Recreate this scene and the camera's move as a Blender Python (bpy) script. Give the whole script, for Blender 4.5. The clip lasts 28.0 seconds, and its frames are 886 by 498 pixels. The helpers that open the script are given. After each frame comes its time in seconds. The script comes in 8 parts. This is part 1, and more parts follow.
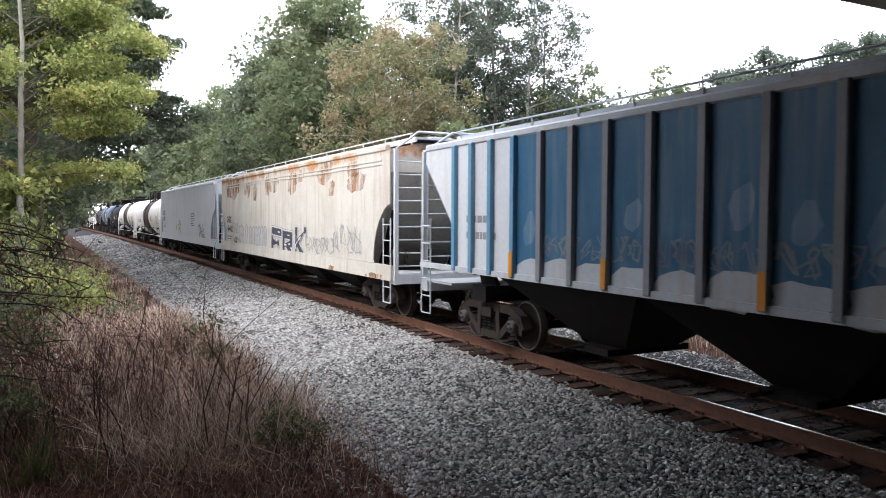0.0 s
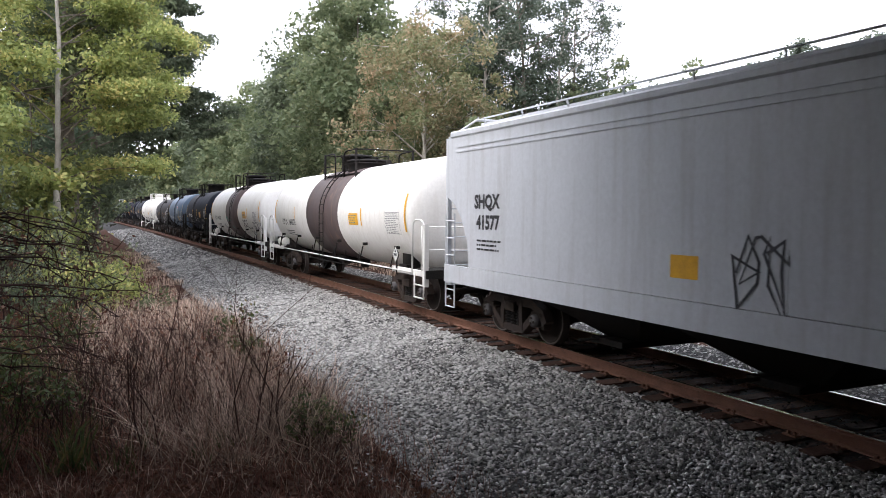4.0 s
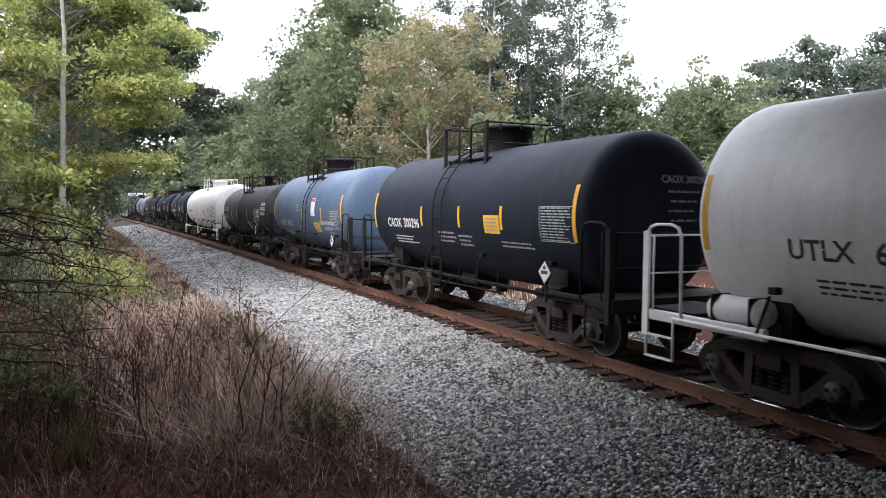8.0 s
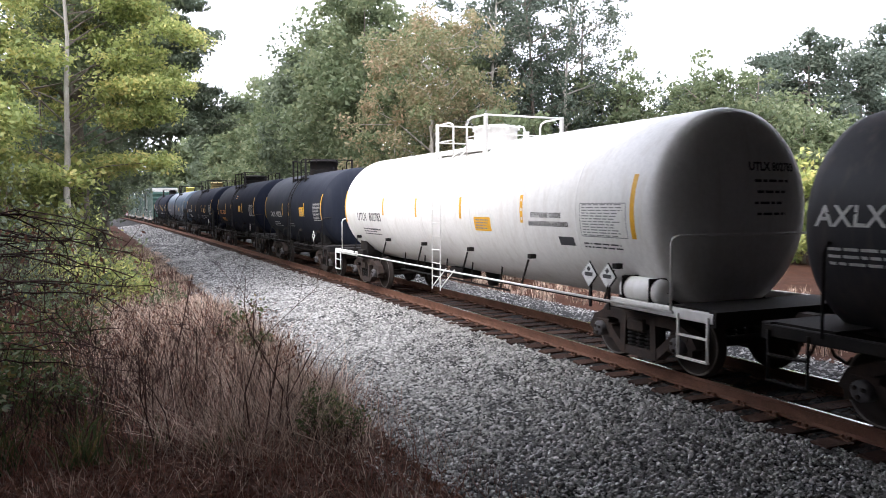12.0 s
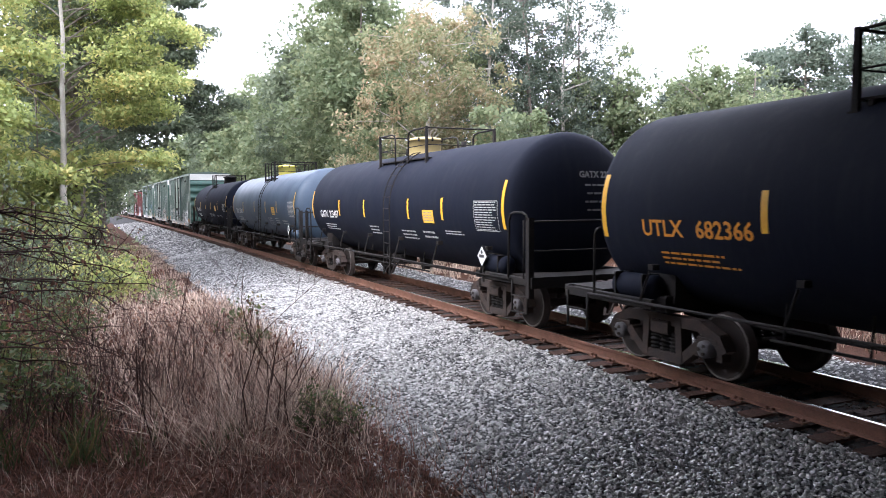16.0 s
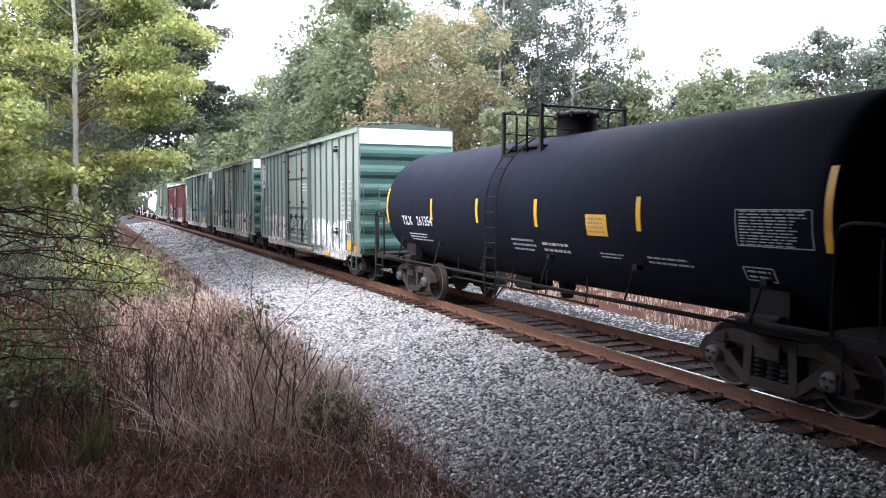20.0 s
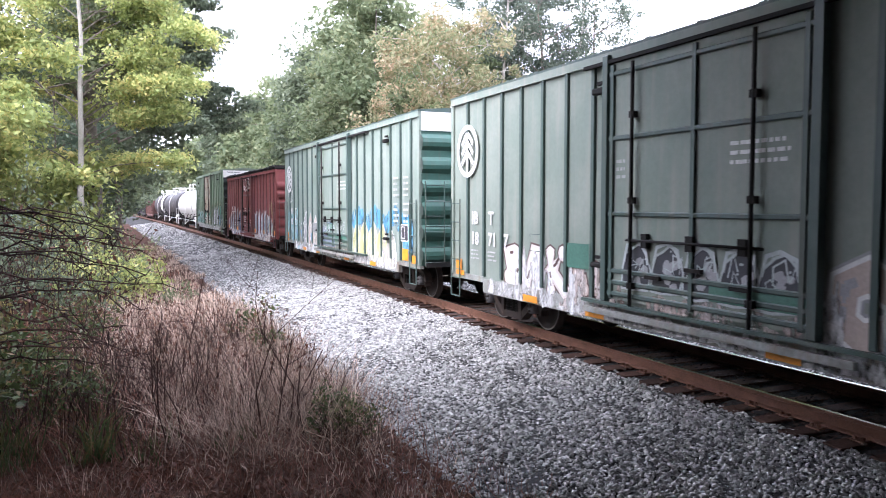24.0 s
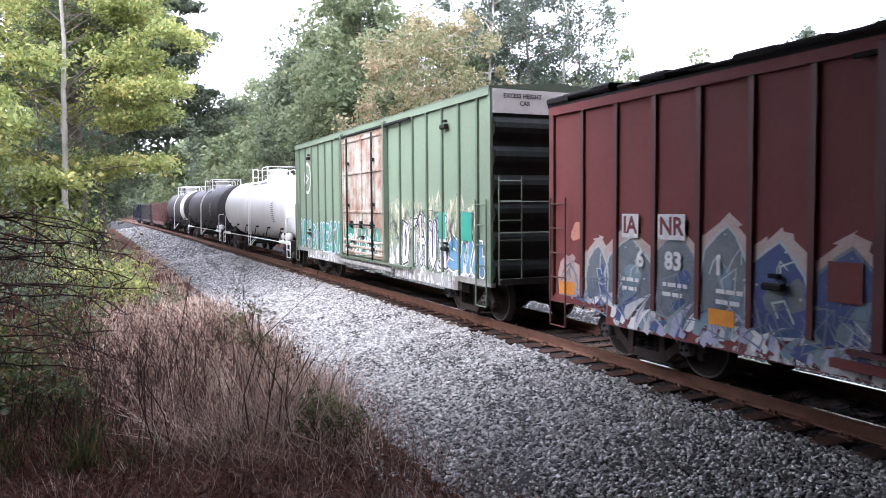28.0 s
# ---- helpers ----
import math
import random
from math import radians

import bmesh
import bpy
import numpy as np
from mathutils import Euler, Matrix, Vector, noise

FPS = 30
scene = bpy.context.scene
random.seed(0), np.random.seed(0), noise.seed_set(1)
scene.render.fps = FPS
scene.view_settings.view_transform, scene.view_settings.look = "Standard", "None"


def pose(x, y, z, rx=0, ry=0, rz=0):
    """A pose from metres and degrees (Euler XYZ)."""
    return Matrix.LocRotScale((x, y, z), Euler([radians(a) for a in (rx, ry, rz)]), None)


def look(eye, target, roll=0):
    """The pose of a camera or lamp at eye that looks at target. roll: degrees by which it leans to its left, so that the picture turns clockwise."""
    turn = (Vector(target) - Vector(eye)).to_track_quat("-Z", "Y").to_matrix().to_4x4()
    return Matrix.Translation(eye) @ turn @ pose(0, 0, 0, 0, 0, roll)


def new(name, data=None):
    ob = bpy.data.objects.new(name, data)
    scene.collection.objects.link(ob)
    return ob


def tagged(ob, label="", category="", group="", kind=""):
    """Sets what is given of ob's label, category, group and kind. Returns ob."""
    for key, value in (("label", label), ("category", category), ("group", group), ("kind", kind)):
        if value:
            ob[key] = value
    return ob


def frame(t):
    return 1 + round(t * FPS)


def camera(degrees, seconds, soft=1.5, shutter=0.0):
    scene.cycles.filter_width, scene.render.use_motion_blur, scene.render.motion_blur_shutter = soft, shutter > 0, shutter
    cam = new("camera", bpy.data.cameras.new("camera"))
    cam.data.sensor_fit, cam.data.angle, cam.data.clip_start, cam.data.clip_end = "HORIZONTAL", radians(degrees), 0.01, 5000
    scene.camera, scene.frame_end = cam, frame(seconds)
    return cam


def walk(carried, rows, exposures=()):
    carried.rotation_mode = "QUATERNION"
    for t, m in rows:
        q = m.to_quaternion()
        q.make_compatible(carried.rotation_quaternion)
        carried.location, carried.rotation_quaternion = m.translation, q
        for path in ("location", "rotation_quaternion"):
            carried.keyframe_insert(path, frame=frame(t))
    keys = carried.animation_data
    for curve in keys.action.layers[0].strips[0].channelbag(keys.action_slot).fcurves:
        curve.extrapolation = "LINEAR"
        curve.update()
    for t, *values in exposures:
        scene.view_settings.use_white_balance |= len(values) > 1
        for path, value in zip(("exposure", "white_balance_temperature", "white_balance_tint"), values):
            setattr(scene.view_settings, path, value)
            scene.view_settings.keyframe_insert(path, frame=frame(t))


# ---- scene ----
import itertools

# camera: hand-held at one spot, turning a little
EYE = (0.0, 0.0, 2.432)
TURNS = [
    (0, -27.15, -2.41, -0.27), (0.5, -25.54, -2.42, -0.31), (1, -25.13, -2.60, -0.09), (1.5, -24.96, -2.51, -0.01), (2, -24.92, -2.57, -0.10),
    (2.5, -24.85, -2.60, -0.15), (4.5, -24.98, -2.83, -0.40), (5, -24.85, -2.71, -0.50), (5.5, -24.69, -2.93, -0.36), (6, -25.07, -3.10, -0.28),
    (6.5, -25.18, -3.12, -0.36), (7, -25.04, -3.02, -0.46), (7.5, -24.92, -3.30, -0.38), (8, -24.64, -3.06, -0.45), (8.5, -24.65, -3.05, -0.28),
    (9, -24.55, -3.20, -0.29), (9.5, -24.54, -3.38, -0.26), (10, -24.60, -3.27, -0.28), (10.5, -24.59, -3.24, -0.27), (11, -24.46, -3.23, -0.27),
    (11.5, -24.36, -3.22, -0.10), (12, -24.35, -3.29, 0.12), (12.5, -24.29, -3.29, 0.14), (14.5, -24.39, -3.42, 0.09), (15, -24.37, -3.42, 0.19),
    (15.5, -24.63, -3.54, 0.12), (16, -24.56, -3.54, 0.27), (16.5, -24.56, -3.42, 0.37), (17, -24.34, -3.57, 0.37), (17.5, -24.17, -3.53, 0.55),
    (18, -24.11, -3.40, 0.47), (18.5, -23.79, -3.47, 0.24), (19, -23.76, -3.32, 0.04), (19.5, -23.78, -3.44, -0.13), (20, -23.85, -3.41, -0.09),
    (20.5, -23.60, -3.39, -0.02), (22.5, -23.67, -3.65, 0.24), (23, -23.52, -3.62, 0.24), (23.5, -23.68, -3.46, 0.16), (24, -23.52, -3.37, 0.01),
    (24.5, -23.24, -3.37, 0.07), (25, -23.12, -3.37, 0.12), (25.5, -22.80, -3.44, 0.24), (26, -23.15, -3.44, 0.48), (26.5, -23.59, -3.41, 0.38),
    (27, -23.48, -3.46, 0.35), (27.5, -23.31, -3.40, 0.35), (28, -24.49, -3.26, 0.44)]
cam = camera(60.66, 28.0, soft=0.4, shutter=0.1)
walk(cam, [(t, pose(*EYE, 90 + p, r, y)) for t, y, p, r in TURNS],
     exposures=[(0.0, 1.72, 6320, 11), (1.0, 1.51, 6360, 11), (2.5, 1.43, 6380, 12), (5.0, 1.54, 6390, 12), (6.0, 1.46, 6380, 12), (7.0, 1.63, 6310, 12), (8.0, 1.85, 6290, 12), (9.0, 2.02, 6280, 12), (10.0, 2.15, 6290, 12), (11.0, 2.12, 6260, 13),
                (12.0, 1.93, 6280, 13), (12.5, 1.98, 6280, 13), (15.0, 2.41, 6070, 14), (17.0, 2.51, 6040, 15), (18.0, 2.51, 6030, 15), (19.0, 2.41, 6030, 15), (20.0, 2.41, 6020, 15), (23.0, 2.63, 5930, 17), (25.0, 2.71, 5920, 19), (27.0, 2.70, 5910, 19), (28.0, 2.46, 5910, 18)])

# the track: z = 0 is the top of the rails, y runs away along it
TRACK_X, BEND = 8.445, 0.000184


def track_x(y):
    return TRACK_X - BEND * y * abs(y) / 2 * (y > 0)


def run(t):
    """Metres that the train has gone at t seconds."""
    return 9.983 * t - 0.0125 * (t - 14) ** 2


# ---- light ----
world = bpy.data.worlds.new("overcast_sky")
scene.world = world
world.use_nodes = True
wn, wl = world.node_tree.nodes, world.node_tree.links
wn.clear()
sky = wn.new("ShaderNodeTexSky")
sky.sky_type, sky.sun_disc = "NISHITA", False
sky.sun_elevation, sky.sun_rotation = radians(39), radians(255)
sky.air_density, sky.dust_density, sky.ozone_density = 1.0, 6.0, 1.0
haze = wn.new("ShaderNodeMix")
haze.data_type = "RGBA"
haze.inputs[0].default_value = 0.86
haze.inputs[7].default_value = (10.7, 10.9, 12.1, 1)
backg = wn.new("ShaderNodeBackground")
backg.inputs["Strength"].default_value = 0.1
wout = wn.new("ShaderNodeOutputWorld")
wl.new(sky.outputs[0], haze.inputs[6])
wl.new(haze.outputs[2], backg.inputs[0])
wl.new(backg.outputs[0], wout.inputs[0])
sun = new("sun", bpy.data.lights.new("sun", "SUN"))
sun.data.energy, sun.data.angle, sun.data.color = 1.4, radians(70), (1.0, 0.98, 0.95)
sun.matrix_world = look((-36, 14, 36), (8, 26, 0))

# ---- materials ----


def mat(name, color, rough=0.6, metal=0.0, second=None, scale=3.0, amount=0.5, grain=0.25, bump=0.15, bump_scale=60.0,
        streak=None, streak_amount=0.0, stretch=(1, 1, 1), island=0.0, spec=0.5, random_tint=0.0, rust=None):
    """A painted, rusty, stony or woody surface: base colour, a second colour in patches, fine grain and relief, streaks running down."""
    m = bpy.data.materials.new(name)
    m.use_nodes = True
    n, k = m.node_tree.nodes, m.node_tree.links
    p = n["Principled BSDF"]
    p.inputs["Roughness"].default_value = rough
    p.inputs["Metallic"].default_value = metal
    p.inputs["Specular IOR Level"].default_value = spec
    tc = n.new("ShaderNodeTexCoord")
    mp = n.new("ShaderNodeMapping")
    mp.inputs["Scale"].default_value = stretch
    k.new(tc.outputs["Object"], mp.inputs[0])

    def noise_node(sc, detail, rough_=0.6):
        t = n.new("ShaderNodeTexNoise")
        t.inputs["Scale"].default_value, t.inputs["Detail"].default_value, t.inputs["Roughness"].default_value = sc, detail, rough_
        k.new(mp.outputs[0], t.inputs["Vector"])
        return t

    def ramp(src, lo, hi):
        r = n.new("ShaderNodeMapRange")
        r.inputs[1].default_value, r.inputs[2].default_value = lo, hi
        k.new(src, r.inputs[0])
        return r.outputs[0]

    def mix(fac, a, b, kind="MIX"):
        x = n.new("ShaderNodeMix")
        x.data_type, x.blend_type = "RGBA", kind
        for i, v in ((0, fac), (6, a), (7, b)):
            if hasattr(v, "default_value"):
                k.new(v, x.inputs[i])
            elif i == 0:
                x.inputs[0].default_value = v
            else:
                x.inputs[i].default_value = (*v[:3], 1)
        return x.outputs[2]

    def times(fac, v):
        q = n.new("ShaderNodeMath")
        q.operation = "MULTIPLY"
        k.new(fac, q.inputs[0])
        q.inputs[1].default_value = v
        return q.outputs[0]

    second = second or tuple(c * 0.6 for c in color)
    patch = noise_node(scale, 5)
    col = mix(times(ramp(patch.outputs["Fac"], 0.42, 0.68), amount), color, second)
    fine = noise_node(scale * 14, 4, 0.7)
    dark = n.new("ShaderNodeMapRange")
    dark.inputs[1].default_value, dark.inputs[2].default_value = 0.3, 0.7
    dark.inputs[3].default_value, dark.inputs[4].default_value = 1 - grain, 1 + grain * 0.6
    k.new(fine.outputs["Fac"], dark.inputs[0])
    comb = n.new("ShaderNodeCombineColor")
    for i in range(3):
        k.new(dark.outputs[0], comb.inputs[i])
    col = mix(1.0, col, comb.outputs[0], "MULTIPLY")
    if streak:
        mp2 = n.new("ShaderNodeMapping")
        mp2.inputs["Scale"].default_value = (5, 5, 0.35)
        k.new(tc.outputs["Object"], mp2.inputs[0])
        st = n.new("ShaderNodeTexNoise")
        st.inputs["Scale"].default_value, st.inputs["Detail"].default_value = 1.3, 6
        k.new(mp2.outputs[0], st.inputs["Vector"])
        col = mix(times(ramp(st.outputs["Fac"], 0.5, 0.74), streak_amount), col, streak)
    if rust:
        sx = n.new("ShaderNodeSeparateXYZ")
        k.new(tc.outputs["Object"], sx.inputs[0])
        hz = n.new("ShaderNodeMapRange")
        hz.inputs[1].default_value, hz.inputs[2].default_value = rust
        k.new(sx.outputs[2], hz.inputs[0])
        rn = n.new("ShaderNodeTexNoise")
        mp3 = n.new("ShaderNodeMapping")
        mp3.inputs["Scale"].default_value = (1, 1.1, 0.55)
        mp3.inputs["Location"].default_value = (0, 3.7, 0)
        k.new(tc.outputs["Object"], mp3.inputs[0])
        k.new(mp3.outputs[0], rn.inputs["Vector"])
        rn.inputs["Scale"].default_value, rn.inputs["Detail"].default_value, rn.inputs["Roughness"].default_value = 0.62, 7, 0.66
        mu = n.new("ShaderNodeMath")
        mu.operation = "MULTIPLY"
        k.new(hz.outputs[0], mu.inputs[0])
        k.new(rn.outputs["Fac"], mu.inputs[1])
        col = mix(ramp(mu.outputs[0], 0.46, 0.56), col, mix(ramp(fine.outputs["Fac"], 0.35, 0.65), (0.36, 0.14, 0.05), (0.5, 0.31, 0.17)))
    if island or random_tint:
        gi = n.new("ShaderNodeNewGeometry")
        src = gi.outputs["Random Per Island"]
        if random_tint:
            src = n.new("ShaderNodeObjectInfo").outputs["Random"]
        hv = n.new("ShaderNodeHueSaturation")
        v = n.new("ShaderNodeMapRange")
        w = island or random_tint
        v.inputs[3].default_value, v.inputs[4].default_value = 1 - w, 1 + w
        k.new(src, v.inputs[0])
        k.new(v.outputs[0], hv.inputs["Value"])
        k.new(col, hv.inputs["Color"])
        col = hv.outputs[0]
    k.new(col, p.inputs["Base Color"])
    rv = n.new("ShaderNodeMapRange")
    rv.inputs[3].default_value, rv.inputs[4].default_value = max(0.05, rough - 0.12), min(1, rough + 0.15)
    k.new(patch.outputs["Fac"], rv.inputs[0])
    k.new(rv.outputs[0], p.inputs["Roughness"])
    if bump:
        bt = noise_node(bump_scale, 3)
        b = n.new("ShaderNodeBump")
        b.inputs["Strength"].default_value, b.inputs["Distance"].default_value = bump, 0.02
        k.new(bt.outputs["Fac"], b.inputs["Height"])
        k.new(b.outputs[0], p.inputs["Normal"])
    return m


def stain_mat(name, color, second, scale=2.4, lo=0.44, hi=0.56):
    """A stain that is worn through in ragged, downward-drawn patches."""
    m = mat(name, color, 0.9, 0, second, 2.5, 0.8, 0.3, 0.1, 40, spec=0.15)
    n, k = m.node_tree.nodes, m.node_tree.links
    tc, mp, nz, mr = (n.new("ShaderNode" + q) for q in ("TexCoord", "Mapping", "TexNoise", "MapRange"))
    mp.inputs["Scale"].default_value = (1, 1.3, 0.5)
    nz.inputs["Scale"].default_value, nz.inputs["Detail"].default_value, nz.inputs["Roughness"].default_value = scale, 7, 0.65
    mr.inputs[1].default_value, mr.inputs[2].default_value = lo, hi
    tr, mx = n.new("ShaderNodeBsdfTransparent"), n.new("ShaderNodeMixShader")
    k.new(tc.outputs["Object"], mp.inputs[0])
    k.new(mp.outputs[0], nz.inputs["Vector"])
    k.new(nz.outputs["Fac"], mr.inputs[0])
    k.new(mr.outputs[0], mx.inputs[0])
    k.new(tr.outputs[0], mx.inputs[1])
    k.new(n["Principled BSDF"].outputs[0], mx.inputs[2])
    k.new(mx.outputs[0], n["Material Output"].inputs[0])
    return m


def leaf_mat(name, color, second, third):
    m = bpy.data.materials.new(name)
    m.use_nodes = True
    n, k = m.node_tree.nodes, m.node_tree.links
    p = n["Principled BSDF"]
    gi = n.new("ShaderNodeNewGeometry")
    cr = n.new("ShaderNodeValToRGB")
    cr.color_ramp.elements[0].color, cr.color_ramp.elements[1].color = (*color, 1), (*third, 1)
    e = cr.color_ramp.elements.new(0.55)
    e.color = (*second, 1)
    cr.color_ramp.elements[2].position = 0.96
    nz = n.new("ShaderNodeTexNoise")
    nz.inputs["Scale"].default_value, nz.inputs["Detail"].default_value = 0.45, 2
    tc = n.new("ShaderNodeTexCoord")
    k.new(tc.outputs["Object"], nz.inputs["Vector"])
    a = n.new("ShaderNodeMath")
    a.operation = "MULTIPLY_ADD"
    k.new(gi.outputs["Random Per Island"], a.inputs[0])
    a.inputs[1].default_value = 0.55
    s2 = n.new("ShaderNodeMapRange")
    s2.inputs[1].default_value, s2.inputs[2].default_value, s2.inputs[3].default_value, s2.inputs[4].default_value = 0.3, 0.7, 0.0, 0.45
    k.new(nz.outputs["Fac"], s2.inputs[0])
    k.new(s2.outputs[0], a.inputs[2])
    k.new(a.outputs[0], cr.inputs[0])
    k.new(cr.outputs[0], p.inputs["Base Color"])
    p.inputs["Roughness"].default_value = 0.6
    p.inputs["Specular IOR Level"].default_value = 0.3
    tr = n.new("ShaderNodeBsdfTranslucent")
    k.new(cr.outputs[0], tr.inputs[0])
    ms = n.new("ShaderNodeMixShader")
    ms.inputs[0].default_value = 0.45
    k.new(p.outputs[0], ms.inputs[1])
    k.new(tr.outputs[0], ms.inputs[2])
    k.new(ms.outputs[0], n["Material Output"].inputs[0])
    return m


RAIL = mat("rusty_rail", (0.17, 0.08, 0.05), 0.75, 0.2, (0.1, 0.05, 0.035), 4, 0.6)
RAIL_TOP = mat("polished_rail_head", (0.6, 0.6, 0.6), 0.22, 1.0, (0.4, 0.38, 0.36), 6, 0.4, 0.1, 0.03)
TIE = mat("weathered_timber_tie", (0.06, 0.033, 0.024), 0.9, 0, (0.105, 0.058, 0.041), 3, 0.6, 0.4, 0.5, 40, stretch=(0.3, 2, 2), random_tint=0.35, spec=0.2)
STONE = mat("crushed_stone", (0.4, 0.392, 0.372), 0.8, 0, (0.17, 0.167, 0.16), 9, 0.7, 0.3, 0.3, 80, island=0.65, spec=0.35)
# brown stone, its colour darkened to hold the train's shadow between the rails
STONE_SHADE = mat("brown_shade_dark_stone", (0.06, 0.04, 0.033), 0.8, 0, (0.025, 0.02, 0.018), 8, 0.7, 0.3, 0.3, 80, island=0.6, spec=0.15)
# bed colour near black: the shade in the gaps between stones is painted in
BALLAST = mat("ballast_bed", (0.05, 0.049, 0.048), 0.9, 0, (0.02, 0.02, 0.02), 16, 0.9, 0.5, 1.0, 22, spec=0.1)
SOIL = mat("leaf_litter_soil", (0.047, 0.022, 0.014), 0.95, 0, (0.085, 0.038, 0.024), 2.5, 0.7, 0.4, 1.0, 18, spec=0.08)
CONCRETE = mat("bridge_concrete", (0.15, 0.141, 0.128), 0.85, 0, (0.1, 0.094, 0.085), 0.7, 0.6, 0.2, 0.3, 25, (0.12, 0.11, 0.1), 0.4)
P_RIB_B = mat("pale_blue_rib_paint", (0.1, 0.27, 0.42), 0.5, 0, (0.2, 0.33, 0.44), 0.9, 0.6, 0.1, 0.05, 20)
P_HOP_RIB = mat("dull_slate_rib_paint", (0.24, 0.25, 0.27), 0.55, 0, (0.26, 0.28, 0.3), 0.9, 0.6, 0.1, 0.05, 20, (0.3, 0.16, 0.08), 0.35)
STEEL = mat("dirty_cast_steel", (0.036, 0.028, 0.025), 0.8, 0.0, (0.07, 0.046, 0.036), 5, 0.7, 0.3, 0.3, 50, spec=0.25)
WHEEL = mat("wheel_steel", (0.026, 0.02, 0.018), 0.8, 0.0, (0.05, 0.033, 0.026), 6, 0.5, spec=0.3)
TREAD = mat("worn_wheel_rim", (0.15, 0.135, 0.125), 0.5, 0.6, (0.07, 0.055, 0.05), 6, 0.6)
UNDER = mat("grimy_black_underframe", (0.013, 0.012, 0.012), 0.8, 0.0, (0.032, 0.025, 0.021), 2, 0.6, spec=0.2)
YELLOW = mat("reflective_yellow_sheeting", (0.75, 0.4, 0.02), 0.45, 0, (0.5, 0.25, 0.02), 6, 0.5, 0.15)
ORANGE = mat("orange_marking", (0.7, 0.27, 0.02), 0.5, 0, (0.5, 0.18, 0.02), 6, 0.5, 0.15)
LETTER_W = mat("white_stencil_paint", (0.68, 0.68, 0.66), 0.6, 0, (0.42, 0.42, 0.41), 12, 0.6, 0.3)
LETTER_M = mat("dusty_white_stencil", (0.42, 0.42, 0.41), 0.65, 0, (0.25, 0.25, 0.25), 12, 0.6, 0.3)
LETTER_K = mat("black_stencil_paint", (0.03, 0.03, 0.035), 0.6, 0, (0.07, 0.07, 0.07), 10, 0.5, 0.3)
LETTER_G = mat("faded_grey_stencil", (0.3, 0.3, 0.3), 0.7, 0, (0.15, 0.15, 0.15), 14, 0.7, 0.4)
HOUSE = mat("white_clapboard", (0.78, 0.78, 0.76), 0.6, 0, (0.62, 0.62, 0.6), 1.2, 0.4, 0.08, 0.1, 30)
ROOF = mat("pale_roofing", (0.5, 0.5, 0.49), 0.7, 0, (0.35, 0.35, 0.34), 2, 0.5)
BARK = mat("grey_brown_bark", (0.15, 0.125, 0.1), 0.95, 0, (0.08, 0.065, 0.055), 3, 0.7, 0.4, 1.0, 14, stretch=(3, 3, 0.6))
PALE_BARK = mat("pale_smooth_bark", (0.38, 0.35, 0.3), 0.9, 0, (0.2, 0.18, 0.15), 2, 0.7, 0.3, 0.6, 14, stretch=(2, 2, 0.8))
TWIG = mat("dry_brown_stem", (0.05, 0.028, 0.024), 0.9, 0, (0.028, 0.017, 0.016), 3, 0.5, 0.3, 0, island=0.5, spec=0.15)
STRAW = mat("dry_straw_grass", (0.5, 0.39, 0.31), 0.9, 0, (0.16, 0.1, 0.075), 1.6, 0.8, 0.2, 0, island=0.8, spec=0.2)
RUSTGRASS = mat("dead_reddish_weed", (0.21, 0.1, 0.074), 0.9, 0, (0.075, 0.037, 0.03), 1.0, 0.7, 0.2, 0, island=0.65, spec=0.15)
LEAF_GREEN = leaf_mat("green_leaves", (0.07, 0.1, 0.05), (0.145, 0.175, 0.092), (0.24, 0.26, 0.14))
LEAF_YELLOW = leaf_mat("yellowing_leaves", (0.13, 0.18, 0.06), (0.34, 0.38, 0.13), (0.64, 0.54, 0.21))
LEAF_BROWN = leaf_mat("browning_leaves", (0.1, 0.14, 0.06), (0.225, 0.215, 0.115), (0.42, 0.29, 0.19))
LEAF_DARK = leaf_mat("dark_green_leaves", (0.06, 0.082, 0.05), (0.105, 0.13, 0.08), (0.17, 0.195, 0.12))
LEAF_PINE = leaf_mat("pine_needles", (0.06, 0.085, 0.06), (0.095, 0.12, 0.088), (0.15, 0.17, 0.125))
LEAF_BLUE = leaf_mat("blue_green_leaves", (0.075, 0.11, 0.075), (0.13, 0.175, 0.12), (0.21, 0.25, 0.16))
LEAF_LITTER = leaf_mat("fallen_leaves", (0.05, 0.023, 0.015), (0.115, 0.052, 0.033), (0.32, 0.18, 0.12))
LEAF_WEED = leaf_mat("weed_leaves", (0.03, 0.048, 0.018), (0.065, 0.085, 0.03), (0.2, 0.12, 0.045))

# ---- mesh helpers ----


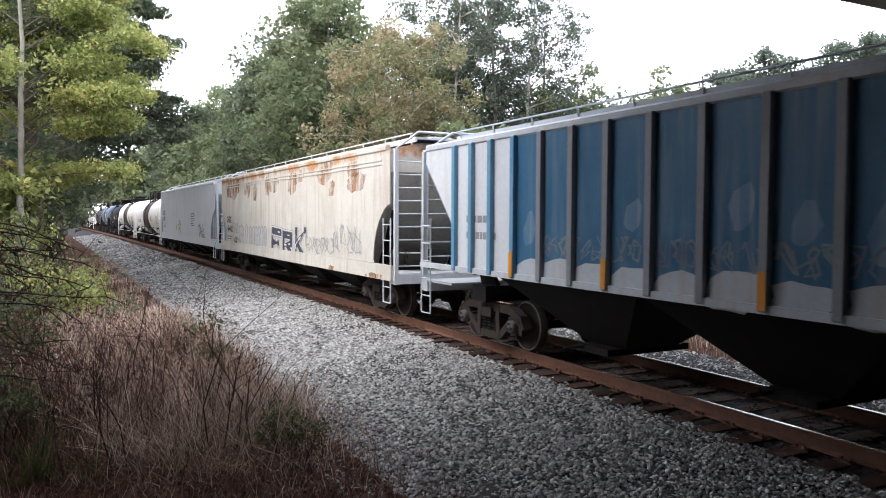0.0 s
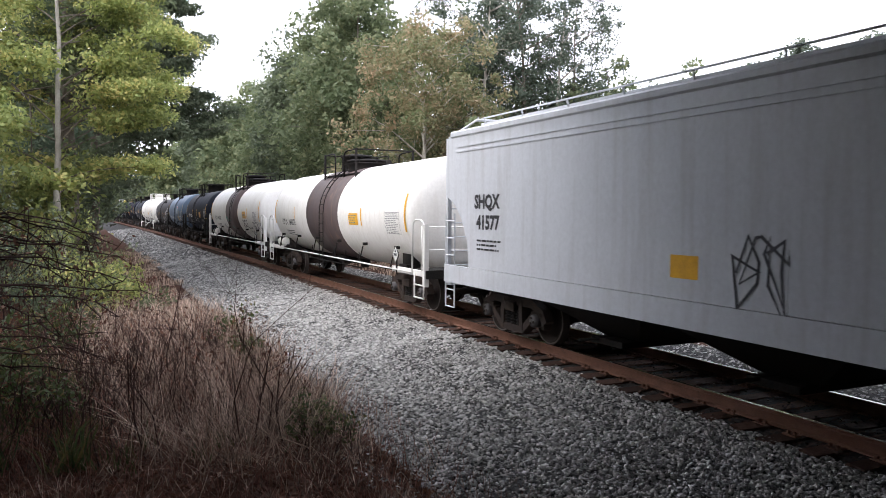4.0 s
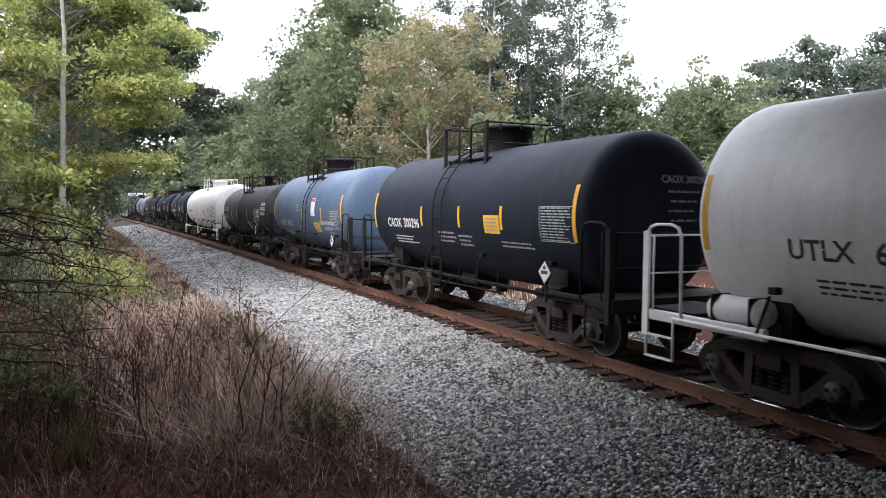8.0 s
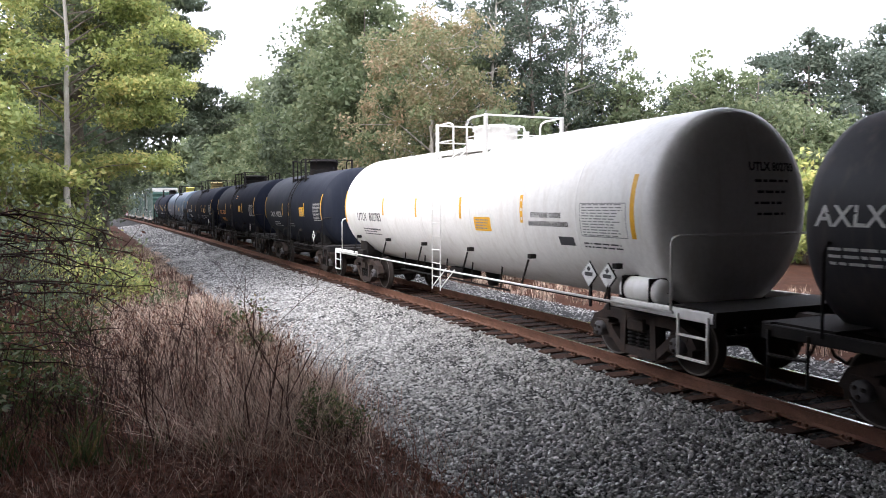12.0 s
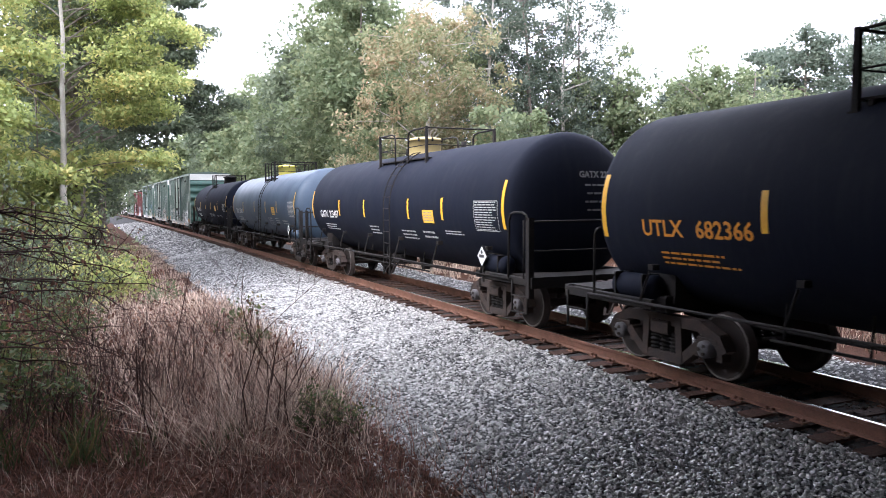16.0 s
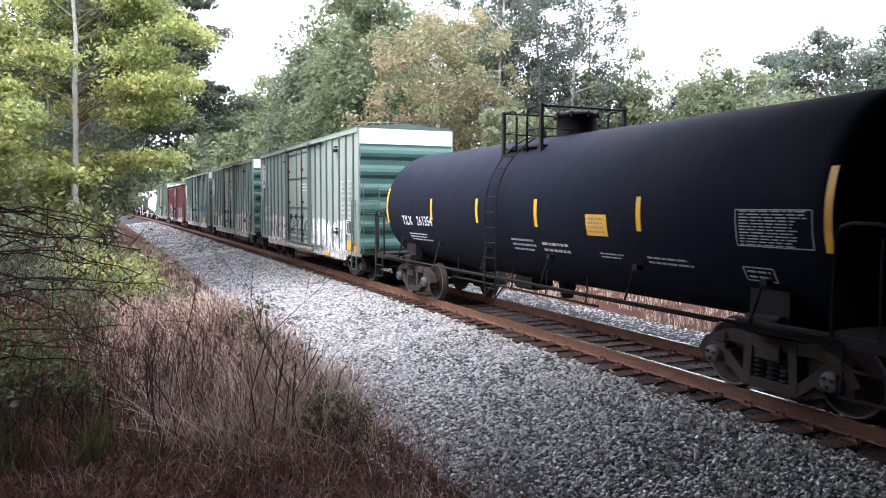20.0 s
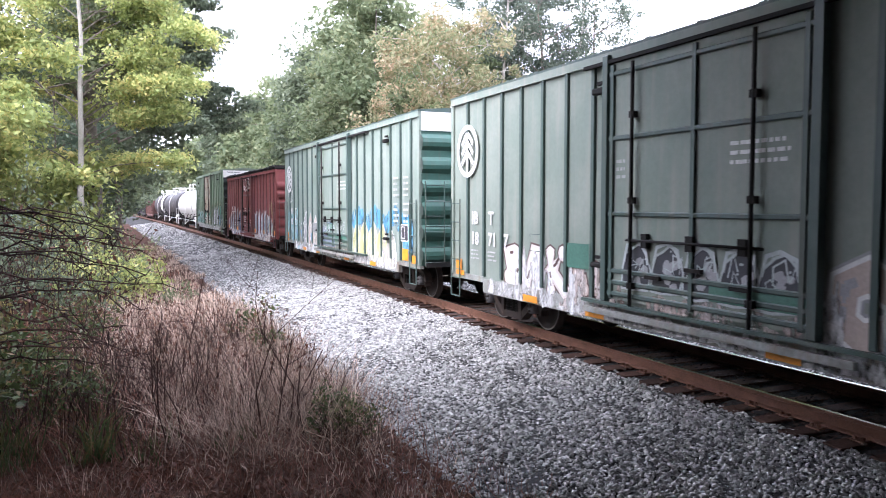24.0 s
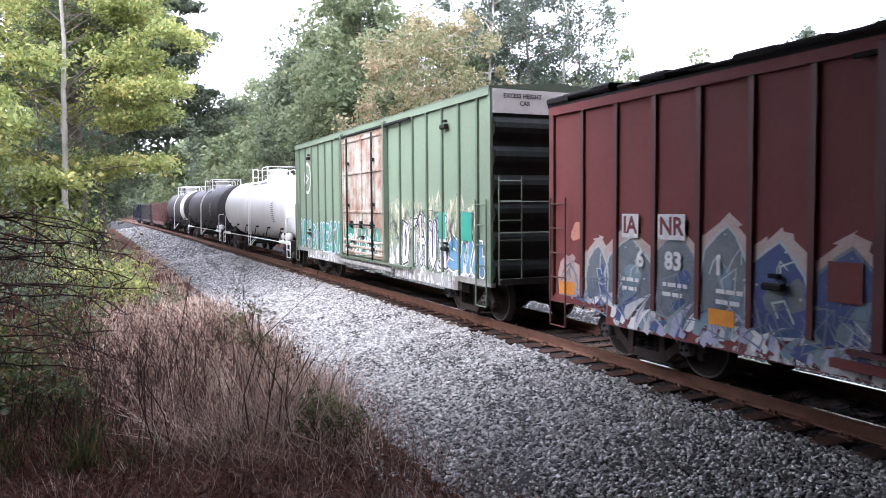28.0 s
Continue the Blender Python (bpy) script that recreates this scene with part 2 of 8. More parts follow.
class Mesh:
    """Vertices and faces gathered from simple solids."""

    def __init__(self):
        self.v, self.f, self.smooth = [], [], set()

    def add(self, v, f, smooth=False):
        o = len(self.v)
        self.v.extend(tuple(p) for p in v)
        if smooth:
            self.smooth.update(range(len(self.f), len(self.f) + len(f)))
        self.f.extend(tuple(i + o for i in q) for q in f)
        return self

    def box(self, c, s, m=None, bevel=0.0):
        """A box of size s round c; bevel cuts its long edges."""
        x, y, z = (a / 2 for a in s)
        if bevel:
            b = min(bevel, x * 0.9, y * 0.9, z * 0.9)
            ring = [(x - b, -z), (x, -z + b), (x, z - b), (x - b, z), (-x + b, z), (-x, z - b), (-x, -z + b), (-x + b, -z)]
            v = [(p, -y, q) for p, q in ring] + [(p, y, q) for p, q in ring]
            f = [(i, (i + 1) % 8, 8 + (i + 1) % 8, 8 + i) for i in range(8)] + [tuple(range(7, -1, -1)), tuple(range(8, 16))]
            f = [q[::-1] for q in f]
        else:
            v = [(i, j, k_) for i in (-x, x) for j in (-y, y) for k_ in (-z, z)]
            f = [(0, 1, 3, 2), (4, 6, 7, 5), (0, 4, 5, 1), (2, 3, 7, 6), (0, 2, 6, 4), (1, 5, 7, 3)]
        v = [Vector(p) for p in v]
        if m is not None:
            v = [m @ p for p in v]
        return self.add([p + Vector(c) for p in v], f)

    def tube(self, pts, r, n=6, caps=True, r2=None):
        """A round bar through the points."""
        pts = [Vector(p) for p in pts]
        base = len(self.v)
        rings = []
        up = Vector((0.13, 0.21, 0.97))
        for i, p in enumerate(pts):
            d = (pts[min(i + 1, len(pts) - 1)] - pts[max(i - 1, 0)]).normalized()
            a = d.cross(up)
            if a.length < 0.2:
                a = d.cross(Vector((1, 0, 0)))
            a.normalize()
            b = d.cross(a)
            rr = r if r2 is None else r + (r2 - r) * i / (len(pts) - 1)
            rings.append([p + (a * math.cos(2 * math.pi * j / n) + b * math.sin(2 * math.pi * j / n)) * rr for j in range(n)])
        v = [q for ring in rings for q in ring]
        f = [(i * n + j, i * n + (j + 1) % n, (i + 1) * n + (j + 1) % n, (i + 1) * n + j) for i in range(len(pts) - 1) for j in range(n)]
        self.add(v, f, n > 5)
        if caps:
            self.f.append(tuple(base + j for j in range(n))[::-1])
            self.f.append(tuple(base + (len(pts) - 1) * n + j for j in range(n)))
        return self

    def lathe(self, profile, axis="y", c=(0, 0, 0), n=32, smooth=True):
        """Turns a profile of (along, radius) about an axis through c."""
        v, f = [], []
        for a, r in profile:
            for j in range(n):
                s, q = math.sin(2 * math.pi * j / n) * r, math.cos(2 * math.pi * j / n) * r
                p = {"y": (s, a, q), "x": (a, s, q), "z": (s, q, a)}[axis]
                v.append((p[0] + c[0], p[1] + c[1], p[2] + c[2]))
        for i in range(len(profile) - 1):
            for j in range(n):
                f.append((i * n + j, (i + 1) * n + j, (i + 1) * n + (j + 1) % n, i * n + (j + 1) % n))
        if axis != "y":
            f = [q[::-1] for q in f]
        return self.add(v, f, smooth)

    def prism(self, ring, y0, y1, smooth=False):
        """A cross-section of (x, z) points drawn out from y0 to y1, closed at both ends."""
        n = len(ring)
        v = [(x, y0, z) for x, z in ring] + [(x, y1, z) for x, z in ring]
        f = [(i, (i + 1) % n, n + (i + 1) % n, n + i) for i in range(n)]
        o = len(self.v)
        self.add(v, f, smooth)
        self.f.append(tuple(o + i for i in range(n))[::-1])
        self.f.append(tuple(o + n + i for i in range(n)))
        return self

    def plate(self, ring, x0, x1):
        """An outline of (y, z) points with thickness from x0 to x1."""
        n = len(ring)
        v = [(x0, y, z) for y, z in ring] + [(x1, y, z) for y, z in ring]
        o = len(self.v)
        self.add(v, [(i, (i + 1) % n, n + (i + 1) % n, n + i) for i in range(n)])
        self.f.append(tuple(o + i for i in range(n))[::-1])
        self.f.append(tuple(o + n + i for i in range(n)))
        return self

    def mesh(self, name, material):
        me = bpy.data.meshes.new(name)
        me.from_pydata([tuple(p) for p in self.v], [], self.f)
        me.materials.append(material)
        if self.smooth:
            flags = np.zeros(len(self.f), bool)
            flags[list(self.smooth)] = True
            me.polygons.foreach_set("use_smooth", flags)
        return me


def soup(name, verts, size, material):
    """A mesh from an array of loose faces with `size` corners each."""
    verts = np.asarray(verts, np.float32).reshape(-1, 3)
    count = len(verts) // size
    me = bpy.data.meshes.new(name)
    me.vertices.add(len(verts))
    me.vertices.foreach_set("co", verts.ravel())
    me.loops.add(len(verts))
    me.loops.foreach_set("vertex_index", np.arange(len(verts), dtype=np.int32))
    me.polygons.add(count)
    me.polygons.foreach_set("loop_start", np.arange(count, dtype=np.int32) * size)
    me.update(calc_edges=True)
    me.materials.append(material)
    return me


def part(name, shape, material, parent, label="", at=None):
    """One mesh object under a thing or a part; shape is a Mesh or finished mesh data."""
    ob = new(name, shape.mesh(name, material) if isinstance(shape, Mesh) else shape)
    ob.parent = parent
    if at is not None:
        ob.matrix_basis = at
    return tagged(ob, label)


def thing(name, label, category, at=None, group="", kind=""):
    ob = new(name)
    ob.empty_display_size = 0.2
    if at is not None:
        ob.matrix_basis = at
    return tagged(ob, label, category, group, kind)


# ---- lettering and flat marks ----
GLYPHS = {}


def glyphs(text, size, bold=0.0):
    """Flat outline letters as points and faces, centred."""
    if (text, size, bold) not in GLYPHS:
        cu = bpy.data.curves.new("letters", "FONT")
        cu.body, cu.size, cu.align_x, cu.align_y, cu.offset, cu.resolution_u = text, size, "CENTER", "CENTER", bold, 2
        ob = bpy.data.objects.new("letters", cu)
        me = bpy.data.meshes.new_from_object(ob)
        GLYPHS[text, size, bold] = ([(v.co.x, v.co.y) for v in me.vertices], [tuple(p.vertices) for p in me.polygons])
        bpy.data.objects.remove(ob)
        bpy.data.meshes.remove(me)
    return GLYPHS[text, size, bold]


class Marks:
    """Flat marks on a car's near side: a runs towards the front of the train, b is the height."""

    def __init__(self, where):
        self.m, self.where, self.laid = Mesh(), where, 0

    def lay(self, pts, faces):
        """Adds flat faces, each a hair above the ones laid before."""
        up = 0.00006 * (self.laid % 12)
        self.laid += 1
        v = [self.where(*c) for c in pts]
        self.m.add([(x - up, y, z) for x, y, z in v], faces)
        return self

    def rect(self, a, b, w, h, n=4, lean=0.0):
        v = []
        for i in range(n + 1):
            q = b - h / 2 + h * i / n
            s = lean * (q - b)
            v += [(a - w / 2 + s, q), (a + w / 2 + s, q)]
        return self.lay(v, [(2 * i, 2 * i + 1, 2 * i + 3, 2 * i + 2) for i in range(n)])

    def text(self, text, a, b, size, bold=0.012):
        v, f = glyphs(text, size, bold)
        return self.lay([(a + x, b + y) for x, y in v], f)

    def block(self, a, b, w, h, lines=5, seed=1):
        """Lines of writing too small to read, as bars."""
        rnd = random.Random(seed)
        step = h / lines
        for i in range(lines):
            x, end = a - w / 2 + 0.02, a + w / 2 - rnd.random() * w * 0.25
            while x < end:
                q = min(rnd.uniform(0.05, 0.2), end - x)
                self.rect(x + q / 2, b + h / 2 - step * (i + 0.5), q, step * 0.42, 1)
                x += q + 0.03
        return self

    def outline(self, a, b, w, h, t=0.03):
        for s in (-1, 1):
            self.rect(a + s * w / 2, b, t, h).rect(a, b + s * h / 2, w, t, 1)
        return self

    def stroke(self, pts, w):
        """A sprayed line of width w through the points, with mitred bends."""
        closed = len(pts) > 3 and math.dist(pts[0], pts[-1]) < 1e-6
        p = pts[:-1] if closed else pts
        k = len(p)
        dirs = []
        for i in range(k if closed else k - 1):
            (a0, b0), (a1, b1) = p[i], p[(i + 1) % k]
            d = math.hypot(a1 - a0, b1 - b0) or 1e-6
            dirs.append(((a1 - a0) / d, (b1 - b0) / d))
        v = []
        for i in range(k):
            d0 = dirs[i - 1] if closed or i else dirs[0]
            d1 = dirs[i] if i < len(dirs) else dirs[-1]
            n0, n1 = (-d0[1] - d1[1], d0[0] + d1[0]), 1 + d0[0] * d1[0] + d0[1] * d1[1]
            q = w / 2 / max(0.55, n1)
            e = 0.0 if closed or 0 < i < k - 1 else w * 0.3 * (1 if i else -1)
            a, b = p[i][0] + d0[0] * e, p[i][1] + d0[1] * e
            v += [(a + n0[0] * q, b + n0[1] * q), (a - n0[0] * q, b - n0[1] * q)]
        n = len(dirs)
        return self.lay(v, [(2 * i, 2 * ((i + 1) % k), 2 * ((i + 1) % k) + 1, 2 * i + 1) for i in range(n)])

    def blob(self, ring):
        return self.lay(ring, [tuple(range(len(ring)))])

    def diamond(self, a, b, r):
        return self.blob([(a - r, b), (a, b - r), (a + r, b), (a, b + r)])

    def put(self, name, material, parent, label=""):
        return part(name, self.m, material, parent, label)

    def fine(self, name, material, parent, label):
        """Marks too small to pick apart, as one part."""
        return tagged(part(name, self.m, material, parent, label), label, kind="stuff")


def on_tank(r, zc, e=0.004, shift=0.0):
    def where(a, b):
        p = (b - zc) / r
        return (-(r + e) * math.cos(p), -a - shift, zc + (r + e) * math.sin(p))
    return where


def on_side(x, e=0.004):
    return lambda a, b: (-x - e, -a, b)


def tag(marks, a, b, w, h, seed, width=0.05, dense=1.0):
    """A sprayed scrawl: looping strokes inside a w by h field."""
    rnd = random.Random(seed)
    n = max(2, int(w / (h * 0.7)))
    for i in range(n):
        c = a - w / 2 + (i + 0.5) * w / n
        pts = []
        ph = rnd.uniform(0, 6)
        for j in range(int(9 * dense)):
            pts.append((c + math.sin(ph + j * rnd.uniform(0.8, 1.9)) * w / n * 0.5, b + math.cos(ph * 2 + j * rnd.uniform(0.9, 1.7)) * h * 0.48))
        marks.stroke(pts, width * rnd.uniform(0.7, 1.2))
    return marks


def bubble_ring(a, b, w, h, rnd, n=12, square=2.6):
    ring = []
    for i in range(n):
        t = 2 * math.pi * i / n
        c, s = math.cos(t), math.sin(t)
        k = (abs(c) ** square + abs(s) ** square) ** (-1 / square)
        q = k * rnd.uniform(0.8, 1.12)
        ring.append((a + c * q * w / 2 + s * w * 0.12, b + s * q * h / 2))
    return ring


FAT = {
    "E": [(0.46, 0.48), (-0.38, 0.5), (-0.4, 0.02), (0.2, 0.02), (-0.4, 0.0), (-0.42, -0.5), (0.46, -0.48)],
    "R": [(-0.38, -0.5), (-0.4, 0.48), (0.3, 0.42), (0.34, 0.06), (-0.34, 0.0), (0.02, -0.04), (0.42, -0.5)],
    "K": [(-0.36, 0.5), (-0.4, -0.5), (-0.38, 0.0), (0.38, 0.5), (-0.3, 0.04), (0.42, -0.5)],
    "S": [(0.4, 0.36), (0.05, 0.5), (-0.38, 0.36), (-0.3, 0.08), (0.32, -0.08), (0.4, -0.36), (0.0, -0.5), (-0.4, -0.38)],
    "O": [(0.0, 0.5), (-0.4, 0.28), (-0.4, -0.28), (0.0, -0.5), (0.4, -0.28), (0.4, 0.28), (0.05, 0.5)],
    "L": [(-0.36, 0.5), (-0.4, -0.44), (0.42, -0.48)],
    "N": [(-0.4, -0.5), (-0.38, 0.46), (0.36, -0.46), (0.4, 0.5)],
    "D": [(-0.38, -0.48), (-0.38, 0.48), (0.15, 0.46), (0.4, 0.2), (0.4, -0.2), (0.15, -0.46), (-0.36, -0.48)],
    "P": [(-0.36, -0.5), (-0.38, 0.46), (0.32, 0.44), (0.36, 0.04), (-0.3, 0.0)],
    "H": [(-0.38, 0.5), (-0.38, -0.5), (-0.38, 0.0), (0.38, 0.0), (0.38, 0.5), (0.38, -0.5)],
    "T": [(-0.42, 0.46), (0.42, 0.46), (0.02, 0.44), (0.0, -0.5)],
    "C": [(0.4, 0.34), (0.05, 0.5), (-0.36, 0.3), (-0.4, -0.25), (0.0, -0.5), (0.42, -0.36)],
    "A": [(-0.42, -0.5), (-0.06, 0.48), (0.1, 0.46), (0.42, -0.5), (0.28, -0.14), (-0.26, -0.12)],
    "I": [(0.0, 0.5), (0.0, -0.5)],
    "G": [(0.4, 0.36), (0.0, 0.5), (-0.38, 0.25), (-0.4, -0.25), (0.0, -0.5), (0.38, -0.3), (0.36, 0.0), (0.05, 0.0)],
    "U": [(-0.4, 0.5), (-0.36, -0.34), (0.0, -0.5), (0.36, -0.34), (0.4, 0.5)],
}


def round_stroke(marks, pts, w):
    """A fat sprayed line with round bends and ends."""
    marks.stroke(pts, w)
    for c in pts:
        marks.blob([(c[0] + w / 2 * math.cos(0.785 * k), c[1] + w / 2 * math.sin(0.785 * k)) for k in range(8)])
    return marks


def throw_up(parent, x, a0, a1, z0, z1, word, fill, mid, outer, seed, thick=0.2, edge=0.05, rim=0.035, slant=0.06, e=0.004, shade=None):
    """A sprayed piece letter by letter: each has a dark rim, a pale outline, a fill and a few inner lines; the letters overlap."""
    rnd = random.Random(seed)
    step = (a1 - a0) / len(word)
    for i, ch in enumerate(word):
        c = a0 + (i + 0.5) * step
        hh = (z1 - z0) * rnd.uniform(0.88, 1.02)
        zc = z0 + hh / 2 + rnd.uniform(0.0, 0.06) * hh
        lean = rnd.uniform(-slant, slant * 2)
        full = thick + 2 * (edge + rim)
        pts = [(c + p * max(0.1, step * 1.12 - full) + lean * q * hh + rnd.uniform(-0.02, 0.02), zc + q * (hh - full) + rnd.uniform(-0.02, 0.02)) for p, q in FAT[ch]]
        d = e + 0.0027 * i
        letter = round_stroke(Marks(on_side(x, d + 0.0016)), pts, thick).put("graffiti_letter", fill, parent, "sprayed graffiti letter shape")
        round_stroke(Marks(on_side(x, d)), pts, full).put("letter_rim", outer, letter, "sprayed outer rim")
        round_stroke(Marks(on_side(x, d + 0.0008)), pts, thick + 2 * edge).put("letter_outline", mid, letter, "sprayed outline")
        m = Marks(on_side(x, d + 0.0024))
        for _ in range(4):
            k = rnd.randrange(len(pts) - 1)
            f = rnd.random() * 0.7
            q0 = (pts[k][0] + (pts[k + 1][0] - pts[k][0]) * f, pts[k][1] + (pts[k + 1][1] - pts[k][1]) * f)
            g = f + rnd.uniform(0.15, 0.3)
            q1 = (pts[k][0] + (pts[k + 1][0] - pts[k][0]) * g + rnd.uniform(-0.03, 0.03), pts[k][1] + (pts[k + 1][1] - pts[k][1]) * g)
            m.stroke([q0, q1], thick * rnd.uniform(0.15, 0.4))
        m.fine("letter_shading", shade or outer, letter, "sprayed inner lines")


def scrawl(marks, word, a, b, h, w, seed=1, pitch=0.78):
    """A word sprayed by hand with single lines of width w, letters h high."""
    rnd = random.Random(seed)
    c = a - (len(word) - 1) * h * pitch / 2
    for ch in word:
        dz, k = rnd.uniform(-0.1, 0.1) * h, rnd.uniform(0.85, 1.12)
        round_stroke(marks, [(c + p * h * 0.62 * k + q * 0.12 * h, b + dz + q * h * k) for p, q in FAT[ch]], w * rnd.uniform(0.85, 1.15))
        c += h * pitch * (0.5 if ch == "I" else 1.0)
    return marks


def splatter(parent, where, a0, a1, z0, z1, paint_, seed, density=5.0):
    """Ragged overspray and drips along the foot of a side."""
    rnd = random.Random(seed)
    m = Marks(where)
    for i in range(int((a1 - a0) * density)):
        a = rnd.uniform(a0, a1)
        h = (z1 - z0) * rnd.random() ** 1.6
        w = rnd.uniform(0.06, 0.42)
        m.blob(bubble_ring(a, z0 + max(0.03, h * 0.5), w, max(0.06, h), rnd, 11, 1.8))
    return tagged(m.put("overspray", paint_, parent, "ragged pale overspray along the sill"), kind="stuff")


def peaked(a, w, z0, z1, lean, rnd, grow=0.0):
    """Outline of a broad letter that ends in a crooked peak."""
    ring = [(-0.5, 0.0), (-0.1, -0.04), (0.5, 0.02), (0.53, 0.42), (0.46, 0.66), (0.2, 0.9), (0.05, 1.0), (-0.16, 0.9), (-0.42, 0.74), (-0.54, 0.45)]
    h = z1 - z0
    return [(a + p * (w + 2 * grow) * rnd.uniform(0.94, 1.06) + lean * (q - 0.5) * h, z0 - grow * (q < 0.1) + q * (h + grow) + rnd.uniform(-0.02, 0.02)) for p, q in ring]


def mural_letter(parent, x, a, w, z0, z1, fill, shade, rim, halo, seed, e=0.004, lean=0.0):
    """One broad sprayed letter: pale halo, rim, fill, shading on one side, loops and small glints."""
    rnd = random.Random(seed)
    keep = rnd.random()
    if halo:
        ring = []
        for p, q in peaked(a, w, z0, z1, lean, random.Random(keep), 0.1):
            ring += [(p + rnd.uniform(-0.05, 0.05), q + rnd.uniform(-0.02, 0.06)), (p + rnd.uniform(0.0, 0.06), q + rnd.uniform(0.0, 0.09))]
        Marks(on_side(x, e - 0.002)).blob(ring).put("graffiti_halo", halo, parent, "ragged pale sprayed halo")
    letter = Marks(on_side(x, e)).blob(peaked(a, w, z0, z1, lean, random.Random(keep))).put("graffiti_letter", fill, parent, "broad sprayed graffiti letter")
    ring = peaked(a, w - 0.03, z0, z1 - 0.02, lean, random.Random(keep))
    Marks(on_side(x, e + 0.0026)).stroke(ring + ring[:1], 0.035).put("letter_outline", rim, letter, "sprayed outline")
    m = Marks(on_side(x, e + 0.0009))
    for _ in range(4):
        m.blob(bubble_ring(a + w * rnd.uniform(-0.05, 0.36), z0 + (z1 - z0) * rnd.uniform(0.1, 0.62), w * rnd.uniform(0.2, 0.36), (z1 - z0) * rnd.uniform(0.14, 0.32), rnd, 12, 2))
    tagged(m.put("letter_shading", shade, letter, "darker sprayed shading"), kind="stuff")
    m = Marks(on_side(x, e + 0.0018))
    for _ in range(3):
        c, q = a + w * rnd.uniform(-0.32, 0.25), z0 + (z1 - z0) * rnd.uniform(0.15, 0.6)
        m.stroke([(c, q), (c + w * rnd.uniform(-0.15, 0.15), q + 0.16), (c + w * rnd.uniform(0.05, 0.3), q + rnd.uniform(0.1, 0.34)), (c + w * rnd.uniform(0.1, 0.35), q + rnd.uniform(-0.05, 0.2))], rnd.uniform(0.014, 0.028))
    for _ in range(4):
        m.blob(bubble_ring(a + w * rnd.uniform(-0.4, 0.4), z0 + (z1 - z0) * rnd.uniform(0.3, 0.9), 0.035, 0.035, rnd, 7, 2))
    tagged(m.put("letter_line", rim, letter, "thin sprayed lines and dots"), kind="stuff")


def shards(parent, x, a0, a1, z0, z1, paints, seed, pitch=0.26, e=0.012):
    """A band of slanting, pointed sprayed shapes along the foot of a side."""
    rnd = random.Random(seed)
    a, k = a0, 0
    while a < a1:
        w, h = pitch * rnd.uniform(0.7, 1.9), (z1 - z0) * rnd.uniform(0.45, 1.1)
        b = z0 + rnd.uniform(0.0, 0.3) * (z1 - z0)
        s = rnd.choice((-1, 1, 1)) * rnd.uniform(0.1, 0.6)
        q = min(w, a1 - a)
        top = min(max(a + q / 2 + s, a0), a1)
        Marks(on_side(x, e + 0.0006 * (k % 6))).blob([(a, b), (a + q * 0.6, b - rnd.uniform(0.0, 0.06)), (a + q, b + h * 0.15), (a + q * 0.75 + (top - a) * 0.3, b + h * 0.5), (top, b + h), (a + q * 0.3, b + h * 0.42)]).put("graffiti_shard", paints[rnd.randrange(len(paints))], parent, "pointed sprayed shape along the sill")
        a += q * rnd.uniform(0.45, 0.9)
        k += 1


# ---- running gear, shared by all cars ----


def bar_path(m, pts, t, x0, x1):
    """A flat bar of height t along (y, z) points, from x0 to x1."""
    for (y0, z0), (y1, z1) in zip(pts, pts[1:]):
        d = math.hypot(y1 - y0, z1 - z0)
        p, q = -(z1 - z0) / d * t / 2, (y1 - y0) / d * t / 2
        ey, ez = (y1 - y0) / d * t * 0.25, (z1 - z0) / d * t * 0.25
        m.plate([(y0 + p - ey, z0 + q - ez), (y1 + p + ey, z1 + q + ez), (y1 - p + ey, z1 - q + ez), (y0 - p - ey, z0 - q - ez)], x0, x1)


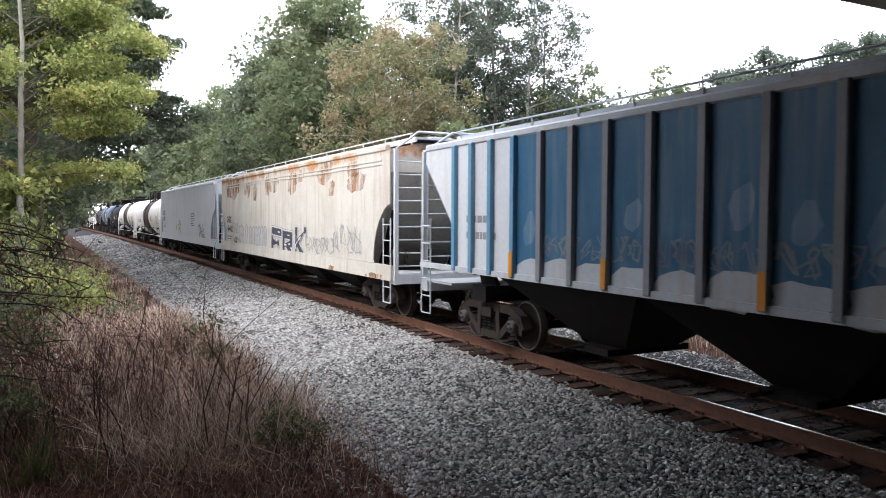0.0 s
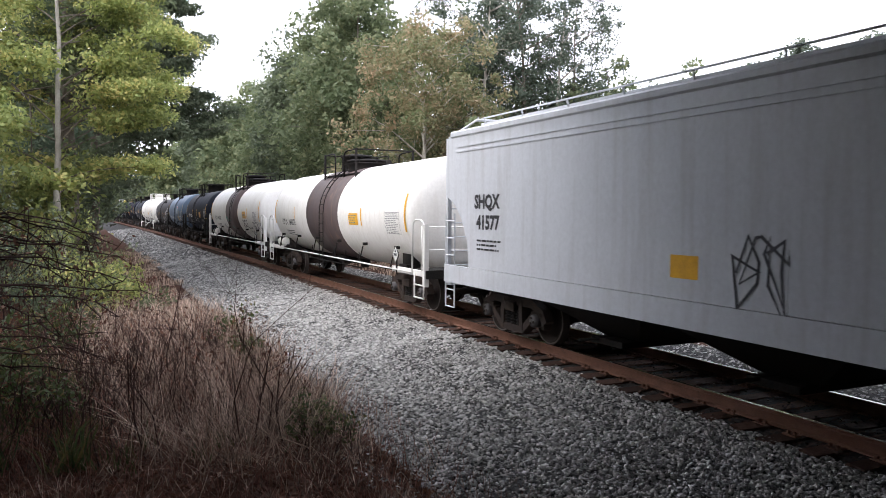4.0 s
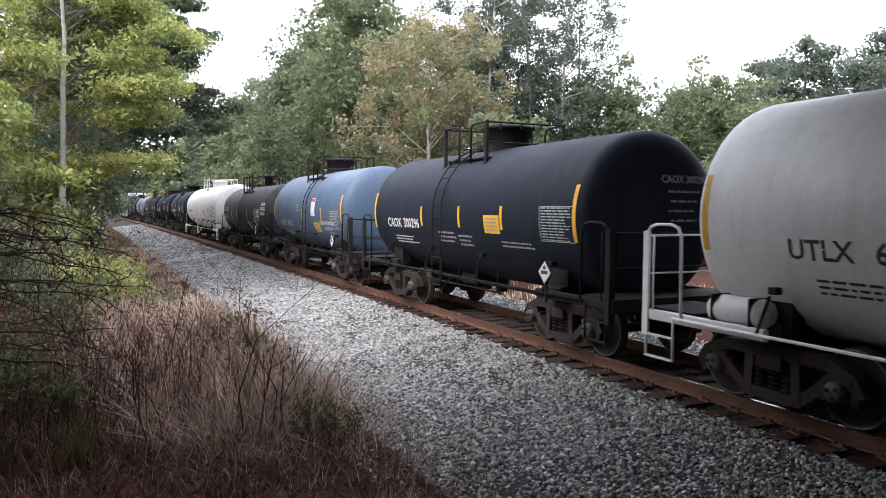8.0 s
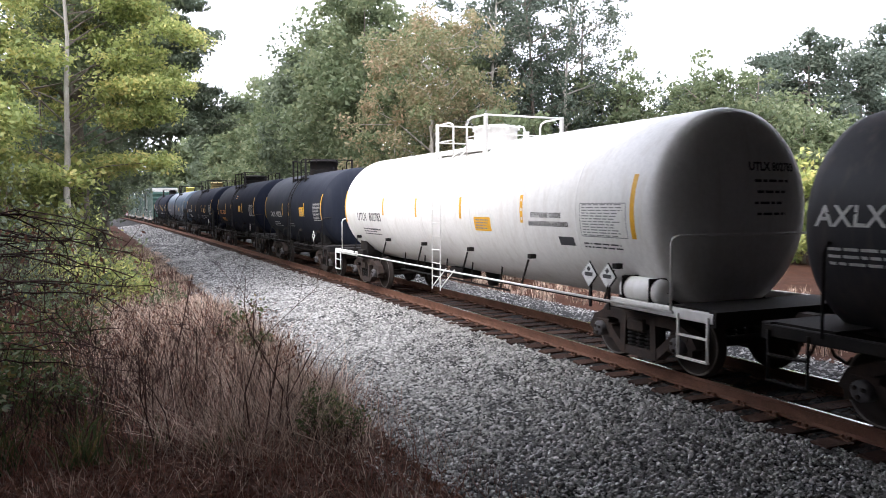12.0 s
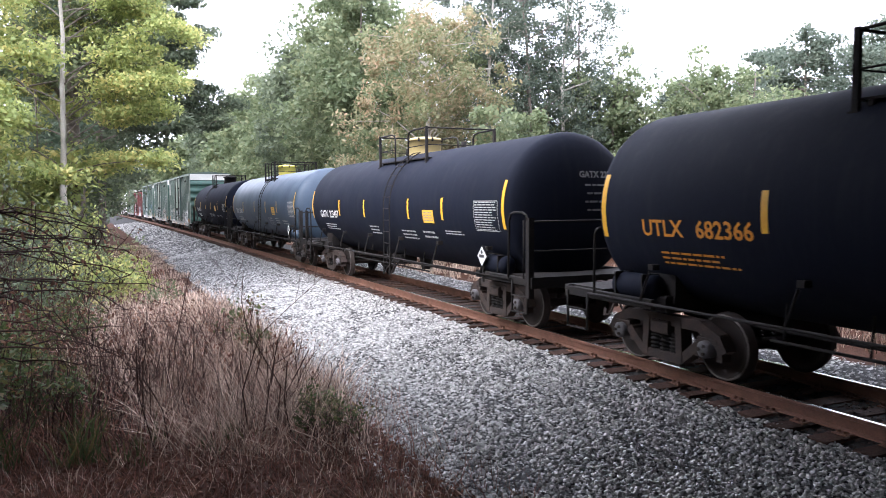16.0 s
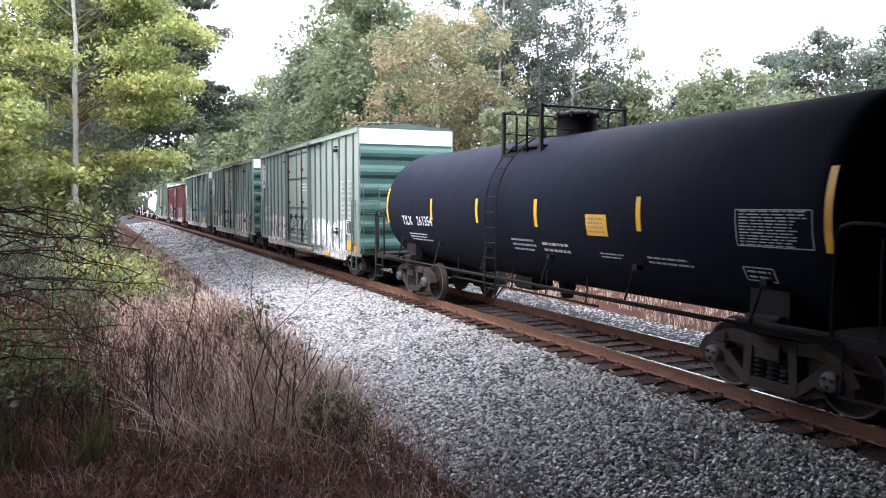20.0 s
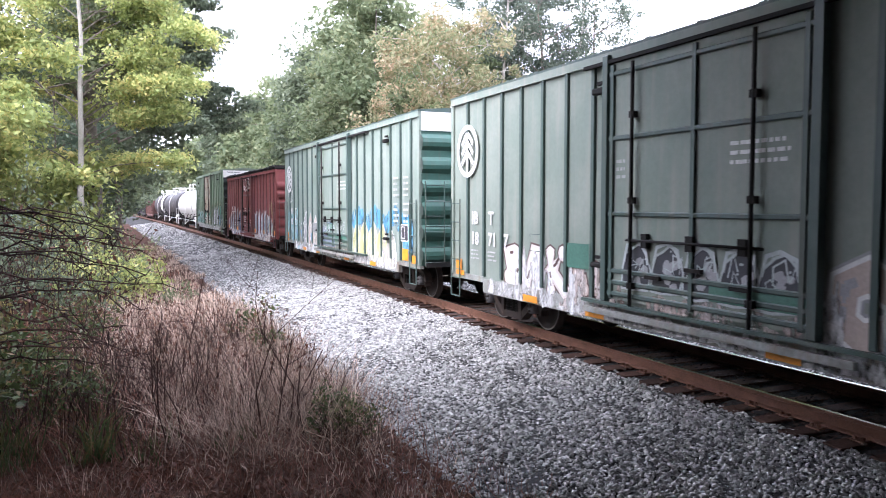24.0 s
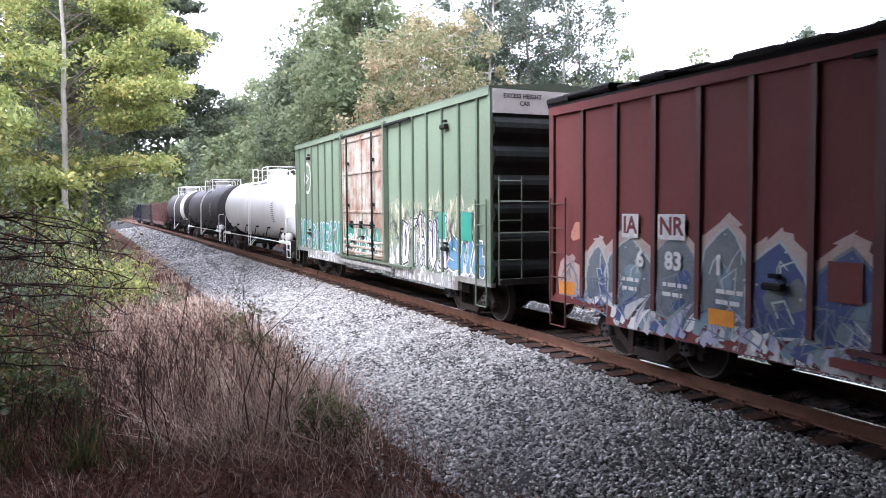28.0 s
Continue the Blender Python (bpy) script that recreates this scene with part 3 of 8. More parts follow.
def gear_meshes():
    g = {}
    m = Mesh()
    bar_path(m, [(-1.14, 0.46), (-1.05, 0.6), (-0.72, 0.74), (0.72, 0.74), (1.05, 0.6), (1.14, 0.46)], 0.15, -0.09, 0.09)
    bar_path(m, [(-0.86, 0.6), (-0.38, 0.22), (0.38, 0.22), (0.86, 0.6)], 0.13, -0.09, 0.09)
    for s in (-1, 1):
        bar_path(m, [(s * 0.36, 0.22), (s * 0.33, 0.74)], 0.12, -0.1, 0.1)
        m.box((0, s * 0.89, 0.57), (0.2, 0.34, 0.1), bevel=0.02)
        m.box((0, s * 1.1, 0.42), (0.16, 0.09, 0.2))
        m.box((0, s * 0.69, 0.44), (0.16, 0.08, 0.22))
    g["side_frame"] = m.mesh("side_frame", STEEL)
    m = Mesh()
    prof = [(-0.03, 0.06)]
    for i in range(5):
        prof += [(i * 0.058 - 0.02, 0.06), (i * 0.058 - 0.012, 0.095), (i * 0.058 + 0.012, 0.095), (i * 0.058 + 0.02, 0.06)]
    m.lathe(prof + [(0.27, 0.06)], "z", (0, 0, 0.31), 7)
    g["spring"] = m.mesh("spring", UNDER)
    m = Mesh()
    m.box((0, 0, 0.63), (2.3, 0.36, 0.2), bevel=0.03).lathe([(0.7, 0.28), (0.8, 0.28), (0.8, 0.01)], "z", (0, 0, 0), 16)
    g["bolster"] = m.mesh("bolster", STEEL)
    m = Mesh()
    m.tube([(-1.12, 0, 0), (1.12, 0, 0)], 0.08, 10)
    for s in (-1, 1):
        prof = [(0.0, 0.09), (0.03, 0.12), (0.015, 0.3), (-0.03, 0.38), (-0.05, 0.40), (-0.05, 0.447), (0.045, 0.455), (0.06, 0.48), (0.085, 0.48), (0.085, 0.40), (0.05, 0.38), (0.06, 0.3), (0.09, 0.12), (0.09, 0.09)]
        m.lathe([(-s * 0.0 + s * (0.755 - a), r) for a, r in prof], "x", (0, 0, 0), 22)
    for s in (-1, 1):
        for i in range(3):
            t = 2.094 * i + 0.4
            m.tube([(s * 1.15, 0.06 * math.cos(t), 0.06 * math.sin(t)), (s * 1.205, 0.06 * math.cos(t), 0.06 * math.sin(t))], 0.024, 6)
    g["wheelset"] = m.mesh("wheelset", WHEEL)
    m = Mesh().lathe([(-0.80, 0.415), (-0.806, 0.42), (-0.806, 0.446), (-0.80, 0.45)], "x", (0, 0, 0), 28)
    g["rim"] = m.mesh("worn_rim", TREAD)
    m = Mesh()
    m.lathe([(-0.1, 0.001), (-0.1, 0.085), (-0.08, 0.12), (0.06, 0.125), (0.06, 0.02)], "x", (0, 0, 0), 14)
    g["bearing_cap"] = m.mesh("bearing_cap", mat("dusty_bearing_cap", (0.1, 0.095, 0.1), 0.65, 0.2, (0.05, 0.04, 0.036), 8, 0.6))
    m = Mesh()
    m.box((0, 0.25, 0.88), (0.16, 0.7, 0.18), bevel=0.03).box((0.04, -0.16, 0.88), (0.32, 0.26, 0.28), bevel=0.06).box((-0.1, -0.3, 0.88), (0.12, 0.12, 0.26), bevel=0.04)
    m.tube([(0.2, 0.1, 0.8), (0.3, 0.0, 0.45), (0.22, -0.25, 0.4), (0.1, -0.4, 0.5)], 0.025)
    g["coupler"] = m.mesh("coupler", STEEL)
    return g


GEAR = gear_meshes()
WHEELSETS = []


def running_gear(car, length, centre):
    """Two trucks with their wheels at +-centre, and a coupler at each end."""
    for s in (-1, 1):
        tr = part("truck", GEAR["bolster"], None, car, "grimy cast-steel truck bolster", pose(0, s * centre, 0))
        for x in (-1, 1):
            part("side_frame", GEAR["side_frame"], None, tr, at=pose(x * 1.0, 0, 0, 0, 0, 0))
            for y in (-0.2, 0.0, 0.2):
                part("spring", GEAR["spring"], None, tr, at=pose(x * 1.0, y, 0))
            for y in (-0.89, 0.89):
                part("bearing_cap", GEAR["bearing_cap"], None, tr, "dusty roller bearing cap", pose(x * 1.08, y, 0.457, 0, 0, 0 if x < 0 else 180))
        for y in (-0.89, 0.89):
            w = part("wheelset", GEAR["wheelset"], None, tr, "steel wheels on an axle", pose(0, y, 0.457))
            part("wheel_rim", GEAR["rim"], None, tr, "bright worn wheel rim", pose(0, y, 0.457))
            WHEELSETS.append(w)
        part("coupler", GEAR["coupler"], None, car, "rusty knuckle coupler", pose(0, s * (length / 2 + 0.32), 0, 0, 0, 0 if s < 0 else 180))


def steps(m, x, y, z0, z1, w=0.4, n=2, r=0.017):
    """A sill step: two drops and its treads."""
    for s in (-1, 1):
        m.tube([(x, y + s * w / 2, z1), (x, y + s * w / 2, z0)], r)
    for i in range(n):
        z = z0 + (z1 - z0) * i / n
        m.tube([(x, y - w / 2, z), (x, y + w / 2, z)], r)


CARS = []  # (car, place of its middle along the train)


def tank_car(name_label, front, rear, paint, r=1.5, zc=2.36, over=0.62, trim=None, band=None, band_paint=None, rings=(), letters=LETTER_W,
             mark="", number="", mark_at=None, bars=(), chart=None, plate=None, dome_paint=None, dome=((0.0, 0.45, 0.45),), ladder_at=0.35, deck=(-1.5, 1.6),
             head=0.42, rear_more=0.0, end_cage=True, stripe_at=None, marks_back=0.0, ladder_paint=None, tank_small=True, end_stripe=True, placard=True, extra=None, slide=0.17):
    """A tank car: shell, head bands, top platform, ladder, handrails, end platforms and running gear. Places along it: towards the front is plus."""
    front, rear, ladder_at = front + slide, rear + slide, ladder_at + slide
    rings = [a + slide for a in rings]
    length = rear - front
    car = thing("tank_car", name_label, "tank car", group="cars of the freight train")
    trim = trim or UNDER
    half = length / 2 - over
    prof = []
    for i in range(9):
        t = math.pi / 2 * i / 8
        prof.append((-half + head * (1 - max(0.0, math.cos(t)) ** (2 / 2.4)), max(0.002, r * math.sin(t) ** (2 / 2.4))))
    body = prof + [(-a + rear_more, q) for a, q in prof[::-1]]
    part("tank_shell", Mesh().lathe(body, "y", (0, 0, zc), 56), paint, car)
    for a in rings:
        ring = Mesh().lathe([(-a - 0.025, r), (-a - 0.02, r + 0.005), (-a + 0.02, r + 0.005), (-a + 0.025, r)], "y", (0, 0, zc), 56)
        part("jacket_seam", ring, paint, car)
    if band:
        b0, b1 = (a + slide for a in band)
        part("dirty_band", Mesh().lathe([(-b1, r), (-b1, r + 0.008), (-b0, r + 0.008), (-b0, r)], "y", (0, 0, zc), 56), band_paint, car, "dark band painted round the tank")
    # cage of railings round the fittings on top, with a narrow walkway on each side
    top = zc + r
    d0, d1 = -deck[1], -deck[0]
    rail_paint = ladder_paint or UNDER
    rx = 0.95
    foot = zc + math.sqrt(r * r - rx * rx)
    hi = zc + r + 0.49
    k = d1 - d0
    for s in (-1, 1):
        m = Mesh().box((s * (rx - 0.16), (d0 + d1) / 2, foot + 0.1), (0.3, k, 0.03))
        for y in (d0 + 0.15, (d0 + d1) / 2, d1 - 0.15):
            m.box((s * (rx - 0.05), y, foot + 0.03), (0.06, 0.06, 0.14))
        part("top_walkway", m, rail_paint, car, "narrow steel walkway beside the fittings")
        x = s * rx
        for y0, y1 in ((d0, d0 + 0.36 * k), (d1 - 0.36 * k, d1)):
            end = y0 if y0 == d0 else y1
            ins = y1 if y0 == d0 else y0
            m = Mesh().tube([(x, end, foot - 0.06), (x, end, hi), (x, ins + (end - ins) * 0.25, hi), (x, ins + (end - ins) * 0.06, hi - 0.04), (x, ins, hi - 0.14), (x, ins, foot)], 0.024)
            cage = part("railing_hoop", m, rail_paint, car, "thin steel safety railing")
            part("railing_post", Mesh().box((x, end, (foot + hi) / 2), (0.06, 0.075, hi - foot + 0.06), bevel=0.008).box((x, end, foot - 0.05), (0.1, 0.14, 0.05)), rail_paint, cage, "flat corner post")
            part("railing_bar", Mesh().tube([(x, end, foot + 0.42), (x, ins, foot + 0.42)], 0.014, 5), rail_paint, cage)
    for y in (d0, d1):
        part("end_rail", Mesh().tube([(-rx, y, hi), (rx, y, hi)], 0.02), rail_paint, car)
        part("end_rail", Mesh().tube([(-rx, y, foot + 0.42), (rx, y, foot + 0.42)], 0.014, 5), rail_paint, car)
    for i, (a, q, hh) in enumerate(dome):
        dm = Mesh().lathe([(top - 0.12, q), (top + hh - 0.08, q), (top + hh - 0.08, q + 0.04), (top + hh - 0.03, q + 0.04), (top + hh, q * 0.9), (top + hh + 0.03, q * 0.5), (top + hh + 0.035, 0.01)], "z", (0, -a, 0), 28)
        db = part("manway_dome" if i == 0 else "valve_housing", dm, dome_paint or rail_paint, car, "round lidded fittings housing")
        for j in range(8):
            t = 2 * math.pi * j / 8
            part("lid_bolt", Mesh().box(((q + 0.04) * math.cos(t), -a + (q + 0.04) * math.sin(t), top + hh - 0.06), (0.045, 0.045, 0.1)), rail_paint, db)
    for x, y, q in ((0.25, d0 + 0.35, 0.2), (-0.2, d1 - 0.3, 0.16)):
        part("relief_valve", Mesh().tube([(x, y, top - 0.05), (x, y, top + q)], 0.07, 10), rail_paint, car, "small pipe valve on top")
    # ladder on the near side, and its twin
    rung = Mesh().tube([(0, -0.22, 0), (0, 0.22, 0)], 0.012, 5).mesh("rung", rail_paint)
    for s in (-1, 1):
        y = -ladder_at
        path = [(math.cos(p) * (r + 0.1) * s, zc + math.sin(p) * (r + 0.1)) for p in (radians(64 - 8 * i) for i in range(9))] + [(s * (r + 0.1), 0.95), (s * (r + 0.1), 0.55)]
        for w in (-0.22, 0.22):
            m = Mesh().tube([(x, y + w, z) for x, z in path], 0.016, 5).tube([(s * (r + 0.1), y + w, 0.6), (s * (r - 0.25), y + w, 1.0)], 0.015, 5)
            ladder = part("ladder_rail", m, rail_paint, car, "steel ladder rail curving over the tank side")
        dist = 0.0
        for (x0, z0), (x1, z1) in zip(path, path[1:]):
            seg = math.hypot(x1 - x0, z1 - z0)
            while dist < seg:
                t = dist / seg
                part("rung", rung, None, ladder, at=pose(x0 + (x1 - x0) * t, y, z0 + (z1 - z0) * t))
                dist += 0.3
            dist -= seg
    # long handrail low on each side, with its struts
    for s in (-1, 1):
        x = s * (r + 0.03)
        hr = part("side_handrail", Mesh().tube([(x, -length / 2 + 0.7, 1.0), (x, length / 2 - 0.7, 1.0)], 0.022), trim, car, "long handrail pipe beside the tank")
        k = max(4, int(length / 2.6))
        for i in range(k):
            y = -half + 1.3 + (2 * half - 2.6) * i / (k - 1)
            m = Mesh().tube([(x, y, 0.99), (s * r * 0.97, y - 0.12, zc - r * 0.6)], 0.02, 5).box((s * r * 0.93, y - 0.14, zc - r * 0.56), (0.12, 0.1, 0.08))
            part("handrail_bracket", m, UNDER, hr, "small dark bracket")
    m = Mesh()
    m.tube([(-0.55, -half + 1.2, 0.78), (-0.55, half - 1.2, 0.78)], 0.03).tube([(-0.95, -half * 0.3, 0.72), (-0.95, half * 0.5, 0.72)], 0.022)
    for i in range(5):
        y = half * (-0.25 + 0.18 * i)
        m.tube([(-0.95, y, 0.72), (-0.9, y, zc - r * 0.72)], 0.018, 5)
    m.box((-0.4, half * 0.12, 0.82), (0.5, 0.7, 0.26), bevel=0.05).lathe([(0.55, 0.12), (0.7, 0.16), (0.95, 0.2), (zc - r + 0.1, 0.2)], "z", (0, 0.2, 0), 14)
    part("brake_rigging", m, UNDER, car, "brake rods and outlet valve under the tank")
    # ends: sill, saddle, platform, railings, steps
    for s in (-1, 1):
        e = s * length / 2
        c = s * (length / 2 - 1.95)
        m = Mesh()
        m.box((0, s * (length / 2 - 1.6), 0.88), (0.36, 3.2, 0.3), bevel=0.02)
        m.box((0, c, 0.98), (2.5, 0.5, 0.24), bevel=0.03)
        m.plate([(c - 0.3, 0.98), (c + 0.3, 0.98), (c + 0.3, 1.5), (c - 0.3, 1.5)], -1.12, -0.9).plate([(c - 0.3, 0.98), (c + 0.3, 0.98), (c + 0.3, 1.5), (c - 0.3, 1.5)], 0.9, 1.12)
        part("draft_sill", m, UNDER, car, "black stub sill and tank saddle")
        part("end_sill", Mesh().box((0, e - s * 0.06, 0.98), (2.9, 0.12, 0.2), bevel=0.015), UNDER, car, "grimy end sill")
        part("end_walkway", Mesh().box((0, e - s * 0.5, 1.06), (2.7, 0.8, 0.04)), UNDER, car, "grimy end walkway")
        for q in (-1, 1):
            part("side_channel", Mesh().box((q * 1.42, e - s * 1.1, 0.99), (0.08, 2.1, 0.14), bevel=0.012), trim, car)
        for q in (-1, 1):
            x = q * 1.47
            if end_cage:
                m = Mesh().box((x, e - s * 0.1, 1.42), (0.03, 0.11, 1.45), bevel=0.006).box((x - q * 0.05, e - s * 0.06, 1.42), (0.1, 0.02, 1.45))
                post = part("end_post", m, trim, car, "flat steel corner post")
                m = Mesh().tube([(x, e - s * 0.1, 2.1), (x, e - s * 0.18, 2.2), (x, e - s * 0.3, 2.24), (x, e - s * 0.6, 2.24), (x, e - s * 0.72, 2.2), (x, e - s * 0.78, 2.08), (x, e - s * 0.8, 1.0)], 0.022)
                m.tube([(x, e - s * 0.25, 1.05), (x, e - s * 0.25, 2.1)], 0.014)
                part("grab_hoop", m, trim, post, "bent pipe grab rail")
            m = Mesh()
            for y in (0.12, 0.66):
                m.tube([(x, e - s * y, 1.0), (x, e - s * y, 0.42)], 0.02)
            for z in (0.42, 0.72):
                m.box((x, e - s * 0.39, z), (0.05, 0.56, 0.025))
            part("sill_step", m, trim, car, "two-tread sill step")
        if end_cage:
            m = Mesh().tube([(-1.46, e - s * 0.1, 2.08), (1.46, e - s * 0.1, 2.08)], 0.018).tube([(-1.46, e - s * 0.1, 1.55), (1.46, e - s * 0.1, 1.55)], 0.014)
        else:
            k = e - s * 0.82
            m = Mesh().tube([(-1.46, k, 1.0), (-1.46, k, 1.92), (-1.43, k, 1.99), (-1.35, k + s * 0.05, 2.02), (1.35, k + s * 0.05, 2.02), (1.43, k, 1.99), (1.46, k, 1.92), (1.46, k, 1.0)], 0.02)
        part("end_railing", m, trim, car, "pipe railing across the end")
    if tank_small:
        e = tank_small * (length / 2 - 1.6)
        m = Mesh().lathe([(-0.47, 0.01), (-0.46, 0.1), (-0.4, 0.17), (-0.36, 0.185), (0.36, 0.185), (0.4, 0.17), (0.46, 0.1), (0.47, 0.01)], "y", (-1.24, -e, 1.2), 20)
        res = part("brake_reservoir", m, trim if trim is not UNDER else paint, car, "small horizontal air reservoir")
        for y in (-0.3, 0.3):
            part("reservoir_bracket", Mesh().box((-1.2, -e + y, 1.06), (0.34, 0.05, 0.2)).box((-1.24, -e + y, 1.2), (0.385, 0.03, 0.385), bevel=0.012), UNDER, res)
    # marks
    where = on_tank(r, zc, 0.004, slide - marks_back)
    hi_marks = on_tank(r, zc, 0.008, slide - marks_back)
    ends = [(s * (half - 0.42) - slide, zc + 0.05, 0.1, 0.95) for s in (-1, 1)] if end_stripe else []
    if stripe_at:
        ends[1] = (stripe_at, *ends[1][1:])
    for a, b, w, h in list(bars) + ends:
        Marks(where).rect(a, b, w, h, 8).put("reflective_bar", YELLOW, car, "yellow reflective bar")
    if plate:
        a, b, w, h = plate
        p = Marks(where).rect(a, b, w, h).put("warning_panel", YELLOW, car, "yellow warning panel with small writing")
        Marks(hi_marks).block(a, b, w * 0.85, h * 0.8, 4).fine("panel_writing", LETTER_G, p, "small dark writing")
    if mark:
        a, b = mark_at
        for word, da in ((mark, -0.62), (number, 0.5)) if number else ((mark, -0.1),):
            Marks(where).text(word, a + da, b, 0.32, 0.006).put("reporting_mark", letters, car, "stencilled reporting mark")
        Marks(where).block(a - 0.05, b - 0.42, 1.4, 0.24, 3, 5).fine("small_stencil", letters, car, "small stencilled lines")
    if chart:
        a, b, w, h = chart
        t = Marks(where).block(a, b, w * 0.94, h, 12, 3).outline(a, b, w, h, 0.014)
        t.fine("data_panel", LETTER_G if letters is LETTER_K else LETTER_M, car, "stencilled data panel, too small to read")
    if mark:
        def on_head(a, b):
            q = min(0.98, math.hypot(a, b - zc) / r)
            return (a, -half + head * (1 - (1 - q ** 2.4) ** (1 / 2.4)) - 0.006, b)
        t = Marks(on_head).text(mark + " " + number, 0.5, zc + 0.62, 0.17, 0.006)
        for i in range(4):
            t.block(0.5, zc + 0.42 - 0.16 * i, 0.8 - 0.1 * (i % 2), 0.09, 1, 60 + i)
        t.fine("head_stencil", LETTER_G if letters is LETTER_W else letters, car, "faded stencils on the tank head")
    for i, (a, b, w, h) in enumerate(extra or ()):
        Marks(where).block(a, b, w, h, max(2, int(h / 0.09)), 7 + i).fine("small_stencil", LETTER_M if letters is LETTER_W else letters, car, "small stencilled lines")
    if placard:
        for inset in (1.8,) if placard != 2 else (2.16, 2.63):
            x, y = -1.5, -(1 if placard == 2 else placard) * (length / 2 - inset)
            pl = part("hazard_placard", Mesh().plate([(y - 0.19, 1.36), (y, 1.17), (y + 0.19, 1.36), (y, 1.55)], x - 0.006, x), LETTER_W, car, "white diamond hazard placard in a holder")
            m = Mesh().plate([(y - 0.1, 1.33), (y + 0.1, 1.33), (y + 0.1, 1.39), (y - 0.1, 1.39)], x - 0.011, x - 0.008)
            part("placard_print", m, LETTER_K, pl)
            part("placard_symbol", Mesh().plate([(y - 0.05, 1.44), (y, 1.4), (y + 0.05, 1.44), (y, 1.49)], x - 0.011, x - 0.008), LETTER_K, pl)
            part("placard_holder", Mesh().plate([(y - 0.21, 1.36), (y, 1.15), (y + 0.21, 1.36), (y, 1.57)], x + 0.004, x + 0.02).box((x + 0.03, y, 1.1), (0.03, 0.05, 0.5)), UNDER, pl)
    running_gear(car, length, length / 2 - 1.95)
    CARS.append((car, (front + rear) / 2))
    return car, where, hi_marks


# places of the ribs along the blue hopper's side
RIBS = (-6.78, -6.13, -5.45, -4.71, -3.93, -3.12, -2.32, -1.47, -0.58, 0.32, 1.2, 2.07, 2.94, 3.8, 4.6, 5.3, 6.0, 6.7)


def hopper_car(label, front, rear, paint, roof_paint, letters, ribbed=False):
    """A covered hopper: side sheets, sloped ends with ladders, roof walk, outlet bays and running gear."""
    length = rear - front
    car = thing("covered_hopper", label, "hopper car", group="cars of the freight train")
    h = length / 2
    w, z0, z1 = 1.58, 1.08, 3.98
    if ribbed:
        z0, z1 = 1.42, 3.79
    # body core: slopes at both ends and along the bottom
    m = Mesh()
    ends = h - 0.5
    low = h - 3.1
    ring = [(-w, z0), (w, z0), (w, z1), (0.7, z1 + 0.22), (-0.7, z1 + 0.22), (-w, z1)]
    v = []
    for y, q in ((-ends, 1), (-low, 0), (low, 0), (ends, 1)):
        zb = z1 - 0.5 if q else z0
        v += [(-w + 0.03, y, zb), (w - 0.03, y, zb), (w - 0.03, y, z1), (0.7, y, z1 + 0.2), (-0.7, y, z1 + 0.2), (-w + 0.03, y, z1)]
    f = [(6 * i + j, 6 * i + (j + 1) % 6, 6 * i + 6 + (j + 1) % 6, 6 * i + 6 + j) for i in range(3) for j in range(6)]
    f += [(5, 4, 3, 2, 1, 0), (18, 19, 20, 21, 22, 23)]
    m.add(v, f)
    part("hopper_body", m, paint, car)
    n = 3 if ribbed else 4
    for i in range(n):
        m = Mesh()
        y = -low + (2 * low) * (i + 0.5) / n
        k = low / n
        m.add([(-w + 0.05, y - k, z0), (w - 0.05, y - k, z0), (w - 0.05, y + k, z0), (-w + 0.05, y + k, z0), (-0.55, y - 0.45, 0.38), (0.55, y - 0.45, 0.38), (0.55, y + 0.45, 0.38), (-0.55, y + 0.45, 0.38)],
              [(0, 1, 5, 4), (1, 2, 6, 5), (2, 3, 7, 6), (3, 0, 4, 7), (4, 5, 6, 7)])
        bay = part("outlet_bay", m, UNDER, car, "dark sloped outlet bay")
        part("outlet_gate", Mesh().box((0, y, 0.33), (1.7, 0.8, 0.1)).tube([(-1.25, y + 0.2, 0.36), (1.25, y + 0.2, 0.36)], 0.03), UNDER, bay)
    for s in (-1, 1):
        m = Mesh()
        if ribbed:
            m.plate([(-h + 1.62, z0), (h - 1.62, z0), (h - 1.56, 2.28), (h - 0.4, z1 - 0.3), (h - 0.4, z1), (-h + 0.4, z1), (-h + 0.4, z1 - 0.3), (-h + 1.56, 2.28)], s * w, s * (w + 0.02))
        else:
            cut = []
            for i in range(9):
                t = math.pi / 2 * i / 8
                cut.append((h - 0.25 - 1.0 * math.cos(t) ** 1.3, z0 + 0.3 + 1.35 * math.sin(t)))
            cut = [(h - 1.2, z0 + 0.25)] + cut
            ring = [(-y, z) for y, z in cut] + [(-h + 0.25, z1 - 0.05), (-h + 0.45, z1), (h - 0.45, z1), (h - 0.25, z1 - 0.05)] + cut[::-1]
            m.plate(ring, s * w, s * (w + 0.02))
        part("side_sheet", m, paint, car)
    for s in (-1, 1):
        if ribbed:
            part("side_sill", Mesh().box((s * (w + 0.03), 0, z0 + 0.03), (0.1, length - 0.5, 0.1)), roof_paint, car)
        else:
            part("side_sill", Mesh().box((s * (w + 0.0), 0, z0 + 0.06), (0.08, length - 0.3, 0.36)), paint, car)
            for z in (z1 - 0.32, z1 - 0.22):
                part("side_bead", Mesh().box((s * (w + 0.02), 0, z), (0.03, length - 1.4, 0.03)), paint, car)
        part("top_chord", Mesh().box((s * (w - 0.02), 0, z1 + 0.04), (0.14, length - 0.9, 0.14), bevel=0.03), roof_paint if ribbed else paint, car)
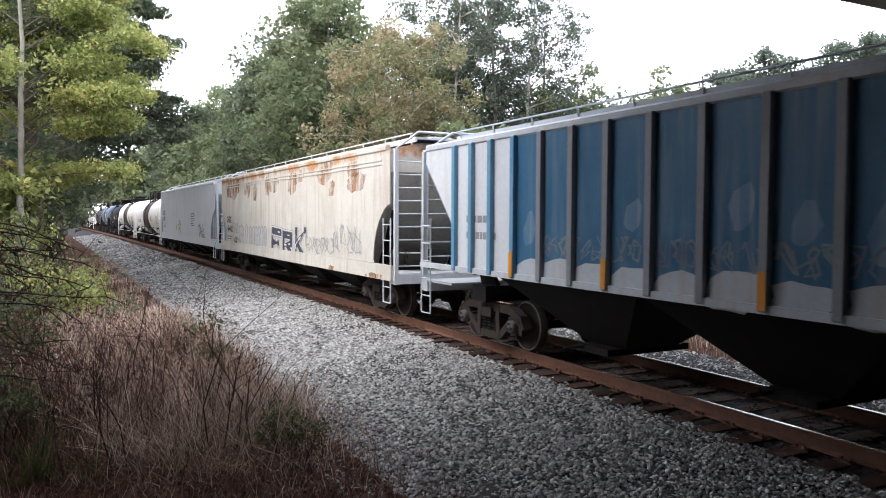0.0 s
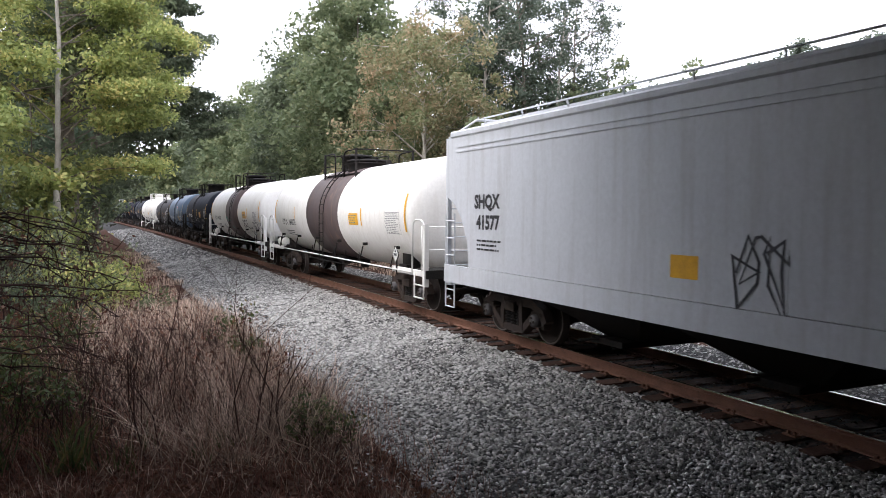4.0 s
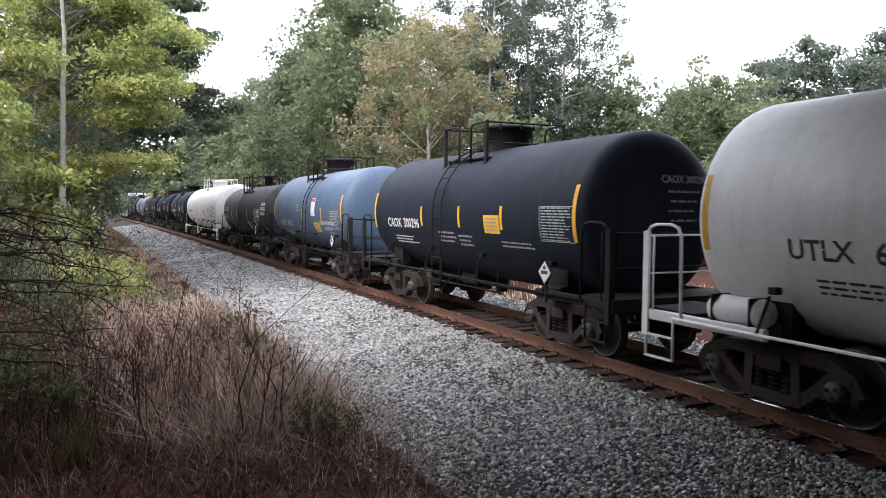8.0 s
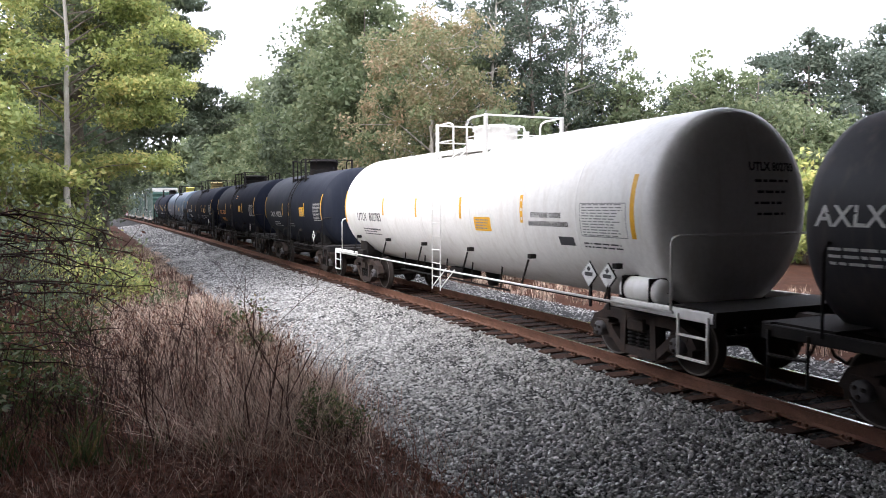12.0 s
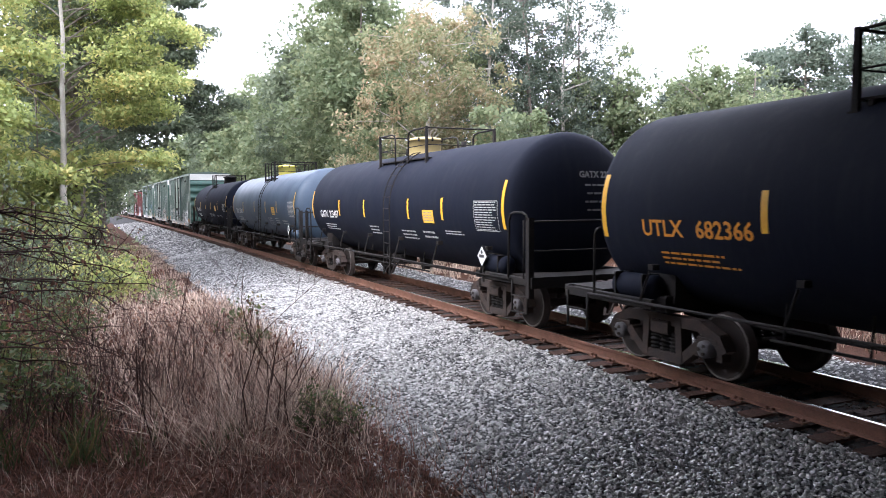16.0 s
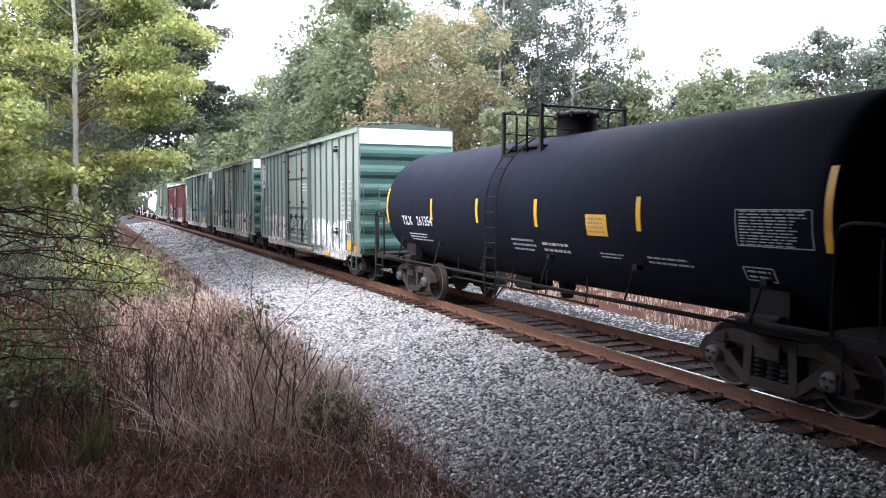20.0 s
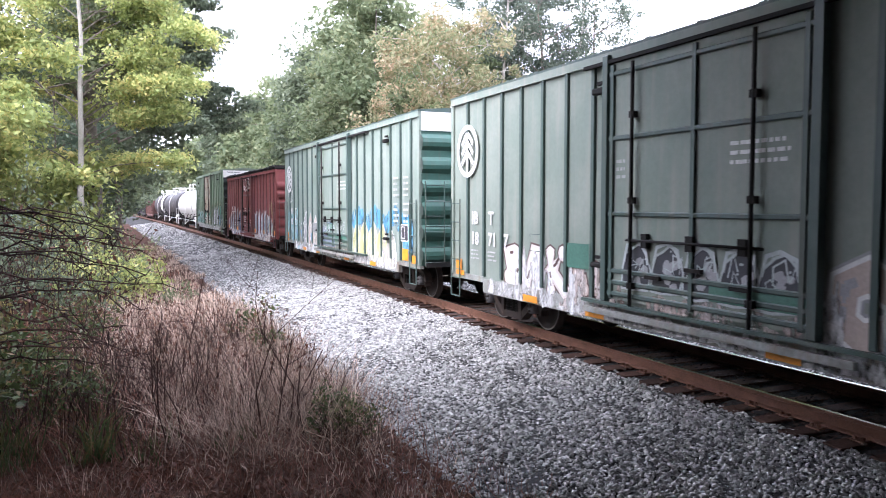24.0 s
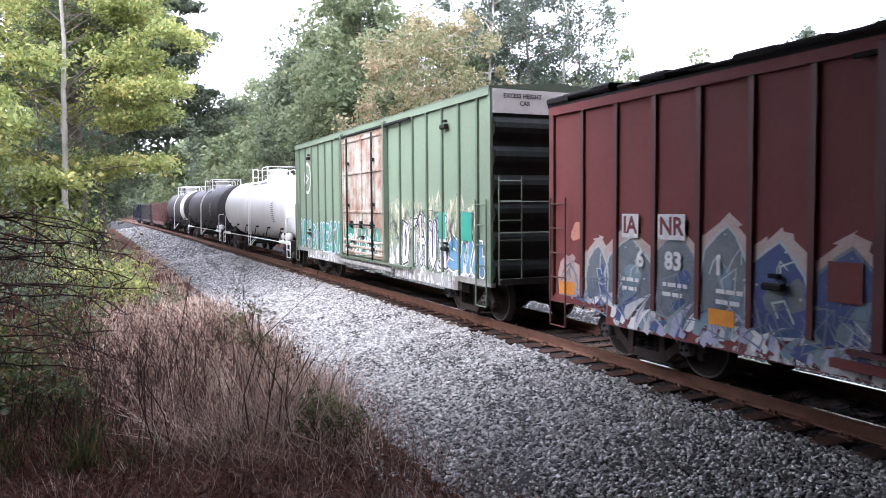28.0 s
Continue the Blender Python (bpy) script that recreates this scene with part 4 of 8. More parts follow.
    if ribbed:
        for i, a in enumerate(RIBS):
            for s in (-1, 1):
                part("rib", Mesh().box((s * (w + 0.06), -a, (z0 + z1) / 2), (0.1, 0.11, z1 - z0), bevel=0.02), P_RIB_B if i < 4 else P_HOP_RIB, car)
    m = Mesh()
    m.box((0, 0, z1 + 0.3), (1.7, length - 0.8, 0.05)).box((-0.86, 0, z1 + 0.27), (0.05, length - 0.8, 0.12)).box((0.86, 0, z1 + 0.27), (0.05, length - 0.8, 0.12))
    for s in (-1, 1):
        for i in range(13):
            y = -h + 0.6 + (length - 1.2) * i / 12
            m.tube([(s * 0.86, y, z1 + 0.1), (s * 0.92, y, z1 + 0.42)], 0.018, 5)
        m.tube([(s * 0.92, -h + 0.5, z1 + 0.42), (s * 0.92, h - 0.5, z1 + 0.42)], 0.018, 5)
    part("roof_walk", m, roof_paint, car, "grated roof walk with low rails")
    m = Mesh()
    for i in range(10):
        y = -h + 1.4 + (length - 2.8) * i / 9
        m.box((0, y, z1 + 0.36), (0.6, 1.2, 0.08), bevel=0.03)
    part("hatch_covers", m, roof_paint, car, "round-edged roof hatch covers")
    for s in (-1, 1):
        e = s * (h - 0.12)
        m = Mesh()
        for x in (-1.5, -0.75, 0.75, 1.5):
            m.box((x, e, (z0 + z1) / 2 - 0.1), (0.09, 0.09, z1 - z0 + 0.2))
        for x in (-1.12, 1.12):
            for i in range(9):
                m.tube([(x - 0.36, e, 1.3 + 0.3 * i), (x + 0.36, e, 1.3 + 0.3 * i)], 0.014, 5)
        m.tube([(-1.5, e, z1), (-0.9, e - s * 0.1, z1 + 0.42), (0.9, e - s * 0.1, z1 + 0.42), (1.5, e, z1)], 0.03)
        m.box((0, e - s * 0.1, 1.0), (3.1, 0.3, 0.22)).box((0, e - s * 0.6, 1.1), (2.9, 1.1, 0.05))
        for q in (-1, 1):
            x = q * (w + 0.02)
            for y in (0.08, 0.5):
                m.tube([(x, e - s * y, 0.45), (x, e - s * y, 2.4)], 0.017, 5)
            for i in range(6):
                m.tube([(x, e - s * 0.08, 0.45 + 0.36 * i), (x, e - s * 0.5, 0.45 + 0.36 * i)], 0.014, 5)
        part("end_ladder", m, roof_paint, car, "end frame with ladders and grab irons")
        m = Mesh()
        m.box((0, s * (h - 1.7), 0.86), (0.4, 3.2, 0.34)).box((0, s * (h - 2.1), 1.0), (2.6, 0.5, 0.3))
        part("draft_sill", m, UNDER, car, "dark sill and cross bolster")
        for x in (-1.0, 1.0):
            part("end_strut", Mesh().plate([(s * (h - 2.4), 1.0), (s * (h - 1.8), 1.0), (s * (h - 1.2), 2.4), (s * (h - 1.4), 2.6)], x - 0.04, x + 0.04), UNDER, car, "sloping end strut")
        m = Mesh().lathe([(-0.5, 0.01), (-0.5, 0.2), (0.5, 0.2), (0.5, 0.01)], "x", (-0.3, s * (h - 1.0), 1.45), 14)
        part("brake_cylinder", m, UNDER, car, "dark brake cylinder")
    running_gear(car, length, length / 2 - 2.1)
    CARS.append((car, (front + rear) / 2))
    return car, on_side(w + 0.02), on_side(w + 0.02, 0.008), on_side(w + 0.02, 0.012)


def box_car(label, front, rear, paint, end_paint, door_paint, door, z1=4.62, band=None, ribs=17, first_rib=None, open_top=False, door_bars=True, rough_roof=False, rib_paint=None, sill_paint=None, frame_paint=None, brackets=None):
    """A steel box car: ribbed sides, a sliding door with its rods, corrugated ends, roof, ladders, sill. door: (from, to), plus is towards the front."""
    length = rear - front
    car = thing("box_car" if not open_top else "gondola_car", label, "box car" if not open_top else "gondola", group="cars of the freight train")
    h, w, z0 = length / 2, 1.52, 0.92
    m = Mesh()
    if open_top:
        for s in (-1, 1):
            m.box((s * (w - 0.03), 0, (z0 + z1) / 2), (0.06, length, z1 - z0)).box((0, s * (h - 0.03), (z0 + z1) / 2), (2 * w - 0.12, 0.06, z1 - z0))
        m.box((0, 0, z0 + 0.05), (2 * w - 0.12, length - 0.12, 0.1))
    else:
        m.prism([(-w, z0), (w, z0), (w, z1), (-w, z1)], -h, h)
    part("car_body", m, paint, car)
    for s in (-1, 1):
        m = Mesh().box((s * (w - 0.04), 0, z0 - 0.14), (0.1, length - 3.0, 0.28))
        for e in (-1, 1):
            m.box((s * (w - 0.035), e * (h - 0.75), z0 - 0.02), (0.1, 1.5, 0.12))
            part("corner_post", Mesh().box((s * (w + 0.01), e * (h - 0.04), (z0 + z1) / 2), (0.06, 0.12, z1 - z0)), paint, car)
        part("side_sill", m, sill_paint or paint, car)
        part("top_chord", Mesh().box((s * (w + 0.02), 0, z1 - 0.06), (0.08, length, 0.14)), paint, car)
    # rib_paint can be a darker body colour, with the ribs' shaded flanks painted in
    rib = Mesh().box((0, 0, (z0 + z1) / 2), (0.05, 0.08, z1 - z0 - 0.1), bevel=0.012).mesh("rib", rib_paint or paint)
    for i in range(ribs):
        a = -h + 0.55 + (length - 1.1) * i / (ribs - 1) if first_rib is None else first_rib[0] + first_rib[1] * i
        if first_rib and len(first_rib) > 2 and i >= 7:
            a = first_rib[2] + first_rib[1] * (i - 7)
        if a > h - 0.2:
            break
        if door and door[0] - 0.2 < a < door[1] + 0.2:
            continue
        part("rib", rib, None, car, at=pose(-w - 0.022, -a, 0))
    if door:
        a0, a1 = door
        m = Mesh()
        m.box((-w - 0.05, -(a0 + a1) / 2, (z0 + z1) / 2 - 0.05), (0.06, a1 - a0, z1 - z0 - 0.3))
        d = part("sliding_door", m, door_paint, car, "closed sliding door")
        m = Mesh()
        for z in (0.02, 0.07, 0.12, 0.37, 0.7, 0.98):
            m.box((-w - 0.09, -(a0 + a1) / 2, z0 + 0.12 + (z1 - z0 - 0.4) * z), (0.05, a1 - a0, 0.07), bevel=0.015)
        for q in (0.02, 0.5, 0.98):
            m.box((-w - 0.09, -(a0 + (a1 - a0) * q), (z0 + z1) / 2 - 0.05), (0.06, 0.07, z1 - z0 - 0.34), bevel=0.015)
        part("door_frame", m, frame_paint or rib_paint or door_paint, d)
        if door_bars:
            for q in (0.17, 0.79):
                ya = -(a0 + (a1 - a0) * q)
                m = Mesh().tube([(-w - 0.16, ya, z0 + 0.05), (-w - 0.16, ya, z1 - 0.25)], 0.028)
                for z in (0.1, 0.45, 0.8):
                    m.box((-w - 0.14, ya, z0 + (z1 - z0 - 0.3) * z), (0.08, 0.11, 0.09))
                part("locking_rod", m, UNDER, d, "dark upright locking rod")
            m = Mesh()
            for i in range(3):
                m.box((-w - 0.13, -(a0 + (a1 - a0) * (0.3 + 0.22 * i)), z0 + 0.5 + 0.16 * (i % 2)), (0.06, 0.3, 0.05)).box((-w - 0.13, -(a0 + (a1 - a0) * (0.25 + 0.25 * i)), z0 + 1.0), (0.06, 0.12, 0.2))
            m.tube([(-w - 0.15, -(a0 + (a1 - a0) * 0.14), z0 + 1.0), (-w - 0.15, -(a0 + (a1 - a0) * 0.84), z0 + 1.0)], 0.022)
            part("door_latch", m, UNDER, d, "dark latch levers low on the door")
        for z in (z0 + 0.02, z1 - 0.16):
            part("door_track", Mesh().box((-w - 0.1, -(a0 + a1) / 2 - 0.6, z), (0.07, (a1 - a0) * 1.7, 0.05)), UNDER if z > 2 else rib_paint or paint, car)
        part("door_sill", Mesh().box((-w - 0.1, -(a0 + a1) / 2, z0 - 0.12), (0.07, a1 - a0 + 1.2, 0.09)), sill_paint or paint, car)
        for a in (a1 + 0.08, a0 - 0.08):
            part("door_post", Mesh().box((-w - 0.08, -a, (z0 + z1) / 2), (0.12, 0.12, z1 - z0 - 0.1), bevel=0.02), rib_paint or paint, car)
    # corrugated ends
    for s in (-1, 1):
        m = Mesh()
        k = 6
        prof = [(0.004, z0)]
        for i in range(k):
            z = z0 + 0.25 + (z1 - z0 - 1.0) * i / (k - 1)
            prof += [(0.02, z - 0.2), (0.1, z - 0.1), (0.12, z), (0.1, z + 0.1), (0.02, z + 0.2)]
        prof += [(0.02, z1 - 0.02), (0.004, z1 - 0.01)]
        v = [(x, s * (h + a), b) for a, b in prof for x in (-w + 0.02, w - 0.02)]
        m.add(v, [(2 * j, 2 * j + 1, 2 * j + 3, 2 * j + 2) for j in range(len(prof) - 1)])
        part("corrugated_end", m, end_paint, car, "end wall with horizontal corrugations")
        long_rung = Mesh().tube([(0, -0.22, 0), (0, 0.22, 0)], 0.014, 5).mesh("rung", rib_paint or paint)
        cross_rung = Mesh().tube([(-0.25, 0, 0), (0.25, 0, 0)], 0.014, 5).mesh("rung", rib_paint or paint)
        for x in (-w - 0.08, w + 0.08):
            y1, y2 = s * (h - 0.08), s * (h - 0.52)
            for y in (y1, y2):
                ladder = part("ladder_rail", Mesh().tube([(x, y, 0.45), (x, y, 2.55)], 0.016, 5), rib_paint or paint, car)
            for i in range(6):
                part("rung", long_rung, None, ladder, at=pose(x, (y1 + y2) / 2, 0.45 + 0.4 * i))
        for x in (-1.2, 1.2):
            for q in (-0.25, 0.25):
                ladder = part("ladder_rail", Mesh().tube([(x + q, s * (h + 0.17), 0.9), (x + q, s * (h + 0.17), 3.0)], 0.014, 5), rib_paint or paint, car)
            for i in range(6):
                part("rung", cross_rung, None, ladder, at=pose(x, s * (h + 0.17), 1.0 + 0.38 * i))
        for z in (1.9, 2.5):
            part("grab_iron", Mesh().tube([(-1.45, s * (h + 0.2), z), (1.45, s * (h + 0.2), z)], 0.015, 5), rib_paint or paint, car)
        m = Mesh()
        m.box((0, s * (h - 1.4), 0.78), (0.4, 3.0, 0.3)).box((0, s * (h - 1.9), 0.86), (2.5, 0.45, 0.2)).box((0, s * (h + 0.08), 0.95), (2.8, 0.24, 0.12))
        m.box((0, s * (h + 0.2), 0.85), (0.5, 0.4, 0.3), bevel=0.04)
        part("end_underframe", m, UNDER, car, "dark draft sill and end beam")
    m = Mesh()
    m.box((0, 0, z0 - 0.08), (0.5, length - 4, 0.35))
    for i in range(7):
        m.box((0, -h + 2.5 + (length - 5) * i / 6, z0 - 0.05), (2.7, 0.12, 0.2))
    m.tube([(-0.9, -2.5, 0.62), (-0.9, 2.5, 0.62)], 0.025)
    part("underframe", m, UNDER, car, "dark centre sill and cross members")
    if not open_top:
        m = Mesh()
        m.prism([(-w - 0.06, z1), (-w - 0.06, z1 + 0.04), (0, z1 + 0.17), (w + 0.06, z1 + 0.04), (w + 0.06, z1)], -h - 0.03, h + 0.03)
        seams = Mesh().prism([(-w - 0.02, z1 + 0.03), (-w - 0.02, z1 + 0.07), (0, z1 + 0.21), (w + 0.02, z1 + 0.07), (w + 0.02, z1 + 0.03)], -0.05, 0.05).mesh("roof_seam", (rib_paint or end_paint) if not rough_roof else UNDER)
        rnd = random.Random(5)
        if rough_roof:
            for i in range(26):
                y = -h + 0.3 + (length - 0.6) * i / 25
                m.box((-w + 0.15, y, z1 + 0.08 + rnd.uniform(0, 0.05)), (0.5, rnd.uniform(0.3, 0.9), rnd.uniform(0.05, 0.14)), bevel=0.03)
        part("roof", m, (rib_paint or end_paint) if not rough_roof else UNDER, car, "low-pitched ribbed metal roof")
        for i in range(15):
            part("roof_seam", seams, None, car, at=pose(0, -h + 0.5 + (length - 1.0) * i / 14, 0))
    for a in brackets or (h - 2.0, -h + 2.0):
        for z, q in ((1.5, 0.08), (z1 - 0.55, 0.1))[: 2 if z1 > 4.2 else 1]:
            part("side_bracket", Mesh().box((-w - 0.08, -a, z), (0.1, 0.26, q), bevel=0.02).box((-w - 0.06, -a, z + 0.12), (0.06, 0.14, 0.05)), UNDER, car, "small dark bracket on the side")
    if band:
        for s in (-1, 1):
            m = Mesh().box((0, s * (h + 0.03), z1 - 0.24), (2 * w - 0.04, 0.02, 0.46))
            part("end_band", m, band, car, "pale painted band across the end top")
    running_gear(car, length, length / 2 - 1.9)
    CARS.append((car, (front + rear) / 2))
    return car, on_side(w), on_side(w, 0.008), on_side(w, 0.012)


# ---- the place ----


def arrays(name, verts, faces, material):
    """Mesh data from arrays of points and equal-sized faces."""
    me = bpy.data.meshes.new(name)
    verts, faces = np.asarray(verts, np.float32), np.asarray(faces, np.int32)
    me.vertices.add(len(verts))
    me.vertices.foreach_set("co", verts.ravel())
    me.loops.add(faces.size)
    me.loops.foreach_set("vertex_index", faces.ravel())
    me.polygons.add(len(faces))
    me.polygons.foreach_set("loop_start", np.arange(len(faces), dtype=np.int32) * faces.shape[1])
    me.update(calc_edges=True)
    me.materials.append(material)
    return me


def ramp01(v):
    v = np.clip(v, 0, 1)
    return v * v * (3 - 2 * v)


def ground_z(x, y):
    x, y = np.asarray(x, float), np.asarray(y, float)
    z = -0.72 + 0.06 * np.sin(x * 0.9 + 1.3 * np.sin(y * 0.4)) * np.sin(y * 0.7) * (np.abs(x - 8.4) > 5.6)
    z = z + 1.5 * ramp01((5.5 - y) / 5.0) * ramp01((3.0 - x) / 3.0)
    return z + 0.5 * ramp01((x - 13.5) / 6) * ramp01((60 - y) / 20)


def strip_coords(lo, hi, dense0, dense1, step):
    far = [lo, lo * 0.4 + dense0 * 0.6, dense0]
    mid = list(np.arange(dense0, dense1, step))[1:]
    return np.array(far + mid + [dense1, dense1 * 0.6 + hi * 0.4, hi])


gx, gy = strip_coords(-900, 900, -30, 40, 0.7), strip_coords(-300, 1500, -12, 120, 0.9)
X, Y = np.meshgrid(gx, gy, indexing="ij")
Z = ground_z(X, Y) + np.random.default_rng(2).normal(0, 0.02, X.shape)
idx = np.arange(X.size).reshape(X.shape)
quads = np.stack([idx[:-1, :-1], idx[1:, :-1], idx[1:, 1:], idx[:-1, 1:]], -1).reshape(-1, 4)
tagged(new("ground", arrays("ground", np.stack([X, Y, Z], -1).reshape(-1, 3), quads, SOIL)), "brown leaf-strewn soil beside the railway", "ground", kind="structure")

# ballast bed: a trapezoid that follows the track
BED = [(-5.0, -0.72), (-4.3, -0.6), (-2.4, -0.34), (-1.6, -0.24), (-1.15, -0.235), (-0.95, -0.215), (0.95, -0.215), (1.15, -0.22), (1.6, -0.24), (2.4, -0.34), (4.2, -0.6), (5.0, -0.74)]


def bed_z(off):
    return np.interp(off, [p[0] for p in BED], [p[1] for p in BED])


ys = np.concatenate([np.arange(-30, 60, 0.5), np.arange(60, 420, 3.0)])
offs = np.concatenate([np.linspace(-5, -1.75, 14), [-1.6, -1.38, -1.15, -0.95, -0.5, 0, 0.5, 0.95, 1.15, 1.6], np.linspace(1.75, 5, 14)])
O, Y = np.meshgrid(offs, ys, indexing="ij")
rng = np.random.default_rng(3)
Xb = np.array([track_x(y) for y in ys])[None, :] + O + rng.normal(0, 0.03, O.shape) * (np.abs(O) > 3.5)
Zb = bed_z(O) + rng.normal(0, 0.015, O.shape)
idx = np.arange(O.size).reshape(O.shape)
quads = np.stack([idx[:-1, :-1], idx[1:, :-1], idx[1:, 1:], idx[:-1, 1:]], -1).reshape(-1, 4)
tagged(new("ballast_bed", arrays("ballast_bed", np.stack([Xb, Y, Zb], -1).reshape(-1, 3), quads, BALLAST)), "ballast bed under the track, near black for the shade between stones", "ballast", kind="structure")


def stones(count, off0, off1, y0, y1, size, seed, cheap=False):
    rng = np.random.default_rng(seed)
    y = y0 + (y1 - y0) * rng.random(count) ** 1.35
    off = rng.uniform(off0, off1, count)
    x = TRACK_X - BEND * y * np.abs(y) / 2 + off
    z = bed_z(off) + rng.uniform(-0.034, 0.03, count)
    r = size * rng.uniform(0.55, 1.25, count)
    base = np.array([(1, 0, -0.6), (0, 1, -0.6), (-1, 0, -0.6), (0, -1, -0.6), (0.75, 0.3, 0.35), (-0.2, 0.8, 0.3), (-0.75, -0.2, 0.35), (0.3, -0.75, 0.3), (0.05, 0.05, 0.62)], float)
    pts = base[None] * (1 + rng.uniform(-0.25, 0.25, (count, 9, 1))) + rng.normal(0, 0.13, (count, 9, 3))
    a = rng.uniform(0, 6.283, count)
    c, s = np.cos(a)[:, None], np.sin(a)[:, None]
    px, py = pts[..., 0] * c - pts[..., 1] * s, pts[..., 0] * s + pts[..., 1] * c
    tilt = rng.uniform(-0.7, 0.7, count)[:, None]
    pz = pts[..., 2] * 0.62
    px, pz = px * np.cos(tilt) - pz * np.sin(tilt), px * np.sin(tilt) + pz * np.cos(tilt)
    v = np.stack([px * r[:, None] + x[:, None], py * r[:, None] * 0.85 + y[:, None], pz * r[:, None] + z[:, None]], -1)
    tri = np.array([(0, 1, 5), (0, 5, 4), (1, 2, 6), (1, 6, 5), (2, 3, 7), (2, 7, 6), (3, 0, 4), (3, 4, 7), (4, 5, 8), (5, 6, 8), (6, 7, 8), (7, 4, 8)])
    if cheap:
        v, tri = v[:, 4:], np.array([(0, 1, 4), (1, 2, 4), (2, 3, 4), (3, 0, 4)])
    f = (tri[None] + v.shape[1] * np.arange(count)[:, None, None]).reshape(-1, 3)
    return v.reshape(-1, 3), f


def stone_field(name, parts_, label, material):
    vs, fs, o = [], [], 0
    for v, f in parts_:
        vs.append(v)
        fs.append(f + o)
        o += len(v)
    return tagged(new(name, arrays(name, np.concatenate(vs), np.concatenate(fs), material)), label, "gravel", kind="stuff")


stone_field("ballast_stones", [stones(62000, -5.0, -1.17, 3.6, 15, 0.031, 1), stones(34000, -5.0, -1.17, 14.5, 25, 0.035, 18), stones(30000, -5.0, -1.17, 24, 46, 0.045, 8, True), stones(3500, -5.6, -4.7, 5.0, 30, 0.035, 5, True), stones(9000, 1.3, 4.9, 6, 40, 0.045, 2, True), stones(9000, -5.0, -1.3, 44, 120, 0.08, 7, True)],
            "loose sharp grey ballast stones on the railway shoulder", STONE)
stone_field("oily_ballast_stones", [stones(17000, -1.12, 1.12, 3.0, 40, 0.042, 3, True)], "brown ballast stones between the rails, darkened for the shade under the train", STONE_SHADE)

# rails and ties
for s, nm in ((-1, "rail"), (1, "rail")):
    m, t = Mesh(), Mesh()
    prof = [(-0.075, -0.185), (0.075, -0.185), (0.07, -0.17), (0.012, -0.155), (0.012, -0.05), (0.036, -0.04), (0.036, -0.002), (-0.036, -0.002), (-0.036, -0.04), (-0.012, -0.05), (-0.012, -0.155), (-0.07, -0.17)]
    yy = [-30, -10] + list(range(0, 420, 6))
    n, q = len(prof), len(yy)
    m.add([(track_x(y) + s * 0.755 + a, y, b) for y in yy for a, b in prof], [(k * n + i, k * n + (i + 1) % n, (k + 1) * n + (i + 1) % n, (k + 1) * n + i) for k in range(q - 1) for i in range(n)])
    t.add([(track_x(y) + s * 0.755 + a, y, 0.0) for y in yy for a in (-0.026, 0.026)], [(2 * k, 2 * k + 1, 2 * k + 3, 2 * k + 2) for k in range(q - 1)])
    r = thing("rail", "rusty steel running rail with a polished top", "rail", group="rails of the track", kind="structure")
    part("rail_body", m, RAIL, r)
    part("rail_head", t, RAIL_TOP, r, "shiny worn running surface")
track = thing("track_ties", "row of weathered timber railway ties in ballast", "railway ties", kind="structure")
rnd = random.Random(4)
tie_meshes = []
for i in range(5):
    m = Mesh().box((0, 0, 0), (2.62, 0.23, 0.17), bevel=0.018)
    m.v = [(x + rnd.uniform(-0.03, 0.03), y + rnd.uniform(-0.012, 0.012), z + rnd.uniform(-0.012, 0.012)) for x, y, z in m.v]
    tie_meshes.append(m.mesh("tie", TIE))
plates = Mesh().box((-0.755, 0, 0.088), (0.36, 0.19, 0.02)).box((0.755, 0, 0.088), (0.36, 0.19, 0.02))
for q in (-0.88, -0.63, 0.63, 0.88):
    plates.box((q, 0.05, 0.105), (0.035, 0.035, 0.05)).box((q, -0.05, 0.105), (0.035, 0.035, 0.05))
plate_mesh = plates.mesh("tie_plate", RAIL)
y, far = 1.5, Mesh()
while y < 300:
    if y < 120:
        tie = part("tie", tie_meshes[rnd.randrange(5)], None, track, at=pose(track_x(y) + rnd.uniform(-0.07, 0.07), y, -0.272, 0, 0, rnd.uniform(-1.5, 1.5)))
        if y < 45:
            part("tie_plate", plate_mesh, None, tie)
    else:
        far.box((track_x(y), y, -0.272), (2.62, 0.23, 0.17))
    y += 0.53
tagged(part("far_ties", far, TIE, track), kind="stuff")

# road bridge overhead, which shades the near part of the track
br = thing("overpass", "concrete road bridge crossing over the railway", "bridge", kind="structure")
# the deck's long rear part is out of view, added to block light from behind
part("deck", Mesh().box((4, -17.3, 7.95), (70, 55.3, 0.4)), CONCRETE, br)
for i in range(16):
    y = 10.2 - 3.6 * i
    part("girder", Mesh().box((4, y, 7.42), (70, 0.4, 0.7)).box((4, y, 7.06), (70, 0.6, 0.12)), CONCRETE, br)
for y in (-44.8, 10.35):
    part("parapet", Mesh().box((4, y, 8.55), (70, 0.25, 0.9)), CONCRETE, br)
# side walls are never in view; added to keep sky light off the near ground
for x in (-3.1, 20.5):
    part("abutment", Mesh().box((x, -17.3, 3.0), (1.4, 54.1, 8.2)), CONCRETE, br)
part("wing_wall", Mesh().plate([(0, -1.0), (5.5, -1.0), (5.5, 2.6), (0, 6.8)], -0.3, 0.3), CONCRETE, br, at=pose(-3.1, 9.8, 0, 0, 0, 30))

